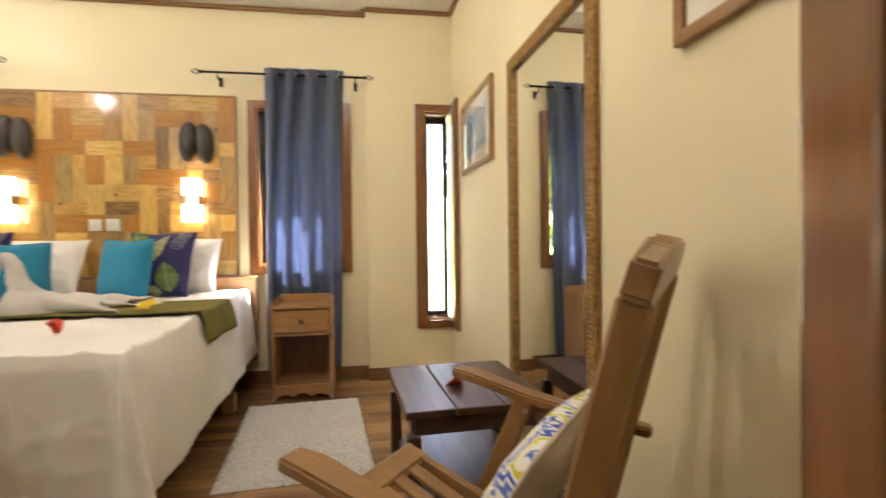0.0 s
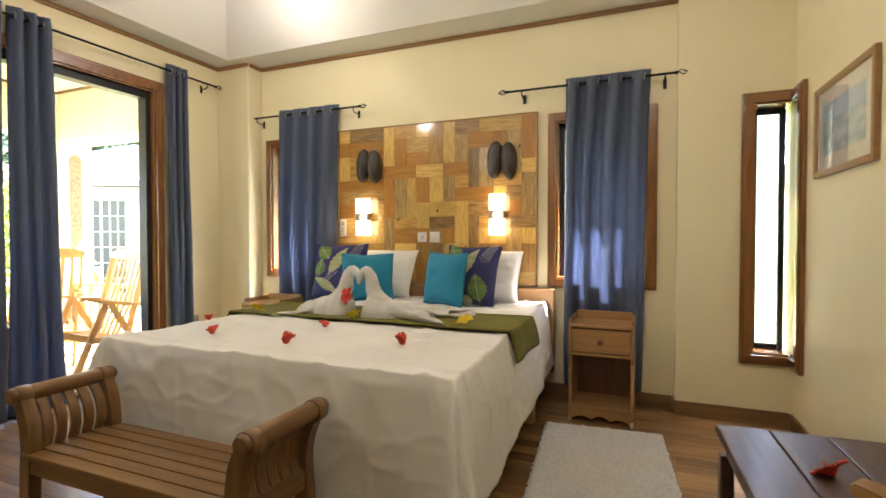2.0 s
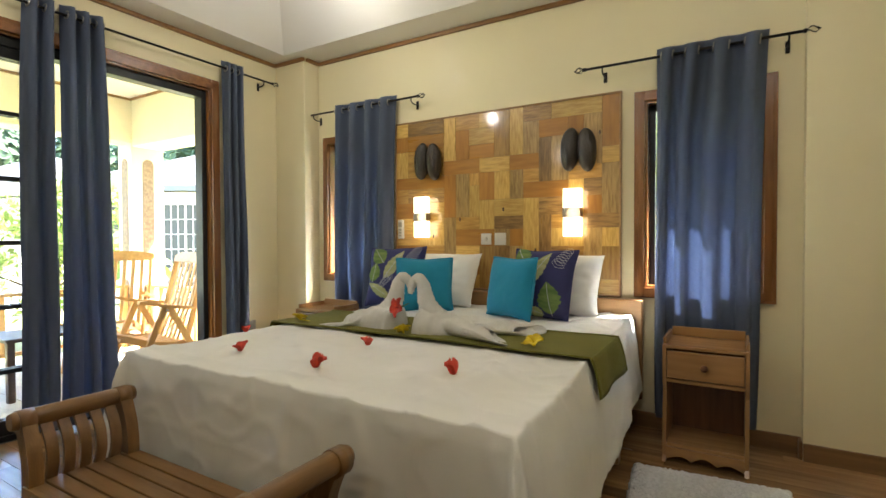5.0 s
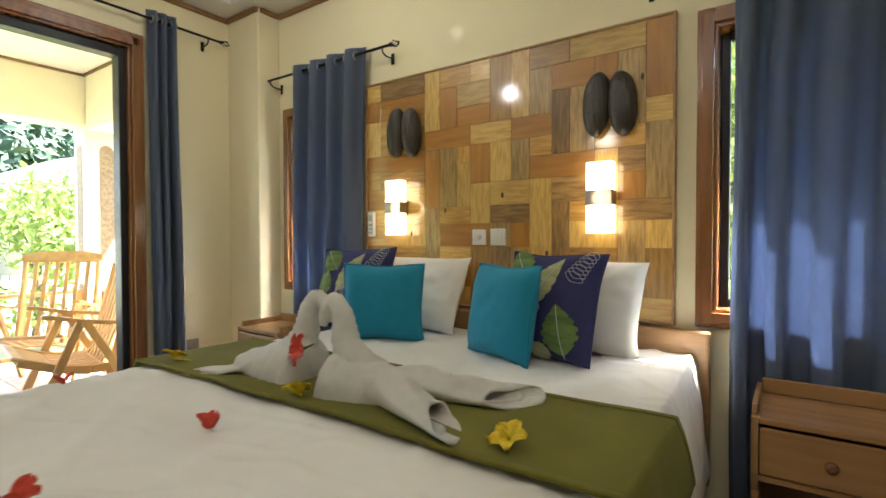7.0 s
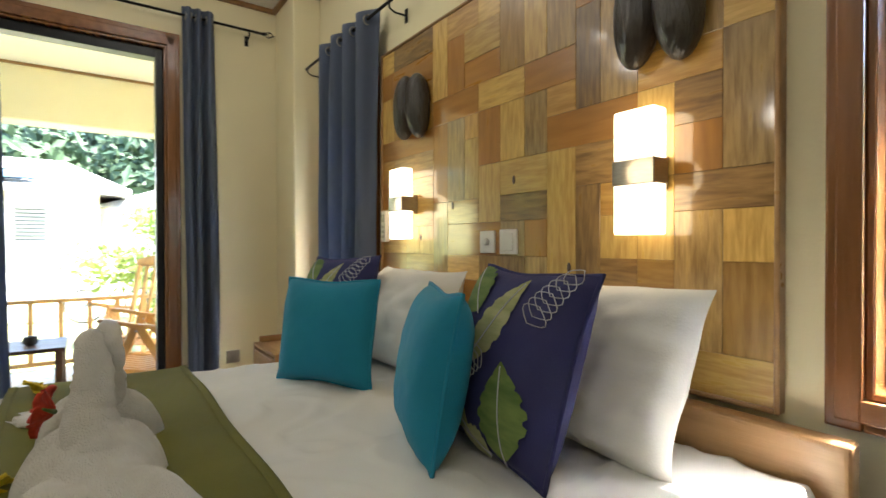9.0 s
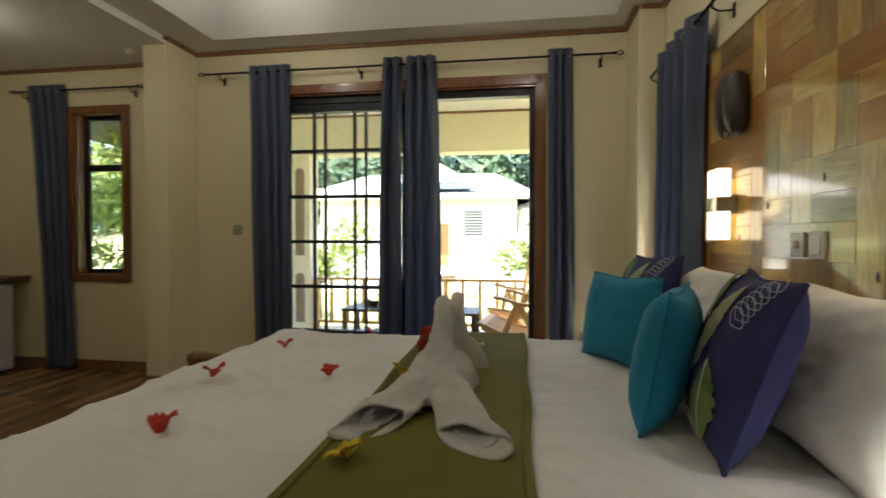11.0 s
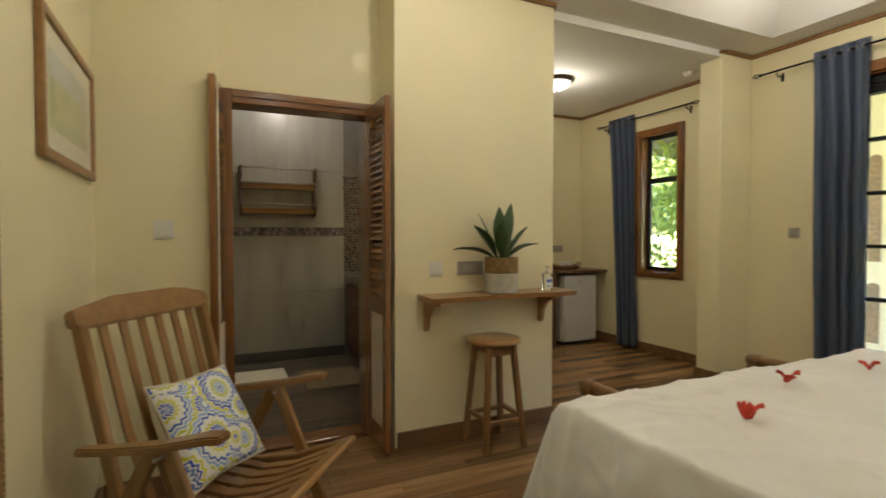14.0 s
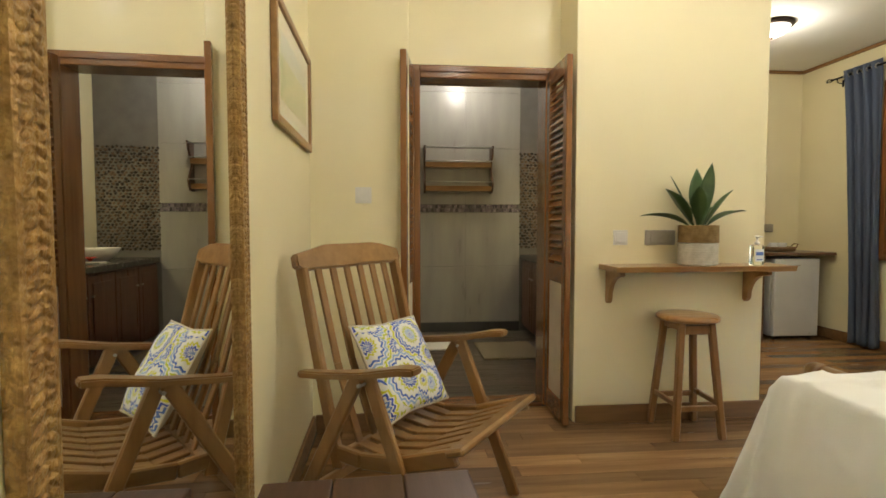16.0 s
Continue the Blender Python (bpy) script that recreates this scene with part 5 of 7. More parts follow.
cr = nt.nodes.new("ShaderNodeValToRGB")
cr.color_ramp.interpolation = "CONSTANT"
els = cr.color_ramp.elements
els[0].position, els[0].color = 0.0, (0.05, 0.10, 0.50, 1)
els[1].position, els[1].color = 0.13, (0.62, 0.60, 0.03, 1)
for p, c in ((0.26, (0.78, 0.78, 0.72, 1)), (0.38, (0.08, 0.16, 0.55, 1)), (0.51, (0.30, 0.45, 0.70, 1)), (0.63, (0.52, 0.56, 0.04, 1)), (0.76, (0.78, 0.78, 0.72, 1)), (0.88, (0.12, 0.22, 0.58, 1))):
    els.new(p).color = c
sepc = nt.nodes.new("ShaderNodeSeparateColor")
nt.links.new(vor.outputs["Color"], sepc.inputs[0])
nt.links.new(math_node("FRACT", math_node("ADD", math_node("MULTIPLY", band, 0.125), sepc.outputs[0])), cr.inputs[0])
drop = math_node("MULTIPLY", math_node("SINE", math_node("MULTIPLY", turn_, 16.0)), 0.18)
gap_ = math_node("GREATER_THAN", math_node("ABSOLUTE", math_node("SUBTRACT", math_node("ADD", inside, drop), 0.5)), 0.30)
mixw = nt.nodes.new("ShaderNodeMix")
mixw.data_type = "RGBA"
nt.links.new(gap_, mixw.inputs[0])
nt.links.new(cr.outputs[0], mixw.inputs[6])
mixw.inputs[7].default_value = (0.76, 0.76, 0.71, 1)
nt.links.new(mixw.outputs[2], bs.inputs["Base Color"])
CRM = material("cream_cushion_back", (0.62, 0.56, 0.44), 0.85, scale=8, bump=0.2)
cm = pose(0.459, 1.181, 0.589, 31.4, -1.8, 49.8) @ pose(0, 0, -0.205)
pc = cushion("paisley_cushion", 0.405, 0.405, 0.055, PAIS, "square cushion with blue and yellow paisley print", cm @ pose(0, 0, 0, 0, 0, 180), CRM, 9, reverse=CRM)

# ---- wall shelf, stool, plant ----
SHW = wood("shelf_wood", (0.44, 0.25, 0.10), (0.30, 0.15, 0.055), 0.3, "x", coat=0.3)
shf = thing("wall_shelf_board", "live-edged wooden wall shelf on two brackets", "shelf", pose(-1.23, 0.43, 0.915))
bm = bmesh.new()
g = []
for zz in (0.0, 0.03):
    row = []
    for i in range(41):
        q = i / 40
        wob = 0.010 * math.sin(q * 9) + 0.006 * math.sin(q * 23 + 1)
        row.append((0.525 - 1.05 * q, 0.245 + wob - (0.010 if zz == 0 else 0), zz))
    g.append([bm.verts.new(p) for p in row])
    g.append([bm.verts.new((p[0], 0.001, zz)) for p in row])
for i in range(40):
    f0, b0, f1, b1 = g
    bm.faces.new((f0[i], f0[i + 1], f1[i + 1], f1[i]))
    bm.faces.new((f1[i], f1[i + 1], b1[i + 1], b1[i]))
    bm.faces.new((b0[i], b0[i + 1], f0[i + 1], f0[i]))
    bm.faces.new((b1[i], b1[i + 1], b0[i + 1], b0[i]))
for i in (0, 40):
    bm.faces.new((g[0][i], g[2][i], g[3][i], g[1][i]))
part("board", bm, SHW, shf, "live-edged board")
for x in (0.47, -0.39):
    bm = bmesh.new()
    arc = [(0.0, -0.001), (0.20, -0.001), (0.205, -0.02)] + [(0.045 + 0.14 * (1 - math.sin(a)), -0.03 - 0.13 * (1 - math.cos(a))) for a in [i * math.pi / 2 / 8 for i in range(9)]] + [(0.042, -0.18), (0.02, -0.20), (0.0, -0.19)]
    prism(bm, arc, -0.013, 0.013)
    bm.transform(Matrix.Translation((x, 0.001, 0)) @ Matrix.Rotation(radians(90), 4, "Z"))
    part("bracket", bm, SHW, shf)

STW = wood("stool_wood", (0.30, 0.155, 0.06), (0.20, 0.10, 0.035), 0.3, "z", coat=0.3)
st = thing("stool", "tall round wooden stool with four splayed legs", "stool", pose(-1.155, 0.605, 0))
bm = bmesh.new()
lathe(bm, [(0.150, 0.640), (0.165, 0.648), (0.167, 0.662), (0.158, 0.672), (0.10, 0.674)], 36)
part("seat", bm, SHW, st)
for sx in (-1, 1):
    for sy in (-1, 1):
        bm = bmesh.new()
        beam(bm, (sx * 0.135, sy * 0.135, 0.0), (sx * 0.085, sy * 0.085, 0.645), 0.036, 0.036, (0, 1, 0), 0.006)
        part("leg", bm, STW, st)
for z, r in ((0.175, 0.122), (0.60, 0.088)):
    h = 0.028 if z < 0.3 else 0.05
    for s in (-1, 1):
        part("stretcher", box(-r + 0.016, r - 0.016, s * r - 0.011, s * r + 0.011, z - h / 2, z + h / 2, 0.003), STW, st)
        part("stretcher", box(s * r - 0.011, s * r + 0.011, -r + 0.016, r - 0.016, z - h / 2 + 0.02, z + h / 2 + 0.02, 0.003), STW, st)

ROPE = material("natural_rope", (0.36, 0.24, 0.10), 0.9, second=(0.25, 0.16, 0.06), scale=30, bump=0.6, bump_scale=200)
ROPEW = material("white_rope", (0.72, 0.69, 0.62), 0.9, second=(0.60, 0.57, 0.50), scale=30, bump=0.6, bump_scale=200)
SOIL = material("potting_soil", (0.03, 0.02, 0.012), 0.95, scale=30, bump=0.6)
PLEAF = material("dark_leaf", (0.035, 0.075, 0.022), 0.35, second=(0.06, 0.11, 0.035), scale=12, stretch=(1, 1, 1), bump=0.15, bump_scale=60)
pot = thing("potted_plant", "broad-leaved green plant in a rope basket pot", "potted plant", pose(-1.235, 0.56, 0.946))
prof_lo, prof_hi = [(0.095, 0.0)], []
for i in range(9):
    z = 0.006 + i * 0.0135
    prof_lo += [(0.103, z), (0.108, z + 0.005), (0.103, z + 0.0115)]
for i in range(8):
    z = 0.1285 + i * 0.0125
    prof_hi += [(0.104, z), (0.109, z + 0.005), (0.104, z + 0.011)]
bm = bmesh.new()
lathe(bm, prof_lo, 32)
part("basket_lower", bm, ROPEW, pot, "white coiled rope base")
bm = bmesh.new()
lathe(bm, prof_hi + [(0.095, 0.226), (0.09, 0.20)], 32)
part("basket_upper", bm, ROPE, pot, "natural coiled rope rim")
bm = bmesh.new()
lathe(bm, [(0.089, 0.196), (0.05, 0.205), (0.001, 0.208)], 20)
part("soil", bm, SOIL, pot)
rl = random.Random(21)
for az, ln, wd, up in ((5, 0.40, 0.085, 30), (15, 0.38, 0.09, 54), (185, 0.36, 0.085, 36), (170, 0.33, 0.085, 60), (100, 0.40, 0.10, 80), (250, 0.38, 0.09, 82), (330, 0.38, 0.095, 70), (300, 0.24, 0.08, 58), (210, 0.24, 0.08, 52), (60, 0.30, 0.09, 70)):
    bm = bmesh.new()
    ca, sa = math.cos(radians(az)), math.sin(radians(az))
    cu, su = math.cos(radians(up)), math.sin(radians(up))

    def leaf_at(u, v):
        r = u * ln
        half = wd / 2 * math.sin(math.pi * min(1.0, max(0.02, (u - 0.1) / 0.9)) ** 0.85) if u > 0.1 else 0.006
        s = (v * 2 - 1) * half
        bend = -0.35 * ln * u * u * cu
        out, z = r * cu + 0.02, 0.20 + r * su + bend + abs(v * 2 - 1) * half * 0.45
        return (out * ca - s * sa, out * sa + s * ca, z)
    sheet(bm, 14, 6, leaf_at)
    lf = part("leaf", bm, PLEAF, pot)
    lf.modifiers.new("thick", "SOLIDIFY").thickness = 0.0015

CLEARP = clear("clear_plastic", 0.05, (0.95, 0.97, 1.0), 1.3)
bot = thing("pump_bottle", "clear plastic pump bottle with a blue label", "bottle", pose(-1.575, 0.585, 0.946))
bm = bmesh.new()
bm_box(bm, -0.035, 0.035, -0.022, 0.022, 0.0, 0.115, 0.014, 4)
part("body", bm, CLEARP, bot)
LABW = material("bottle_label", (0.70, 0.74, 0.80), 0.5)
LABB = material("bottle_label_blue", (0.05, 0.12, 0.45), 0.5)
part("label", box(-0.026, 0.026, 0.0225, 0.0235, 0.02, 0.09), LABW, bot)
part("label_mark", box(-0.022, 0.022, 0.0238, 0.0246, 0.055, 0.075, 0.0003), LABB, bot)
part("label_mark", box(-0.018, 0.018, 0.0238, 0.0246, 0.028, 0.034), LABB, bot)
bm = bmesh.new()
lathe(bm, [(0.014, 0.116), (0.014, 0.132), (0.006, 0.134), (0.006, 0.155), (0.012, 0.157), (0.012, 0.168)], 16)
bm_box(bm, -0.008, 0.008, 0.0, 0.035, 0.158, 0.166, 0.002)
part("pump", bm, PLASTIC, bot)

# ---- mirror and pictures ----
GOLD = material("carved_gilt_frame", (0.42, 0.25, 0.08), 0.38, metal=0.35, second=(0.28, 0.15, 0.045), scale=60, bump=0.9, bump_scale=90)
MIRR = bpy.data.materials.new("mirror_glass")
MIRR.use_nodes = True
MIRR.node_tree.nodes["Principled BSDF"].inputs["Metallic"].default_value = 1
MIRR.node_tree.nodes["Principled BSDF"].inputs["Roughness"].default_value = 0.01
MIRR.node_tree.nodes["Principled BSDF"].inputs["Base Color"].default_value = (0.86, 0.87, 0.85, 1)
mir = thing("mirror", "tall wall mirror in a carved gilt frame", "mirror", EAST @ pose(0, 1.785, 0.30))
mw, mh, fw = 0.455, 1.70, 0.064
part("glass", box(-0.007, -0.004, -mw + fw - 0.01, mw - fw + 0.01, fw - 0.01, mh - fw + 0.01), MIRR, mir, "clear mirror glass")
part("backing", box(-0.0035, -0.001, -mw + 0.01, mw - 0.01, 0.01, mh - 0.01), NSD, mir)


def carved(a, b, axis):
    bm = bmesh.new()
    if axis == "z":
        bm_box(bm, -0.027, -0.001, *sorted((a, b)), 0.0, mh, 0.008, 2)
        c = (a + b) / 2
        for i in range(100):
            z = 0.02 + i * (mh - 0.04) / 99
            for s in (-1, 1):
                r = bmesh.ops.create_icosphere(bm, subdivisions=1, radius=1)
                for v in r["verts"]:
                    q = v.co
                    v.co = Vector((-0.027 + q.x * 0.004, c + s * 0.011 + q.y * 0.012 - q.z * s * 0.006, z + q.z * 0.0095))
    else:
        bm_box(bm, -0.0268, -0.001, -mw + fw, mw - fw, *sorted((a, b)), 0.008, 2)
        c = (a + b) / 2
        for i in range(44):
            y = -mw + fw + 0.01 + i * (2 * mw - 2 * fw - 0.02) / 43
            for s in (-1, 1):
                r = bmesh.ops.create_icosphere(bm, subdivisions=1, radius=1)
                for v in r["verts"]:
                    q = v.co
                    v.co = Vector((-0.027 + q.x * 0.004, y + q.y * 0.0095, c + s * 0.011 + q.z * 0.012 - q.y * s * 0.006))
    part("frame_side", bm, GOLD, mir, "carved gilt moulding")


carved(-mw, -mw + fw, "z")
carved(mw - fw, mw, "z")
carved(0.0, fw, "y")
carved(mh - fw, mh, "y")

PICW = wood("picture_frame_wood", (0.36, 0.20, 0.085), (0.25, 0.13, 0.05), 0.35, "y")
MAT = material("picture_mount", (0.74, 0.70, 0.58), 0.8, scale=5)


def picture(m, w, h, colours, label, seed):
    pic = thing("framed_picture", label, "picture", m)
    f = 0.035
    for q in ((-w / 2, -w / 2 + f, 0, h), (w / 2 - f, w / 2, 0, h)):
        part("frame_side", box(-0.026, -0.001, q[0], q[1], q[2], q[3], 0.006, 2), PICW, pic)
    for q in ((0, f), (h - f, h)):
        part("frame_side", box(-0.0255, -0.001, -w / 2 + f, w / 2 - f, q[0], q[1], 0.006, 2), PICW, pic)
    part("mount", box(-0.010, -0.002, -w / 2 + f, w / 2 - f, f, h - f), MAT, pic, "cream mount")
    art = material("painted_paper_%d" % seed, colours[0], 0.7, second=colours[1], scale=9, stretch=(1, 1, 2), detail=8, spread=(0.4, 0.6), bump_scale=90)
    part("print", box(-0.0125, -0.0105, -w / 2 + f + 0.085, w / 2 - f - 0.085, f + 0.075, h - f - 0.075), art, pic, "watercolour landscape print")
    art2 = material("painted_sky_%d" % seed, colours[2], 0.7, scale=6)
    part("print_sky", box(-0.0135, -0.0128, -w / 2 + f + 0.085, w / 2 - f - 0.085, h - f - 0.17, h - f - 0.075), art2, pic)
    g = part("glass", box(-0.018, -0.0165, -w / 2 + f, w / 2 - f, f, h - f), GLASS, pic)
    g.visible_shadow = False


picture(EAST @ pose(0, 2.925, 1.565), 0.76, 0.49, ((0.22, 0.36, 0.42), (0.48, 0.56, 0.55), (0.42, 0.55, 0.66)), "framed blue seaside watercolour on the wall", 1)
picture(EAST @ pose(0, 0.50, 1.56), 0.84, 0.49, ((0.22, 0.30, 0.12), (0.48, 0.46, 0.24), (0.40, 0.48, 0.50)), "framed green garden watercolour on the wall", 2)

# ---- ceiling fittings ----
OPAL = glowing("opal_dome", (1.0, 0.96, 0.88), 0.10)
BRONZE = material("dark_bronze", (0.06, 0.04, 0.03), 0.35, metal=0.8)
cl = thing("ceiling_light", "lit opal dome ceiling light with a bronze rim", "ceiling light", pose(-2.68, -0.76, 2.87))
bm = bmesh.new()
lathe(bm, [(0.16, 0.0), (0.165, -0.02), (0.15, -0.035), (0.13, -0.035)], 32)
part("rim", bm, BRONZE, cl)
bm = bmesh.new()
lathe(bm, [(0.135, -0.03), (0.13, -0.05), (0.10, -0.085), (0.05, -0.105), (0.005, -0.11)], 32)
part("dome", bm, OPAL, cl, "glowing opal glass dome")
bm = bmesh.new()
lathe(bm, [(0.004, -0.108), (0.012, -0.115), (0.010, -0.128), (0.002, -0.135)], 12)
part("finial", bm, BRONZE, cl)
lamp("ceiling_light_lamp", "POINT", 0.62, (1.0, 0.92, 0.80), Matrix.Translation((-2.68, -0.76, 2.68)), 0.10)
sd = thing("smoke_detector", "round white smoke detector on the ceiling", "smoke detector", pose(-3.70, -0.05, 2.87))
bm = bmesh.new()
lathe(bm, [(0.06, 0.0), (0.06, -0.012), (0.052, -0.016), (0.05, -0.03), (0.04, -0.036), (0.002, -0.037)], 28)
part("body", bm, PLASTIC, sd)
bm = bmesh.new()
lathe(bm, [(0.012, -0.0365), (0.010, -0.042), (0.002, -0.043)], 12)
part("button", bm, GREYPL, sd)
SPOT = glowing("spot_lens", (1.0, 0.93, 0.80), 1.2)
for sx_, sy_, nx_, ny_ in ((-2.62, 3.66, 0, 1), (-3.40, 1.42, -1, 0), (-0.75, 0.98, 0, -1), (0.28, 2.0, 1, 0)):
    zz = 2.93 + (x0 * 0 + min(abs(sx_ - (-3.73 if nx_ < 0 else 0.60)) if nx_ else 9, abs(sy_ - (3.95 if ny_ > 0 else 0.69)) if ny_ else 9))
    nrm = Vector((nx_, ny_, 1)).normalized()
    mm = Matrix.Translation((sx_, sy_, zz)) @ nrm.to_track_quat("Z", "Y").to_matrix().to_4x4()
    dl = thing("downlight", "small round lit downlight in the sloping ceiling", "downlight", mm, "ceiling downlights")
    bm = bmesh.new()
    lathe(bm, [(0.045, 0.0), (0.048, -0.006), (0.036, -0.008), (0.034, -0.002)], 24, False)
    part("ring", bm, PLASTIC, dl)
    bm = bmesh.new()
    lathe(bm, [(0.034, -0.001), (0.030, -0.010), (0.002, -0.014)], 20)
    part("lens", bm, SPOT, dl, "glowing lens")
    lamp("downlight_lamp", "POINT", 0.64, (1.0, 0.94, 0.84), mm @ Matrix.Translation((0, 0, -0.48)), 0.05)

# ---- kitchenette ----
FRIDGE = material("white_enamel", (0.62, 0.62, 0.62), 0.35, second=(0.58, 0.58, 0.58), scale=4)
fr_ = thing("mini_fridge", "small white fridge under the wooden counter", "fridge", pose(-3.575, -1.44, 0))
part("body", box(-0.245, 0.245, -0.46, -0.055, 0.03, 0.83, 0.012, 3), FRIDGE, fr_)
dr_ = part("door", box(-0.245, 0.245, -0.05, 0.0, 0.035, 0.83, 0.014, 3), FRIDGE, fr_)
part("badge", box(-0.03, 0.03, 0.0005, 0.002, 0.755, 0.768), GREYPL, dr_, "small grey badge")
part("lock", box(-0.16, -0.14, 0.0005, 0.004, 0.06, 0.07, 0.001), GREYPL, dr_)
for x in (-0.2, 0.2):
    for y in (-0.42, -0.06):
        bm = bmesh.new()
        lathe(bm, [(0.018, 0.0), (0.018, 0.03)], 12)
        bm.transform(Matrix.Translation((x, y, 0)))
        part("foot", bm, BLACKPL, fr_)
CNT = wood("counter_wood", (0.20, 0.10, 0.045), (0.13, 0.06, 0.025), 0.3, "x", coat=0.3)
ct = thing("counter", "brown wooden worktop over the fridge", "counter", pose(-2.97, YS, 0))
part("worktop", box(-1.01, -0.27, 0.02, 0.53, 0.865, 0.895, 0.006, 2), CNT, ct)
part("support", box(-0.29, -0.265, 0.02, 0.46, 0.0, 0.864, 0.003), CNT, ct)
WICK = material("wicker", (0.26, 0.15, 0.06), 0.8, second=(0.16, 0.09, 0.03), scale=40, bump=0.8, bump_scale=150)
tr_ = thing("wicker_tray", "oval wicker tray with white cups", "tray", pose(-3.55, -1.70, 0.896))
bm = bmesh.new()
lathe(bm, [(0.17, 0.0), (0.19, 0.01), (0.20, 0.045), (0.19, 0.048), (0.18, 0.014), (0.001, 0.012)], 32)
bm.transform(Matrix.Diagonal((1, 0.65, 1, 1)))
part("basket", bm, WICK, tr_)
for s in (-1, 1):
    bm = bmesh.new()
    tube(bm, [(s * 0.19, -0.04, 0.04), (s * 0.215, -0.03, 0.075), (s * 0.215, 0.03, 0.075), (s * 0.19, 0.04, 0.04)], 0.006, 8)
    part("handle", bm, WICK, tr_)
CUP = material("white_china", (0.75, 0.74, 0.72), 0.2)
for dx in (-0.06, 0.04):
    cu_ = thing("cup", "white china cup on the wicker tray", "cup", pose(-3.55 + dx, -1.70, 0.910), "cups on the tray")
    bm = bmesh.new()
    lathe(bm, [(0.025, 0.0), (0.038, 0.02), (0.042, 0.075), (0.038, 0.075), (0.033, 0.02), (0.001, 0.008)], 20)
    part("bowl", bm, CUP, cu_)
    bm = bmesh.new()
    tube(bm, [(0.038, 0, 0.06), (0.062, 0, 0.055), (0.062, 0, 0.03), (0.038, 0, 0.022)], 0.005, 8)
    part("handle", bm, CUP, cu_)
wall_plate(pose(-3.62, YS, 1.14, 0, 0, 180), 0.15, 0.088, GREYPL, "grey double socket plate above the counter", sockets=2)
op = thing("open_shelf", "tall dark wooden open shelf against the wall", "shelf", pose(-3.0, YS, 0))
for x in (-0.24, 0.26):
    part("side", box(x, x + 0.025, 0.005, 0.27, 0.0, 2.15, 0.003), CNT, op)
for z in (0.05, 1.15, 1.80, 2.10):
    part("shelf", box(-0.214, 0.259, 0.006, 0.265, z, z + 0.025, 0.002), CNT, op)

# ---- bathroom ----
TILE = material("grey_wall_tile", (0.30, 0.29, 0.27), 0.3, second=(0.36, 0.35, 0.32), scale=2.0, stretch=(3, 3, 0.6), detail=6, bump=0.05)
GROUT = material("grout", (0.20, 0.19, 0.18), 0.9)
MOS = material("mosaic_tile", (0.10, 0.08, 0.11), 0.3, second=(0.26, 0.22, 0.24), scale=20, per_object=0.6)
PEB = material("pebble_stone", (0.16, 0.12, 0.08), 0.5, second=(0.26, 0.21, 0.15), scale=6, per_object=0.75, bump=0.2)
bw_ = thing("wall_bath_tiles", "grey stone-look tiles with a dark mosaic border", "tiled wall", pose(-1.45, -2.12, 0), kind="structure")
part("grout", box(0.0, 2.33, 0.0, 0.006, 0.0, 2.87), GROUT, bw_)
for j, (z0, z1) in enumerate(((0.11, 0.72), (0.724, 1.31), (1.40, 2.0), (2.004, 2.6), (2.604, 2.866))):
    x = 0.60
    k = 0
    while x < 2.33:
        xe = min(x + 0.60, 2.33)
        part("tile", box(x + 0.0015, xe - 0.0015, 0.0062, 0.014, z0, z1, 0.001), TILE, bw_)
        x = xe
part("skirting", box(0.60, 2.33, 0.0062, 0.016, 0.0, 0.105, 0.002), material("dark_skirting_tile", (0.07, 0.07, 0.068), 0.4, scale=6), bw_, "dark skirting")
mos = None
for i in range(58):
    for j in range(2):
        if mos is None:
            mos = mesh_of("mosaic", box(-0.0135, 0.0135, 0.0062, 0.0145, -0.019, 0.019, 0.001), MOS)
        o = new("mosaic_tile", mos)
        o.parent, o.location = bw_, (0.615 + i * 0.0296 + (0.0148 if j else 0), 0, 1.334 + j * 0.0425)
rp = random.Random(31)
bm0 = bmesh.new()
bmesh.ops.create_icosphere(bm0, subdivisions=1, radius=1)
for f in bm0.faces:
    f.smooth = True
pv, pf = [v.co.copy() for v in bm0.verts], [[v.index for v in f.verts] for f in bm0.faces]
bm0.free()
vs, fs = [], []
for i in range(14):
    for j in range(34):
        c = Vector((0.02 + i * 0.0425 + rp.uniform(-0.008, 0.008) + (0.021 if j % 2 else 0), 0.008, 0.93 + j * 0.031 + rp.uniform(-0.006, 0.006)))
        sx2, sz2 = rp.uniform(0.015, 0.024), rp.uniform(0.012, 0.018)
        n0 = len(vs)
        vs += [(c.x + p.x * sx2, c.y + p.y * 0.010, c.z + p.z * sz2) for p in pv]
        fs += [[n0 + q for q in f] for f in pf]
me = bpy.data.meshes.new("pebbles")
me.from_pydata(vs, [], fs)
PEBI = material("pebble_mosaic", (0.15, 0.10, 0.06), 0.5, second=(0.025, 0.02, 0.018), scale=28, detail=1, spread=(0.42, 0.58), bump=0.2)
me.materials.append(PEBI)
peb = tagged(new("pebble_mosaic", me), "brown and grey pebble mosaic over the basin counter", "mosaic", kind="stuff")
peb.matrix_basis = pose(-1.45, -2.12, 0)
van = thing("vanity_unit", "dark wooden vanity cabinet with a stone top", "vanity", pose(-1.45, -2.10, 0))
VANW = wood("vanity_wood", (0.15, 0.055, 0.025), (0.09, 0.03, 0.014), 0.3, "z", coat=0.3)
STONE = material("dark_stone_top", (0.06, 0.055, 0.05), 0.25, second=(0.10, 0.09, 0.08), scale=25)
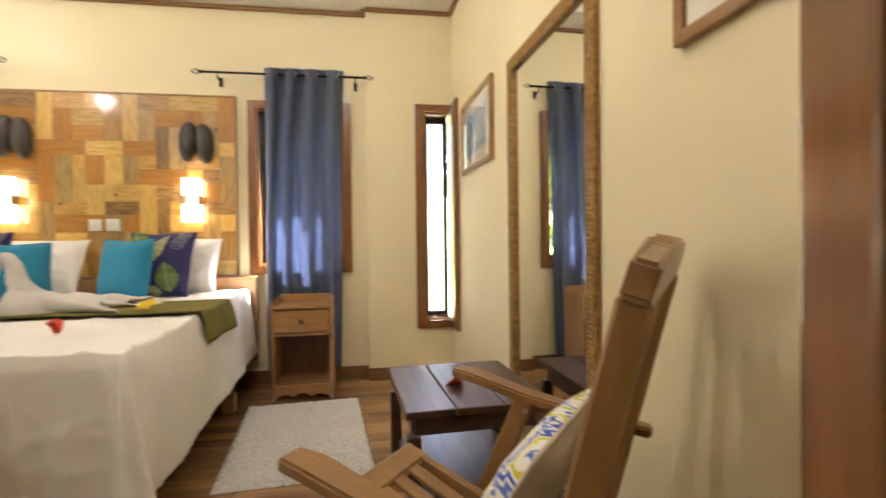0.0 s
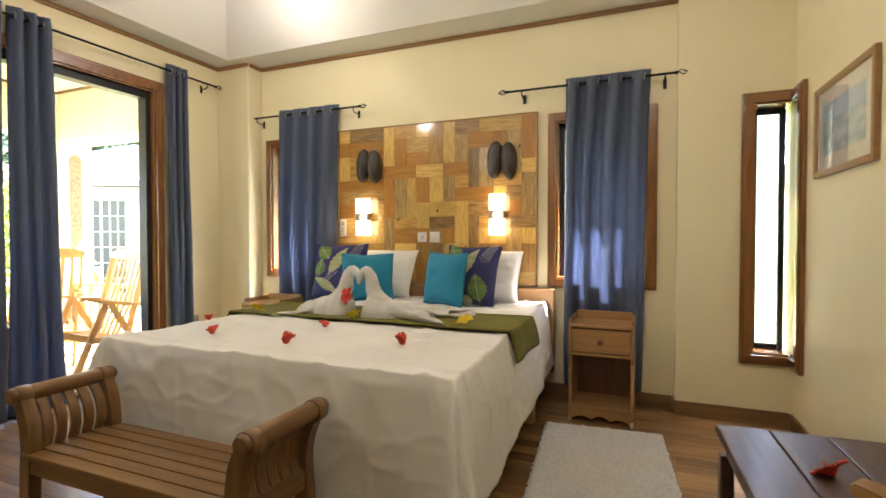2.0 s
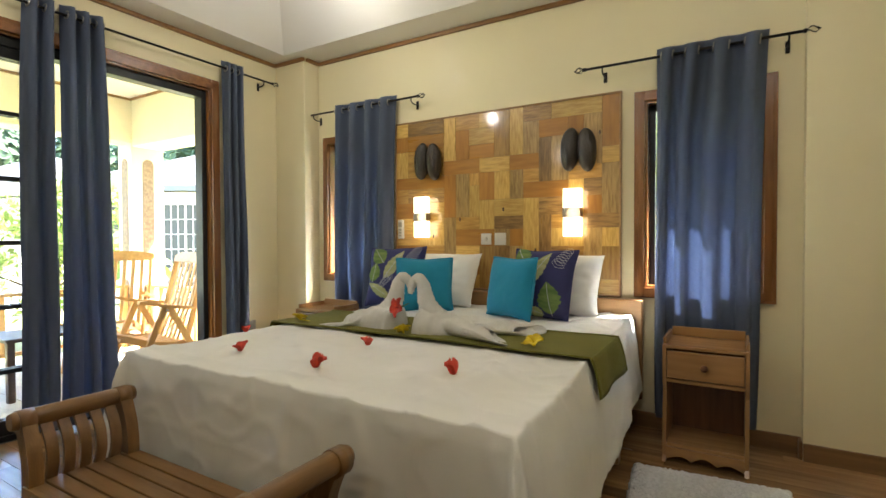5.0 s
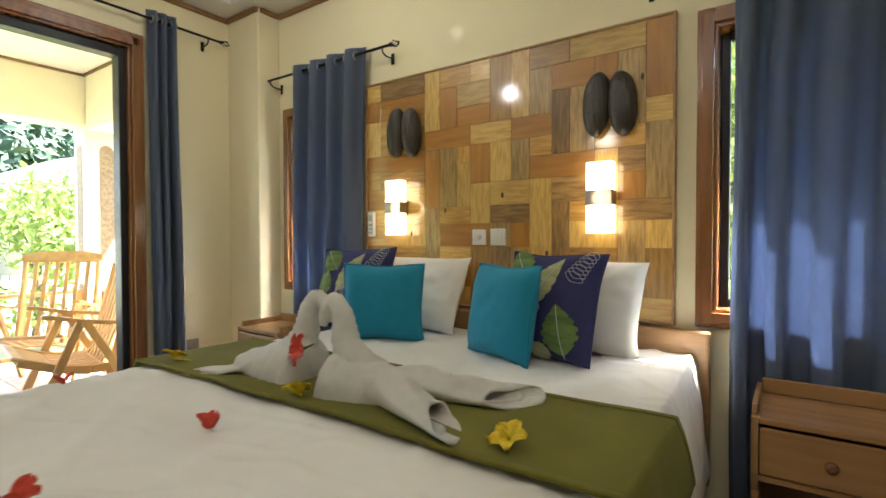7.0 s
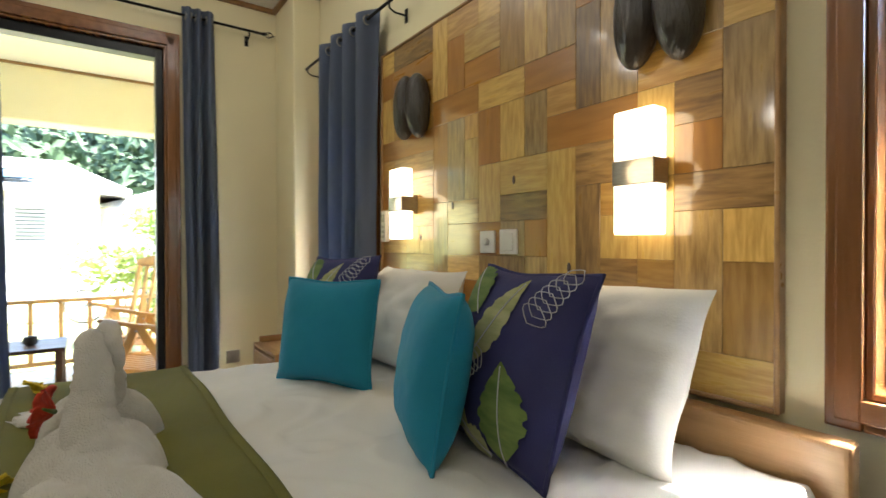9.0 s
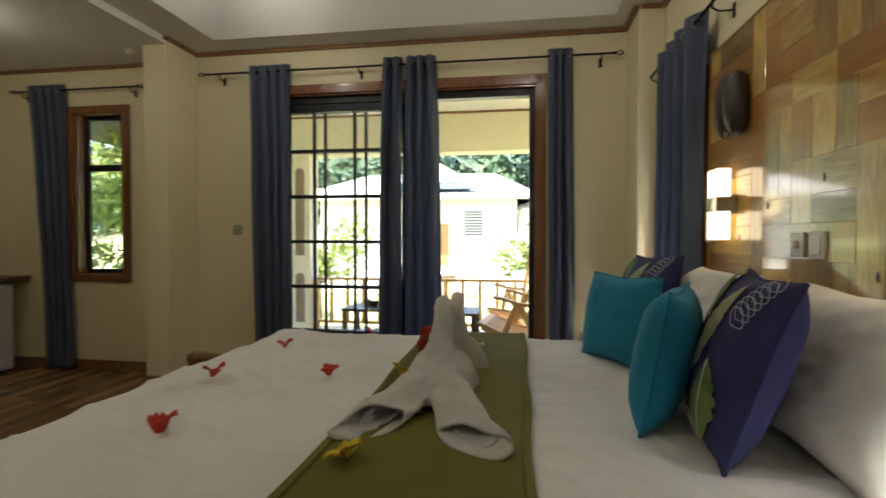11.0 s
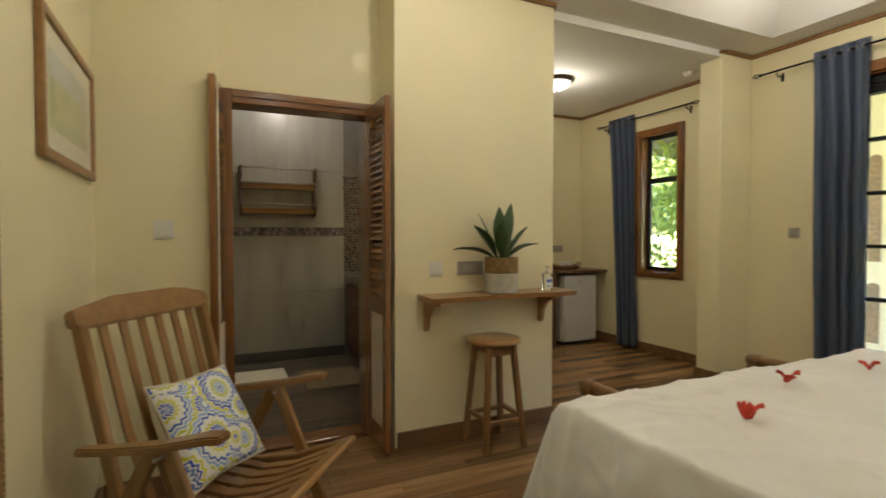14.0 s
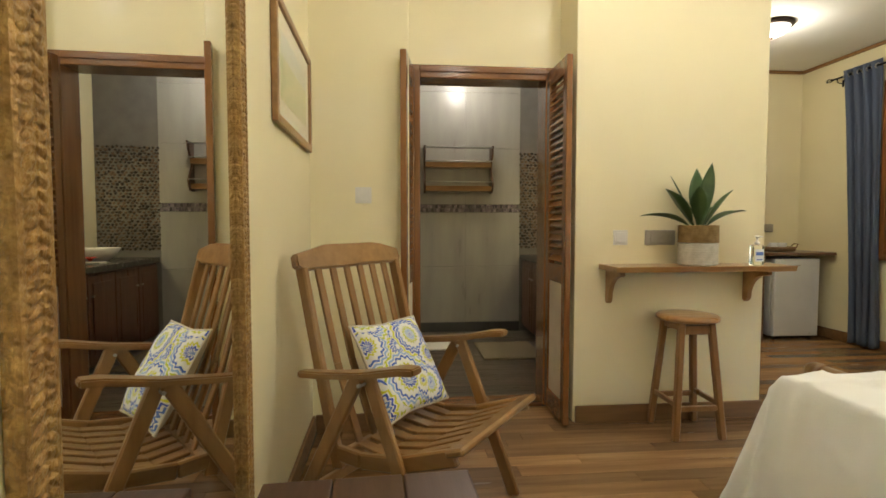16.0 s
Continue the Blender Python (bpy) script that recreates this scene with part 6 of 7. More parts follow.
part("body", box(0.01, 0.56, 0.02, 1.70, 0.06, 0.80, 0.004), VANW, van)
part("worktop", box(0.005, 0.60, 0.02, 1.74, 0.80, 0.85, 0.006, 2), STONE, van, "dark stone worktop")
for k in range(4):
    y0 = 0.04 + k * 0.415
    d = part("door", box(0.5605, 0.58, y0, y0 + 0.405, 0.09, 0.78, 0.005, 2), VANW, van)
    part("door_panel", box(0.581, 0.587, y0 + 0.06, y0 + 0.345, 0.15, 0.72, 0.004), VANW, d)
    bm = bmesh.new()
    tube(bm, [(0.582, y0 + (0.36 if k % 2 == 0 else 0.045), 0.62), (0.60, y0 + (0.36 if k % 2 == 0 else 0.045), 0.62)], [0.006, 0.011], 10)
    part("knob", bm, STEEL, d)
for yb in (-1.50, -0.80):
    ba = thing("wash_basin", "white round vessel basin on the vanity", "basin", pose(-1.15, yb, 0.851), "vessel basins")
    bm = bmesh.new()
    lathe(bm, [(0.09, 0.0), (0.16, 0.05), (0.19, 0.12), (0.18, 0.12), (0.14, 0.055), (0.001, 0.03)], 32)
    part("bowl", bm, CUP, ba)
bmr = thing("bathroom_mirror", "bathroom mirror in a pale wooden frame under a lamp", "mirror", pose(-1.45, -1.15, 1.05))
part("glass", box(0.004, 0.010, -0.55, 0.55, 0.05, 0.75), MIRR, bmr)
for q in ((-0.60, -0.55, 0.0, 0.80), (0.55, 0.60, 0.0, 0.80), (-0.549, 0.549, 0.0, 0.05), (-0.549, 0.549, 0.75, 0.80)):
    part("frame_side", box(0.001, 0.03, q[0], q[1], q[2], q[3], 0.004), EDGEW, bmr)
part("lamp_cover", box(0.001, 0.14, -0.5, 0.5, 0.86, 0.95, 0.006), EDGEW, bmr, "pale wooden lamp pelmet")
STRIP = glowing("strip_lamp", (1.0, 0.86, 0.45), 0.5)
part("lamp_tube", box(0.03, 0.09, -0.45, 0.45, 0.835, 0.857, 0.006), STRIP, bmr, "lit strip lamp")
lamp("mirror_strip_light", "AREA", 0.16, (1.0, 0.86, 0.5), pose(-1.39, -1.15, 1.875), 0.05, 0.8)
va = thing("flower_vase", "slim vase with an orange bird of paradise flower", "vase", pose(-1.33, -1.15, 0.851))
bm = bmesh.new()
lathe(bm, [(0.03, 0.0), (0.04, 0.03), (0.035, 0.12), (0.018, 0.18), (0.022, 0.20)], 18)
part("vase_body", bm, STONE, va)
ORANGE = material("orange_petal", (0.75, 0.26, 0.01), 0.5, second=(0.65, 0.16, 0.01), scale=30)
for k in range(5):
    bm = bmesh.new()
    a_ = -0.9 + k * 0.42
    tube(bm, [(0, 0, 0.19), (0.01, 0.0, 0.34), (0.02, 0.07 * math.sin(a_), 0.36 + 0.10 * math.cos(a_)), (0.03, 0.14 * math.sin(a_), 0.36 + 0.16 * math.cos(a_))], [0.004, 0.006, 0.014, 0.002], 6)
    part("flower_blade", bm, ORANGE, va)
di = thing("soap_dish", "white soap dish with a red flower on the vanity", "dish", pose(-1.02, -1.16, 0.851))
part("tray", box(-0.10, 0.10, -0.06, 0.06, 0.0, 0.018, 0.006, 2), CUP, di)
bm = bmesh.new()
for k in range(4):
    petal_blade(bm, k * 1.6, 0.05, 0.02, 0.03, 0.0, 0.005, k)
bm.transform(Matrix.Translation((0, 0, 0.019)))
part("bloom", bm, REDP, di)
gl = thing("tooth_mug", "small white mug on the vanity", "mug", pose(-1.12, -0.50, 0.851))
bm = bmesh.new()
lathe(bm, [(0.035, 0.0), (0.04, 0.01), (0.04, 0.09), (0.036, 0.09), (0.034, 0.012), (0.001, 0.010)], 20)
part("bowl", bm, CUP, gl)
rk = thing("towel_rack", "wooden towel rack with two shelves and steel rails", "towel rack", pose(-0.16, -2.105, 1.515))
RKW = wood("rack_wood", (0.30, 0.17, 0.06), (0.20, 0.10, 0.035), 0.35, "x")
RKD = wood("rack_side_wood", (0.10, 0.045, 0.025), (0.06, 0.028, 0.016), 0.35, "z")
for s in (-1, 1):
    bm = bmesh.new()
    n = 16
    out = [(0.0, 0.0)] + [(0.10 + 0.05 * math.sin(i / n * math.pi * 2.6), i / n * 0.47) for i in range(n + 1)] + [(0.17, 0.49), (0.0, 0.49)]
    prism(bm, out, -0.009, 0.009)
    bm.transform(Matrix.Translation((s * 0.36, 0, 0)) @ Matrix.Rotation(radians(90), 4, "Z"))
    part("side", bm, RKD, rk)
for z in (0.02, 0.27):
    part("shelf", box(-0.35, 0.35, 0.005, 0.12, z, z + 0.055, 0.003), RKW, rk)
for z, y in ((0.115, 0.14), (0.29 + 0.045, 0.13), (0.475, 0.15)):
    bm = bmesh.new()
    tube(bm, [(-0.36, y, z), (0.36, y, z)], 0.007, 10)
    part("rail", bm, EYELET, rk)
MATT = material("beige_bath_mat", (0.30, 0.25, 0.17), 0.95, second=(0.22, 0.18, 0.12), scale=60, bump=1.0, bump_scale=180)
single("bath_mat", box(-0.80, -0.26, -1.55, -0.95, 0.0, 0.018, 0.006, 2), MATT, "beige woven bath mat on the floor", "bath mat")
single("bath_towel", box(-0.16, 0.30, -1.75, -1.30, 0.0, 0.016, 0.006, 2), SHEET, "white towel laid as a bath mat", "bath mat")
BFL = wood("bath_floor_tile", (0.14, 0.11, 0.08), (0.07, 0.05, 0.04), 0.3, "x", 1.0, per_object=0.3)
bf = thing("floor_bath", "dark wood-look tiles on the bathroom floor", "floor", kind="structure")
for i in range(16):
    y0_ = -2.12 + i * 0.1315
    part("tile", box(-1.45, XE, y0_ + 0.001, y0_ + 0.1295, -0.013, -0.001, 0.001), BFL, bf)
bl_ = thing("bathroom_light", "round lit ceiling light in the bathroom", "ceiling light", pose(-0.2, -1.6, 2.87))
bm = bmesh.new()
lathe(bm, [(0.10, 0.0), (0.10, -0.03), (0.09, -0.035), (0.002, -0.04)], 24)
part("diffuser", bm, OPAL, bl_)
lamp("bathroom_lamp", "POINT", 0.55, (1.0, 0.93, 0.84), Matrix.Translation((-0.2, -1.6, 2.70)), 0.08)

# ---- terrace ----
STUC = material("terrace_stucco", (0.84, 0.78, 0.64), 0.8, second=(0.80, 0.74, 0.60), scale=2, bump=0.15, bump_scale=90)
INLAY = material("granite_inlay", (0.34, 0.24, 0.15), 0.6, second=(0.22, 0.15, 0.10), scale=30)
TTILE = material("terrace_tile", (0.66, 0.58, 0.47), 0.5, second=(0.58, 0.50, 0.40), scale=6, per_object=0.12)
PINE = wood("terrace_pine", (0.62, 0.36, 0.13), (0.48, 0.26, 0.09), 0.4, "y")
PINEZ = wood("terrace_pine_upright", (0.62, 0.36, 0.13), (0.48, 0.26, 0.09), 0.4, "z")
tf = thing("terrace_floor", "pale tiled terrace floor outside the sliding door", "floor", kind="structure")
part("slab", box(-6.75, -4.15, -1.2, 4.45, -0.45, -0.032), STUC, tf)
tm = mesh_of("tile", box(-0.196, 0.196, -0.196, 0.196, -0.031, -0.02, 0.002), TTILE)
for i in range(6):
    for j in range(14):
        o = new("tile", tm)
        o.parent, o.location = tf, (-6.50 + i * 0.40 + 0.0, -1.0 + j * 0.40, 0)
structure("terrace_ceiling", box(-6.62, -4.15, -1.2, 4.3, 2.91, 2.99), CEIL, "white ceiling over the terrace", "ceiling")
structure("terrace_beam_west", box(-6.60, -6.30, -1.2, 4.32, 2.39, 2.909, 0.01), STUC, "cream beam along the terrace edge", "beam")
structure("terrace_beam_north", box(-6.299, -4.15, 3.925, 4.30, 2.35, 2.909, 0.01), STUC, "cream beam along the terrace end", "beam")
structure("terrace_cornice", box(-6.299, -6.272, -1.2, 3.90, 2.885, 2.909, 0.005), TRIM, "thin brown wooden cornice under the terrace ceiling", "cornice")
structure("terrace_cornice", box(-6.299, -4.15, 3.899, 3.924, 2.885, 2.909, 0.005), TRIM, "thin brown wooden cornice under the terrace ceiling", "cornice")
for y0_, y1_ in ((3.92, 4.30), (0.12, 0.40)):
    co = thing("column", "cream terrace column with arched stone inlays", "column", pose(-6.45, (y0_ + y1_) / 2, 0), "terrace columns")
    hw_ = (y1_ - y0_) / 2
    part("shaft", box(-0.15, 0.15, -hw_, hw_, -0.03, 2.389, 0.01, 2), STUC, co)
    for lo, hi in ((0.10, 0.78), (1.02, 2.22)):
        for side in (0, 1):
            bm = bmesh.new()
            w_ = 0.065
            arc = [(-w_, lo), (w_, lo)] + [(w_ * math.cos(a), hi - w_ + w_ * math.sin(a)) for a in [i * math.pi / 8 for i in range(9)]]
            prism(bm, arc, -0.006, 0.0)
            bm.transform((Matrix.Translation((0.15, 0, 0)) @ Matrix.Rotation(radians(90), 4, "Z")) if side == 0 else Matrix.Translation((0, -hw_, 0)))
            part("inlay", bm, INLAY, co, "arched granite inlay")


def railing(m, length, label):
    ra = thing("railing", label, "railing", m, "terrace railings")
    part("top_rail", box(0, length, -0.045, 0.045, 0.68, 0.715, 0.008, 2), PINE, ra)
    part("bottom_rail", box(0, length, -0.025, 0.025, 0.08, 0.12, 0.005), PINE, ra)
    n = max(2, int(length / 0.225))
    mb = mesh_of("baluster", box(-0.022, 0.022, -0.022, 0.022, 0.12, 0.68, 0.004), PINEZ)
    for i in range(n + 1):
        o = new("baluster", mb)
        o.parent, o.location = ra, (0.03 + i * (length - 0.06) / n, 0, 0)
    for x in (0.04, length - 0.04):
        part("post", box(x - 0.035, x + 0.035, -0.035, 0.035, -0.02, 0.68, 0.004), PINEZ, ra)


railing(pose(-6.42, 0.41, 0, 0, 0, 90), 3.5, "pale wooden terrace railing with square balusters")
railing(pose(-6.42, -1.19, 0, 0, 0, 90), 1.3, "pale wooden terrace railing with square balusters")
railing(pose(-6.29, 4.10, 0), 2.1, "pale wooden terrace railing at the terrace end")
c1 = recliner(pose(-5.36, 3.12, -0.02, 0, 0, -131), "pale slatted wooden armchair on the terrace", PINE, PINEZ, "terrace armchairs")
copy_thing(c1, pose(-4.80, 2.92, -0.02, 0, 0, 172))
tt = thing("terrace_table", "low dark wooden table on the terrace", "table", pose(-5.22, 2.56, -0.02))
part("top", box(-0.26, 0.26, -0.26, 0.26, 0.47, 0.50, 0.006, 2), DARK, tt)
for x in (-0.22, 0.22):
    for y in (-0.22, 0.22):
        part("leg", box(x - 0.025, x + 0.025, y - 0.025, y + 0.025, 0, 0.47, 0.004), DARK, tt)
tt2 = copy_thing(tt, pose(-5.35, 1.55, -0.02))
for px_, py_ in ((-5.20, 2.60), (-5.30, 1.62), (-5.42, 1.50)):
    sb = bmesh.new()
    lathe(sb, [(0.03, 0.0), (0.05, 0.02), (0.045, 0.06), (0.05, 0.065), (0.04, 0.06), (0.001, 0.02)], 20)
    single("ashtray_bowl", sb, NUT, "small dark bowl on the terrace table", "bowl", pose(px_, py_, 0.481), "bowls on the terrace")

# roof over the house
ROOF = material("roof_sheet", (0.22, 0.22, 0.23), 0.5, second=(0.17, 0.17, 0.18), scale=5)
bm = bmesh.new()
e0, e1, f0, f1, ze, zr, run_ = -7.2, 1.45, -2.9, 5.0, 2.72, 5.15, 3.4
A = [bm.verts.new(p) for p in ((e0, f0, ze), (e1, f0, ze), (e1, f1, ze), (e0, f1, ze))]
ym = (f0 + f1) / 2
R = [bm.verts.new((e0 + run_, ym, zr)), bm.verts.new((e1 - run_, ym, zr))]
for q in ((A[0], A[1], R[1], R[0]), (A[1], A[2], R[1]), (A[2], A[3], R[0], R[1]), (A[3], A[0], R[0])):
    bm.faces.new(q)
rf = structure("roof", bm, ROOF, "grey hipped roof over the bungalow", "roof")
rf.modifiers.new("thick", "SOLIDIFY").thickness = 0.06

# ---- garden and surroundings ----
GRASS = material("lawn", (0.19, 0.22, 0.07), 0.95, second=(0.34, 0.31, 0.16), scale=1.2, detail=8, bump=0.6, bump_scale=40)
bm = bmesh.new()


def land(u, v):
    x, y = (u - 0.5) * 400, (v - 0.5) * 400
    d = max(0.0, -x - 26)
    d2 = max(0.0, y - 18)
    z = -0.32 + 10 * (1 - math.exp(-d / 22)) + 8 * (1 - math.exp(-d2 / 22))
    return (x, y, z)


sheet(bm, 120, 120, land)
structure("ground", bm, GRASS, "green lawn rising to a wooded hill", "ground")

LEAFM = cloth_material("garden_leaves", (0.15, 0.22, 0.045), (0.26, 0.30, 0.08), 0.35)
LEAFD = material("hill_leaves", (0.018, 0.044, 0.022), 0.7, second=(0.034, 0.068, 0.026), scale=0.25, detail=3)
BARK = material("bark", (0.12, 0.085, 0.06), 0.9, scale=12, stretch=(1, 1, 0.2), bump=0.8)


def leaf_cloud(name, blobs, count, size, seed):
    """Many bent leaves scattered through several rounded clumps."""
    r = np.random.RandomState(seed)
    vs, fs = [], []
    wts = np.array([b[3] * b[3] * b[4] for b in blobs])
    pick = r.choice(len(blobs), count, p=wts / wts.sum())
    for i in range(count):
        bx, by, bz, br, bh = blobs[pick[i]]
        d = r.normal(size=3)
        d /= np.linalg.norm(d)
        q = r.uniform(0.55, 1.08) * (1 + 0.18 * math.sin(d[0] * 5 + seed) * math.cos(d[2] * 4))
        c = np.array((bx, by, bz)) + d * q * np.array((br, br, bh))
        a = r.normal(size=3)
        a /= np.linalg.norm(a)
        b = np.cross(a, d + 0.01)
        b /= np.linalg.norm(b)
        s = size * r.uniform(0.6, 1.3)
        n0 = len(vs)
        vs += [tuple(c - a * s), tuple(c + b * s * 0.42 + d * s * 0.12), tuple(c + a * s), tuple(c - b * s * 0.42 + d * s * 0.12)]
        fs += [(n0, n0 + 1, n0 + 2), (n0, n0 + 2, n0 + 3)]
    me = bpy.data.meshes.new(name)
    me.from_pydata(vs, [], fs)
    return me


def tree(m, height, spread, count, size, seed, label, mat=None, trunk=0.12, low=0.35, category="tree", group=""):
    t = thing("tree" if category == "tree" else "shrub", label, category, m, group)
    r = random.Random(seed)
    bm = bmesh.new()
    top = height * 0.75
    tube(bm, [(0, 0, -0.1), (0.05 * spread, 0.03, top * 0.4), (0.0, 0.08 * spread, top)], [trunk, trunk * 0.75, trunk * 0.3], 9)
    blobs = []
    for k in range(9):
        a, rr = r.uniform(0, 6.28), spread * r.uniform(0.2, 0.75)
        z = height * r.uniform(low, 0.9)
        c = (rr * math.cos(a), rr * math.sin(a), z, spread * r.uniform(0.28, 0.5), height * r.uniform(0.10, 0.2))
        blobs.append(c)
        tube(bm, [(0, 0, z * 0.55), (c[0] * 0.5, c[1] * 0.5, z * 0.8), (c[0], c[1], z)], [trunk * 0.45, trunk * 0.3, trunk * 0.1], 6)
    part("trunk", bm, BARK, t)
    me = leaf_cloud("crown", blobs, count, size, seed)
    me.materials.append(mat or LEAFM)
    o = new("crown", me)
    o.parent = t
    return t


tree(pose(-7.6, -2.6, -0.32), 3.4, 1.9, 5200, 0.075, 1, "leafy green garden tree outside the kitchenette", low=0.2)
tree(pose(-9.0, -0.6, -0.32), 2.2, 1.2, 2600, 0.06, 2, "bushy green shrub beyond the terrace", category="shrub", low=0.1, trunk=0.05)
tree(pose(-9.5, 4.35, -0.32), 2.7, 1.5, 3600, 0.07, 3, "round flowering shrub beyond the terrace railing", category="shrub", low=0.15, trunk=0.06)
tree(pose(-12.2, 3.9, -0.25), 1.0, 0.7, 1200, 0.05, 4, "low garden shrub by the white fence", category="shrub", low=0.1, trunk=0.04)
tree(pose(-0.6, 6.6, -0.32), 3.2, 1.5, 4200, 0.09, 5, "green garden tree behind the bedroom window", low=0.15)
tree(pose(-3.6, 6.8, -0.32), 3.2, 1.5, 3600, 0.09, 6, "green garden tree behind the bedroom window", low=0.15)
tree(pose(3.6, 8.5, -0.32), 4.0, 2.2, 4200, 0.10, 7, "green garden tree beyond the corner window", low=0.2)
structure("garden_wall", box(0.6, 9.0, 7.6, 7.75, -0.4, 1.30, 0.02), STUC, "low cream rendered garden wall in the sun", "wall")
# broad banana plants by the north window
BAN = material("banana_leaf", (0.12, 0.22, 0.03), 0.4, second=(0.20, 0.30, 0.05), scale=6, bump=0.2)
for k, (bx_, by_) in enumerate(((-0.45, 5.5), (0.15, 5.8), (-3.2, 5.6), (-8.3, 4.9))):
    bp_ = thing("banana_plant", "banana plant with broad pale green leaves", "plant", pose(bx_, by_, -0.32, 0, 0, k * 70), "banana plants")
    bm = bmesh.new()
    tube(bm, [(0, 0, 0), (0.03, 0, 0.7), (0, 0.02, 1.2)], [0.09, 0.07, 0.04], 10)
    part("stem", bm, BAN, bp_)
    for j in range(8):
        a = j * 2.4
        bm = bmesh.new()

        def ban_at(u, v):
            L = 0.95 + 0.15 * math.sin(j)
            r_ = u * L
            half = 0.17 * math.sin(math.pi * (0.06 + 0.93 * u)) ** 0.6
            s_ = (v * 2 - 1) * half
            z_ = 1.1 + r_ * (1.0 - 0.08 * j) - 0.75 * r_ * r_ + 0.35 * abs(s_) + 0.01 * math.sin(u * 40)
            return (r_ * 0.75 * math.cos(a) - s_ * math.sin(a), r_ * 0.75 * math.sin(a) + s_ * math.cos(a), z_)
        sheet(bm, 14, 6, ban_at)
        part("leaf", bm, BAN, bp_)

# wooded hill
rh = random.Random(77)
hv = []
for k in range(150):
    x_, y_ = -30 - rh.random() * 45, -50 + rh.random() * 120
    g_ = -0.32 + 10 * (1 - math.exp(-max(0, -x_ - 26) / 22)) + 8 * (1 - math.exp(-max(0, y_ - 18) / 22))
    hv.append((x_, y_, g_ + 2.2, rh.uniform(2.2, 4.2), rh.uniform(1.8, 3.6)))
for k in range(30):
    x_, y_ = -20 + rh.random() * 40, 22 + rh.random() * 25
    hv.append((x_, y_, 4 + rh.random() * 4, rh.uniform(2.2, 4.0), rh.uniform(1.8, 3.4)))
me = leaf_cloud("hill_woods", hv, 120000, 0.46, 9)
me.materials.append(LEAFD)
tagged(new("hill_woods", me), "dense dark green woods on the hillside", "woods", kind="stuff")

# neighbouring houses
HW = material("house_render", (0.78, 0.76, 0.70), 0.85, second=(0.72, 0.70, 0.63), scale=1.5, bump=0.1)
PALEROOF = material("pale_house_roof", (0.46, 0.45, 0.42), 0.6, second=(0.38, 0.37, 0.35), scale=3, stretch=(1, 12, 1), bump=0.3)
HROOF = material("house_roof", (0.11, 0.105, 0.10), 0.6, second=(0.075, 0.072, 0.07), scale=3, stretch=(1, 12, 1), bump=0.3)
HDARK = material("house_glass", (0.022, 0.025, 0.026), 0.35)
LOUV = material("grey_louvre", (0.12, 0.13, 0.135), 0.5)
BLUER = material("blue_roof_edge", (0.12, 0.20, 0.32), 0.5)


def hip_roof(bm, x0_, x1_, y0_, y1_, z_, rise_, over, inset=None):
    a = [bm.verts.new(p) for p in ((x0_ - over, y0_ - over, z_), (x1_ + over, y0_ - over, z_), (x1_ + over, y1_ + over, z_), (x0_ - over, y1_ + over, z_))]
    w_, d_ = x1_ - x0_, y1_ - y0_
    h_ = inset or min(w_, d_) / 2
    if w_ > d_:
        r_ = [bm.verts.new((x0_ + h_, (y0_ + y1_) / 2, z_ + rise_)), bm.verts.new((x1_ - h_ - 0.01, (y0_ + y1_) / 2, z_ + rise_))]
        q = ((a[0], a[1], r_[1], r_[0]), (a[1], a[2], r_[1]), (a[2], a[3], r_[0], r_[1]), (a[3], a[0], r_[0]))
    else:
        r_ = [bm.verts.new(((x0_ + x1_) / 2, y0_ + h_, z_ + rise_)), bm.verts.new(((x0_ + x1_) / 2, y1_ - h_ - 0.01, z_ + rise_))]
        q = ((a[0], a[1], r_[0]), (a[1], a[2], r_[1], r_[0]), (a[2], a[3], r_[1]), (a[3], a[0], r_[0], r_[1]))
    for f in q:
        bm.faces.new(f)
    bm.faces.new(a[::-1])


ho = thing("white_house", "white rendered bungalow with a grey hipped roof", "house")
part("wall", box(-22, -16, -3.5, 3.15, -0.4, 2.62), HW, ho)
part("wing_wall", box(-23, -18, 3.15, 5.6, -0.4, 2.4), HW, ho)
bm = bmesh.new()
hip_roof(bm, -22, -16, -3.5, 3.15, 2.62, 1.13, 0.7, 0.85)
part("roof", bm, PALEROOF, ho)
bm = bmesh.new()
prism(bm, [(-1.3, 0), (1.3, 0), (0, 0.75)], -0.9, 0.0)
bm.transform(Matrix.Translation((-16.6, 0.45, 3.05)) @ Matrix.Rotation(radians(90), 4, "Z"))
part("gable", bm, HW, ho, "white gable on the roof")
part("eave_board", box(-15.32, -15.28, -4.1, 3.8, 2.5, 2.66), HW, ho)
part("eave_strip", box(-15.9, -15.5, -0.9, 1.9, 2.83, 3.0), BLUER, ho, "blue sheet strip under the gable")
wi = part("window", box(-16.02, -15.97, 1.40, 2.12, 1.28, 2.18, 0.01), HW, ho, "louvred window")
for k in range(9):
    bm = bmesh.new()
    beam(bm, (-15.95, 1.46, 1.37 + k * 0.092), (-15.95, 2.06, 1.37 + k * 0.092), 0.06, 0.02, (0.5, 0, 1), 0.002)
    part("louvre", bm, LOUV, wi)
wi2 = part("window", box(-16.8, -16.5, 3.14, 3.19, 1.3, 2.1), LOUV, ho)
part("door", box(-16.02, -15.96, 0.20, 0.95, -0.3, 1.72, 0.01), NSZ, ho, "brown wooden door")
ac = part("air_conditioner", box(-16.2, -15.75, 3.3, 3.9, 1.75, 2.2, 0.03), HW, ho, "white outdoor unit")
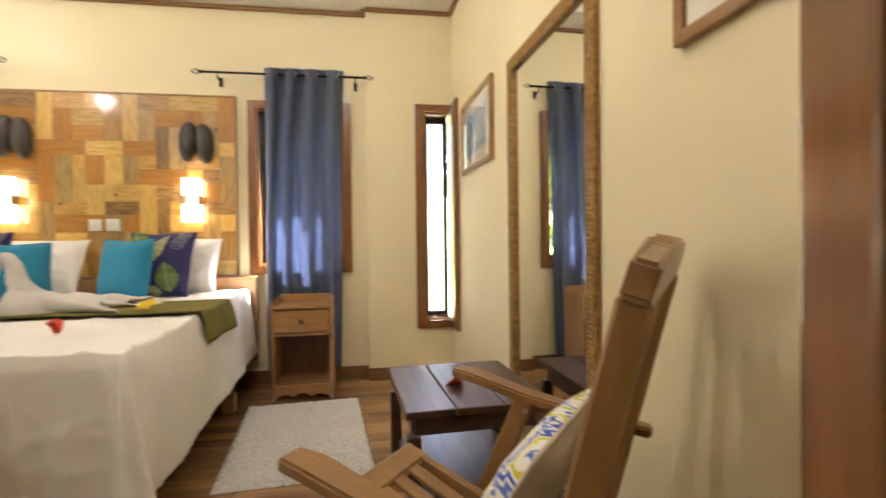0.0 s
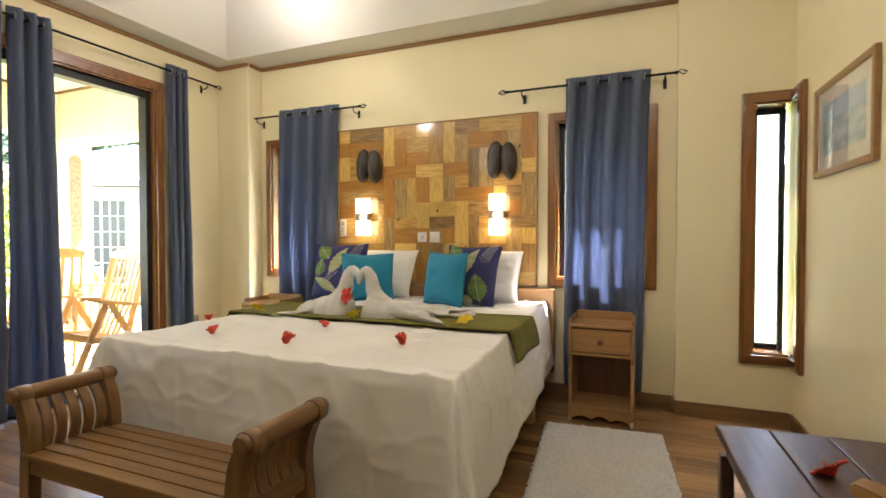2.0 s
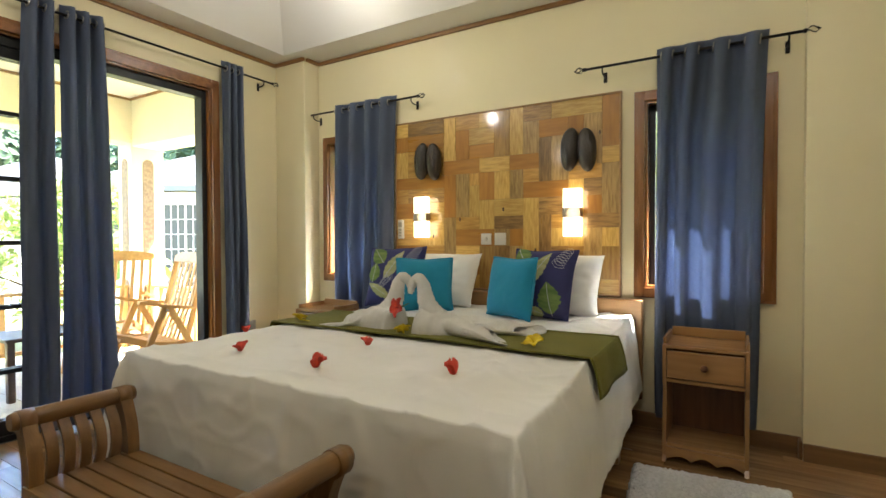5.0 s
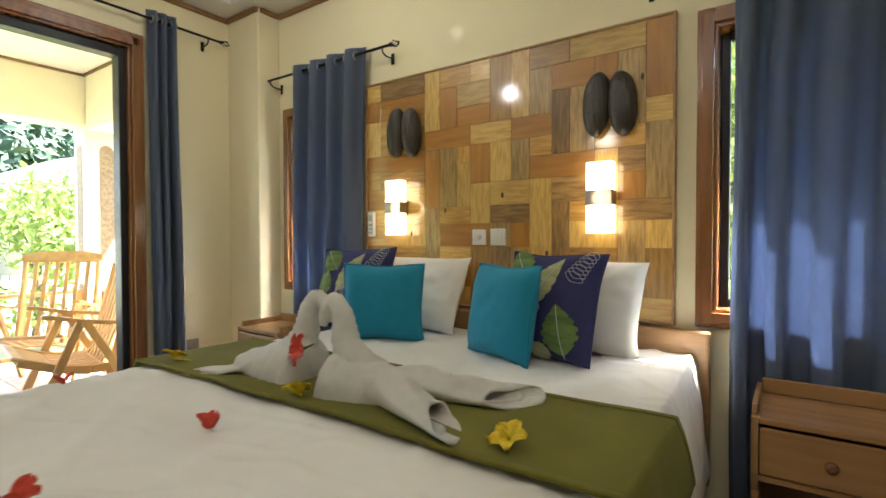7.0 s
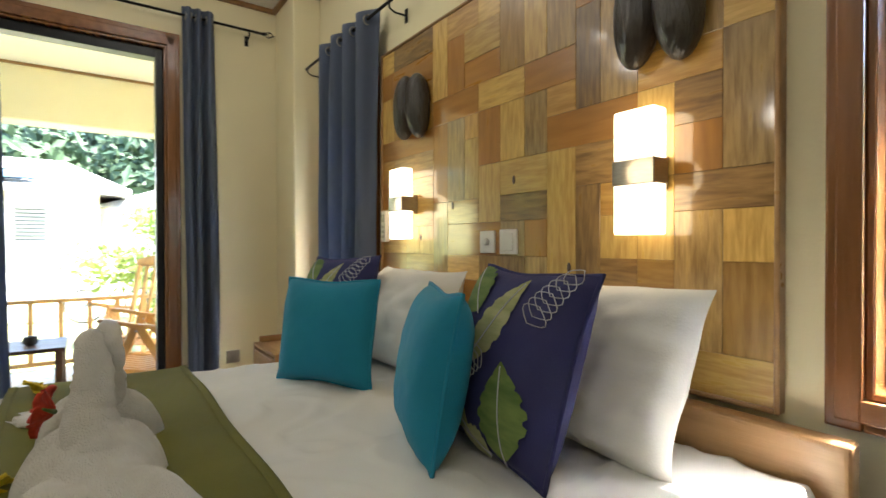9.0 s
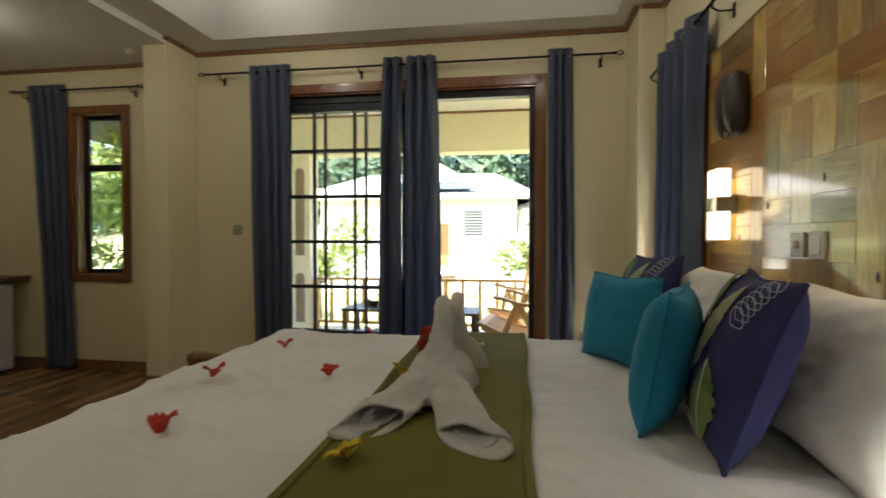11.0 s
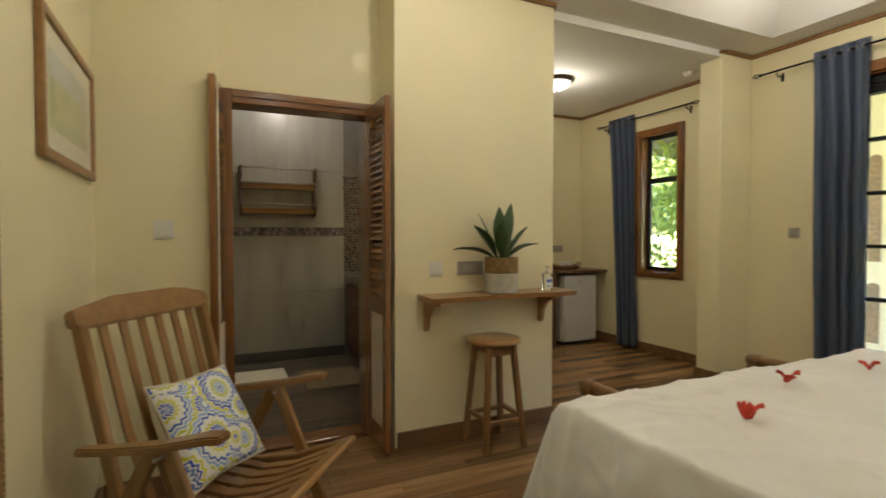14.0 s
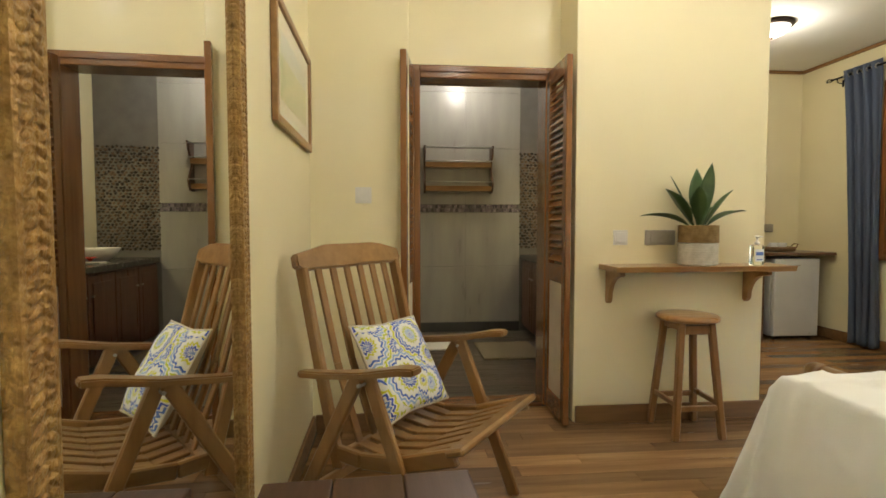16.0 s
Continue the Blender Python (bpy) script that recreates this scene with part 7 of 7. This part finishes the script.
for yy in (4.2, 5.4):
    part("porch_post", box(-17.9, -17.7, yy, yy + 0.18, -0.3, 2.4), HW, ho)
bm = bmesh.new()
hip_roof(bm, -23, -17.6, 3.5, 5.8, 2.3, 0.7, 0.5)
part("porch_roof", bm, PALEROOF, ho)

h2 = thing("garden_house", "cream bungalow with glazed doors and grey roof", "house", pose(-12.6, 8.9, 0, 0, 0, 32))
part("wall", box(-3.2, 3.0, 0, 5, -0.4, 2.55), HW, h2)
bm = bmesh.new()
hip_roof(bm, -3.2, 3.0, 0, 5, 2.58, 1.5, 0.8)
part("roof", bm, HROOF, h2)
part("fascia", box(-4.0, 3.8, -0.83, -0.79, 2.50, 2.64), LOUV, h2)
for xw in (-2.4, -0.98, -0.39):
    wd = 0.56 if xw > -2 else 1.2
    gd = part("glazed_door", box(xw, xw + wd, -0.03, 0.01, -0.2, 2.22), HDARK, h2)
    n_ = 3 if xw > -2 else 5
    for i in range(n_ + 1):
        part("glazing_bar", box(xw + i * wd / n_ - 0.008, xw + i * wd / n_ + 0.008, -0.05, -0.031, -0.2, 2.22), HW, gd)
    for i in range(7):
        part("glazing_bar", box(xw, xw + wd, -0.048, -0.032, -0.2 + i * 0.4, -0.185 + i * 0.4), HW, gd)
part("stone_pier", box(0.56, 0.80, -0.25, -0.02, -0.3, 2.5, 0.02), INLAY, h2, "stone-faced pier")
h3 = thing("far_house", "far house with a broad grey roof among trees", "house", pose(-24, 9.5, 0, 0, 0, 10))
part("wall", box(-4, 4, -3, 3, -0.4, 2.6), HW, h3)
bm = bmesh.new()
hip_roof(bm, -4, 4, -3, 3, 2.6, 1.9, 0.8)
part("roof", bm, HROOF, h3)

fe = thing("picket_fence", "white picket fence along the garden", "fence", pose(-12.9, 0, -0.3))
FWH = material("white_fence_paint", (0.75, 0.77, 0.75), 0.7, scale=4)
pm = mesh_of("picket", box(-0.012, 0.012, -0.045, 0.045, 0.04, 0.82, 0.004), FWH)
for i in range(130):
    o = new("picket", pm)
    o.parent, o.location = fe, (0, -7.0 + i * 0.13, 0)
for z_ in (0.2, 0.65):
    part("rail", box(-0.04, -0.013, -7.1, 9.9, z_, z_ + 0.07), FWH, fe)
for i in range(9):
    part("post", box(-0.12, -0.041, -7.0 + i * 2.1, -6.92 + i * 2.1, -0.05, 0.9), FWH, fe)
gp = thing("gate_pier", "low stone garden pier with a pot on top", "pier", pose(-12.4, 1.45, -0.3))
part("pier", box(-0.2, 0.2, -0.2, 0.2, 0, 0.6, 0.02), INLAY, gp)
part("cap", box(-0.24, 0.24, -0.24, 0.24, 0.6, 0.66, 0.02), HW, gp)

bi = thing("bicycle", "dark bicycle parked by the garden fence", "bicycle", pose(-12.3, 3.35, -0.3, 0, 0, 82))
for x_ in (-0.5, 0.5):
    bm = bmesh.new()
    ring = [(x_ + 0.32 * math.cos(q), 0, 0.33 + 0.32 * math.sin(q)) for q in [i * math.pi / 16 for i in range(33)]]
    tube(bm, ring, 0.02, 6, False)
    wh = part("wheel", bm, BLACKPL, bi)
    bm = bmesh.new()
    for k in range(8):
        a = k * math.pi / 8
        tube(bm, [(x_ + 0.31 * math.cos(a), 0, 0.33 + 0.31 * math.sin(a)), (x_ - 0.31 * math.cos(a), 0, 0.33 - 0.31 * math.sin(a))], 0.003, 4)
    part("spokes", bm, STEEL, wh)
bm = bmesh.new()
for a, b in (((-0.5, 0, 0.33), (-0.05, 0, 0.30)), ((-0.5, 0, 0.33), (-0.18, 0, 0.78)), ((-0.05, 0, 0.30), (-0.2, 0, 0.85)), ((-0.05, 0, 0.30), (0.38, 0, 0.72)), ((-0.18, 0, 0.76), (0.36, 0, 0.80)), ((0.5, 0, 0.33), (0.34, 0, 0.92))):
    tube(bm, [a, b], 0.016, 8)
part("frame", bm, BLUER, bi)
bm = bmesh.new()
tube(bm, [(0.28, -0.25, 0.95), (0.34, -0.1, 0.93), (0.34, 0.1, 0.93), (0.28, 0.25, 0.95)], 0.013, 8)
part("handlebar", bm, STEEL, bi)
part("saddle", box(-0.34, -0.10, -0.06, 0.06, 0.86, 0.91, 0.02, 2), BLACKPL, bi)

# ---- floor planks ----
fl_ = thing("floor", "varnished floor of mixed brown wooden strips", "floor", kind="structure")
rf_ = random.Random(3)
pw = 0.096
lens = (0.9, 1.2, 1.5)
pm_ = {L: mesh_of("plank", box(-L / 2 + 0.0006, L / 2 - 0.0006, -pw / 2 + 0.0006, pw / 2 - 0.0006, -0.0135, 0.0, 0.0012), FLOOR) for L in lens}
y = YS + pw / 2
while y < YN + pw / 2:
    east = XE if y > 0.13 else -1.74
    x = XW + 0.001 - rf_.random() * 0.8
    while x < east - 0.02:
        L = rf_.choice(lens)
        lo, hi = max(x, XW + 0.001), min(x + L, east - 0.001)
        if hi - lo > 0.02:
            o = new("plank", pm_[L])
            o.parent, o.location, o.scale = fl_, ((lo + hi) / 2, y, 0), ((hi - lo) / L, 1, 1)
        x += L
    y += pw
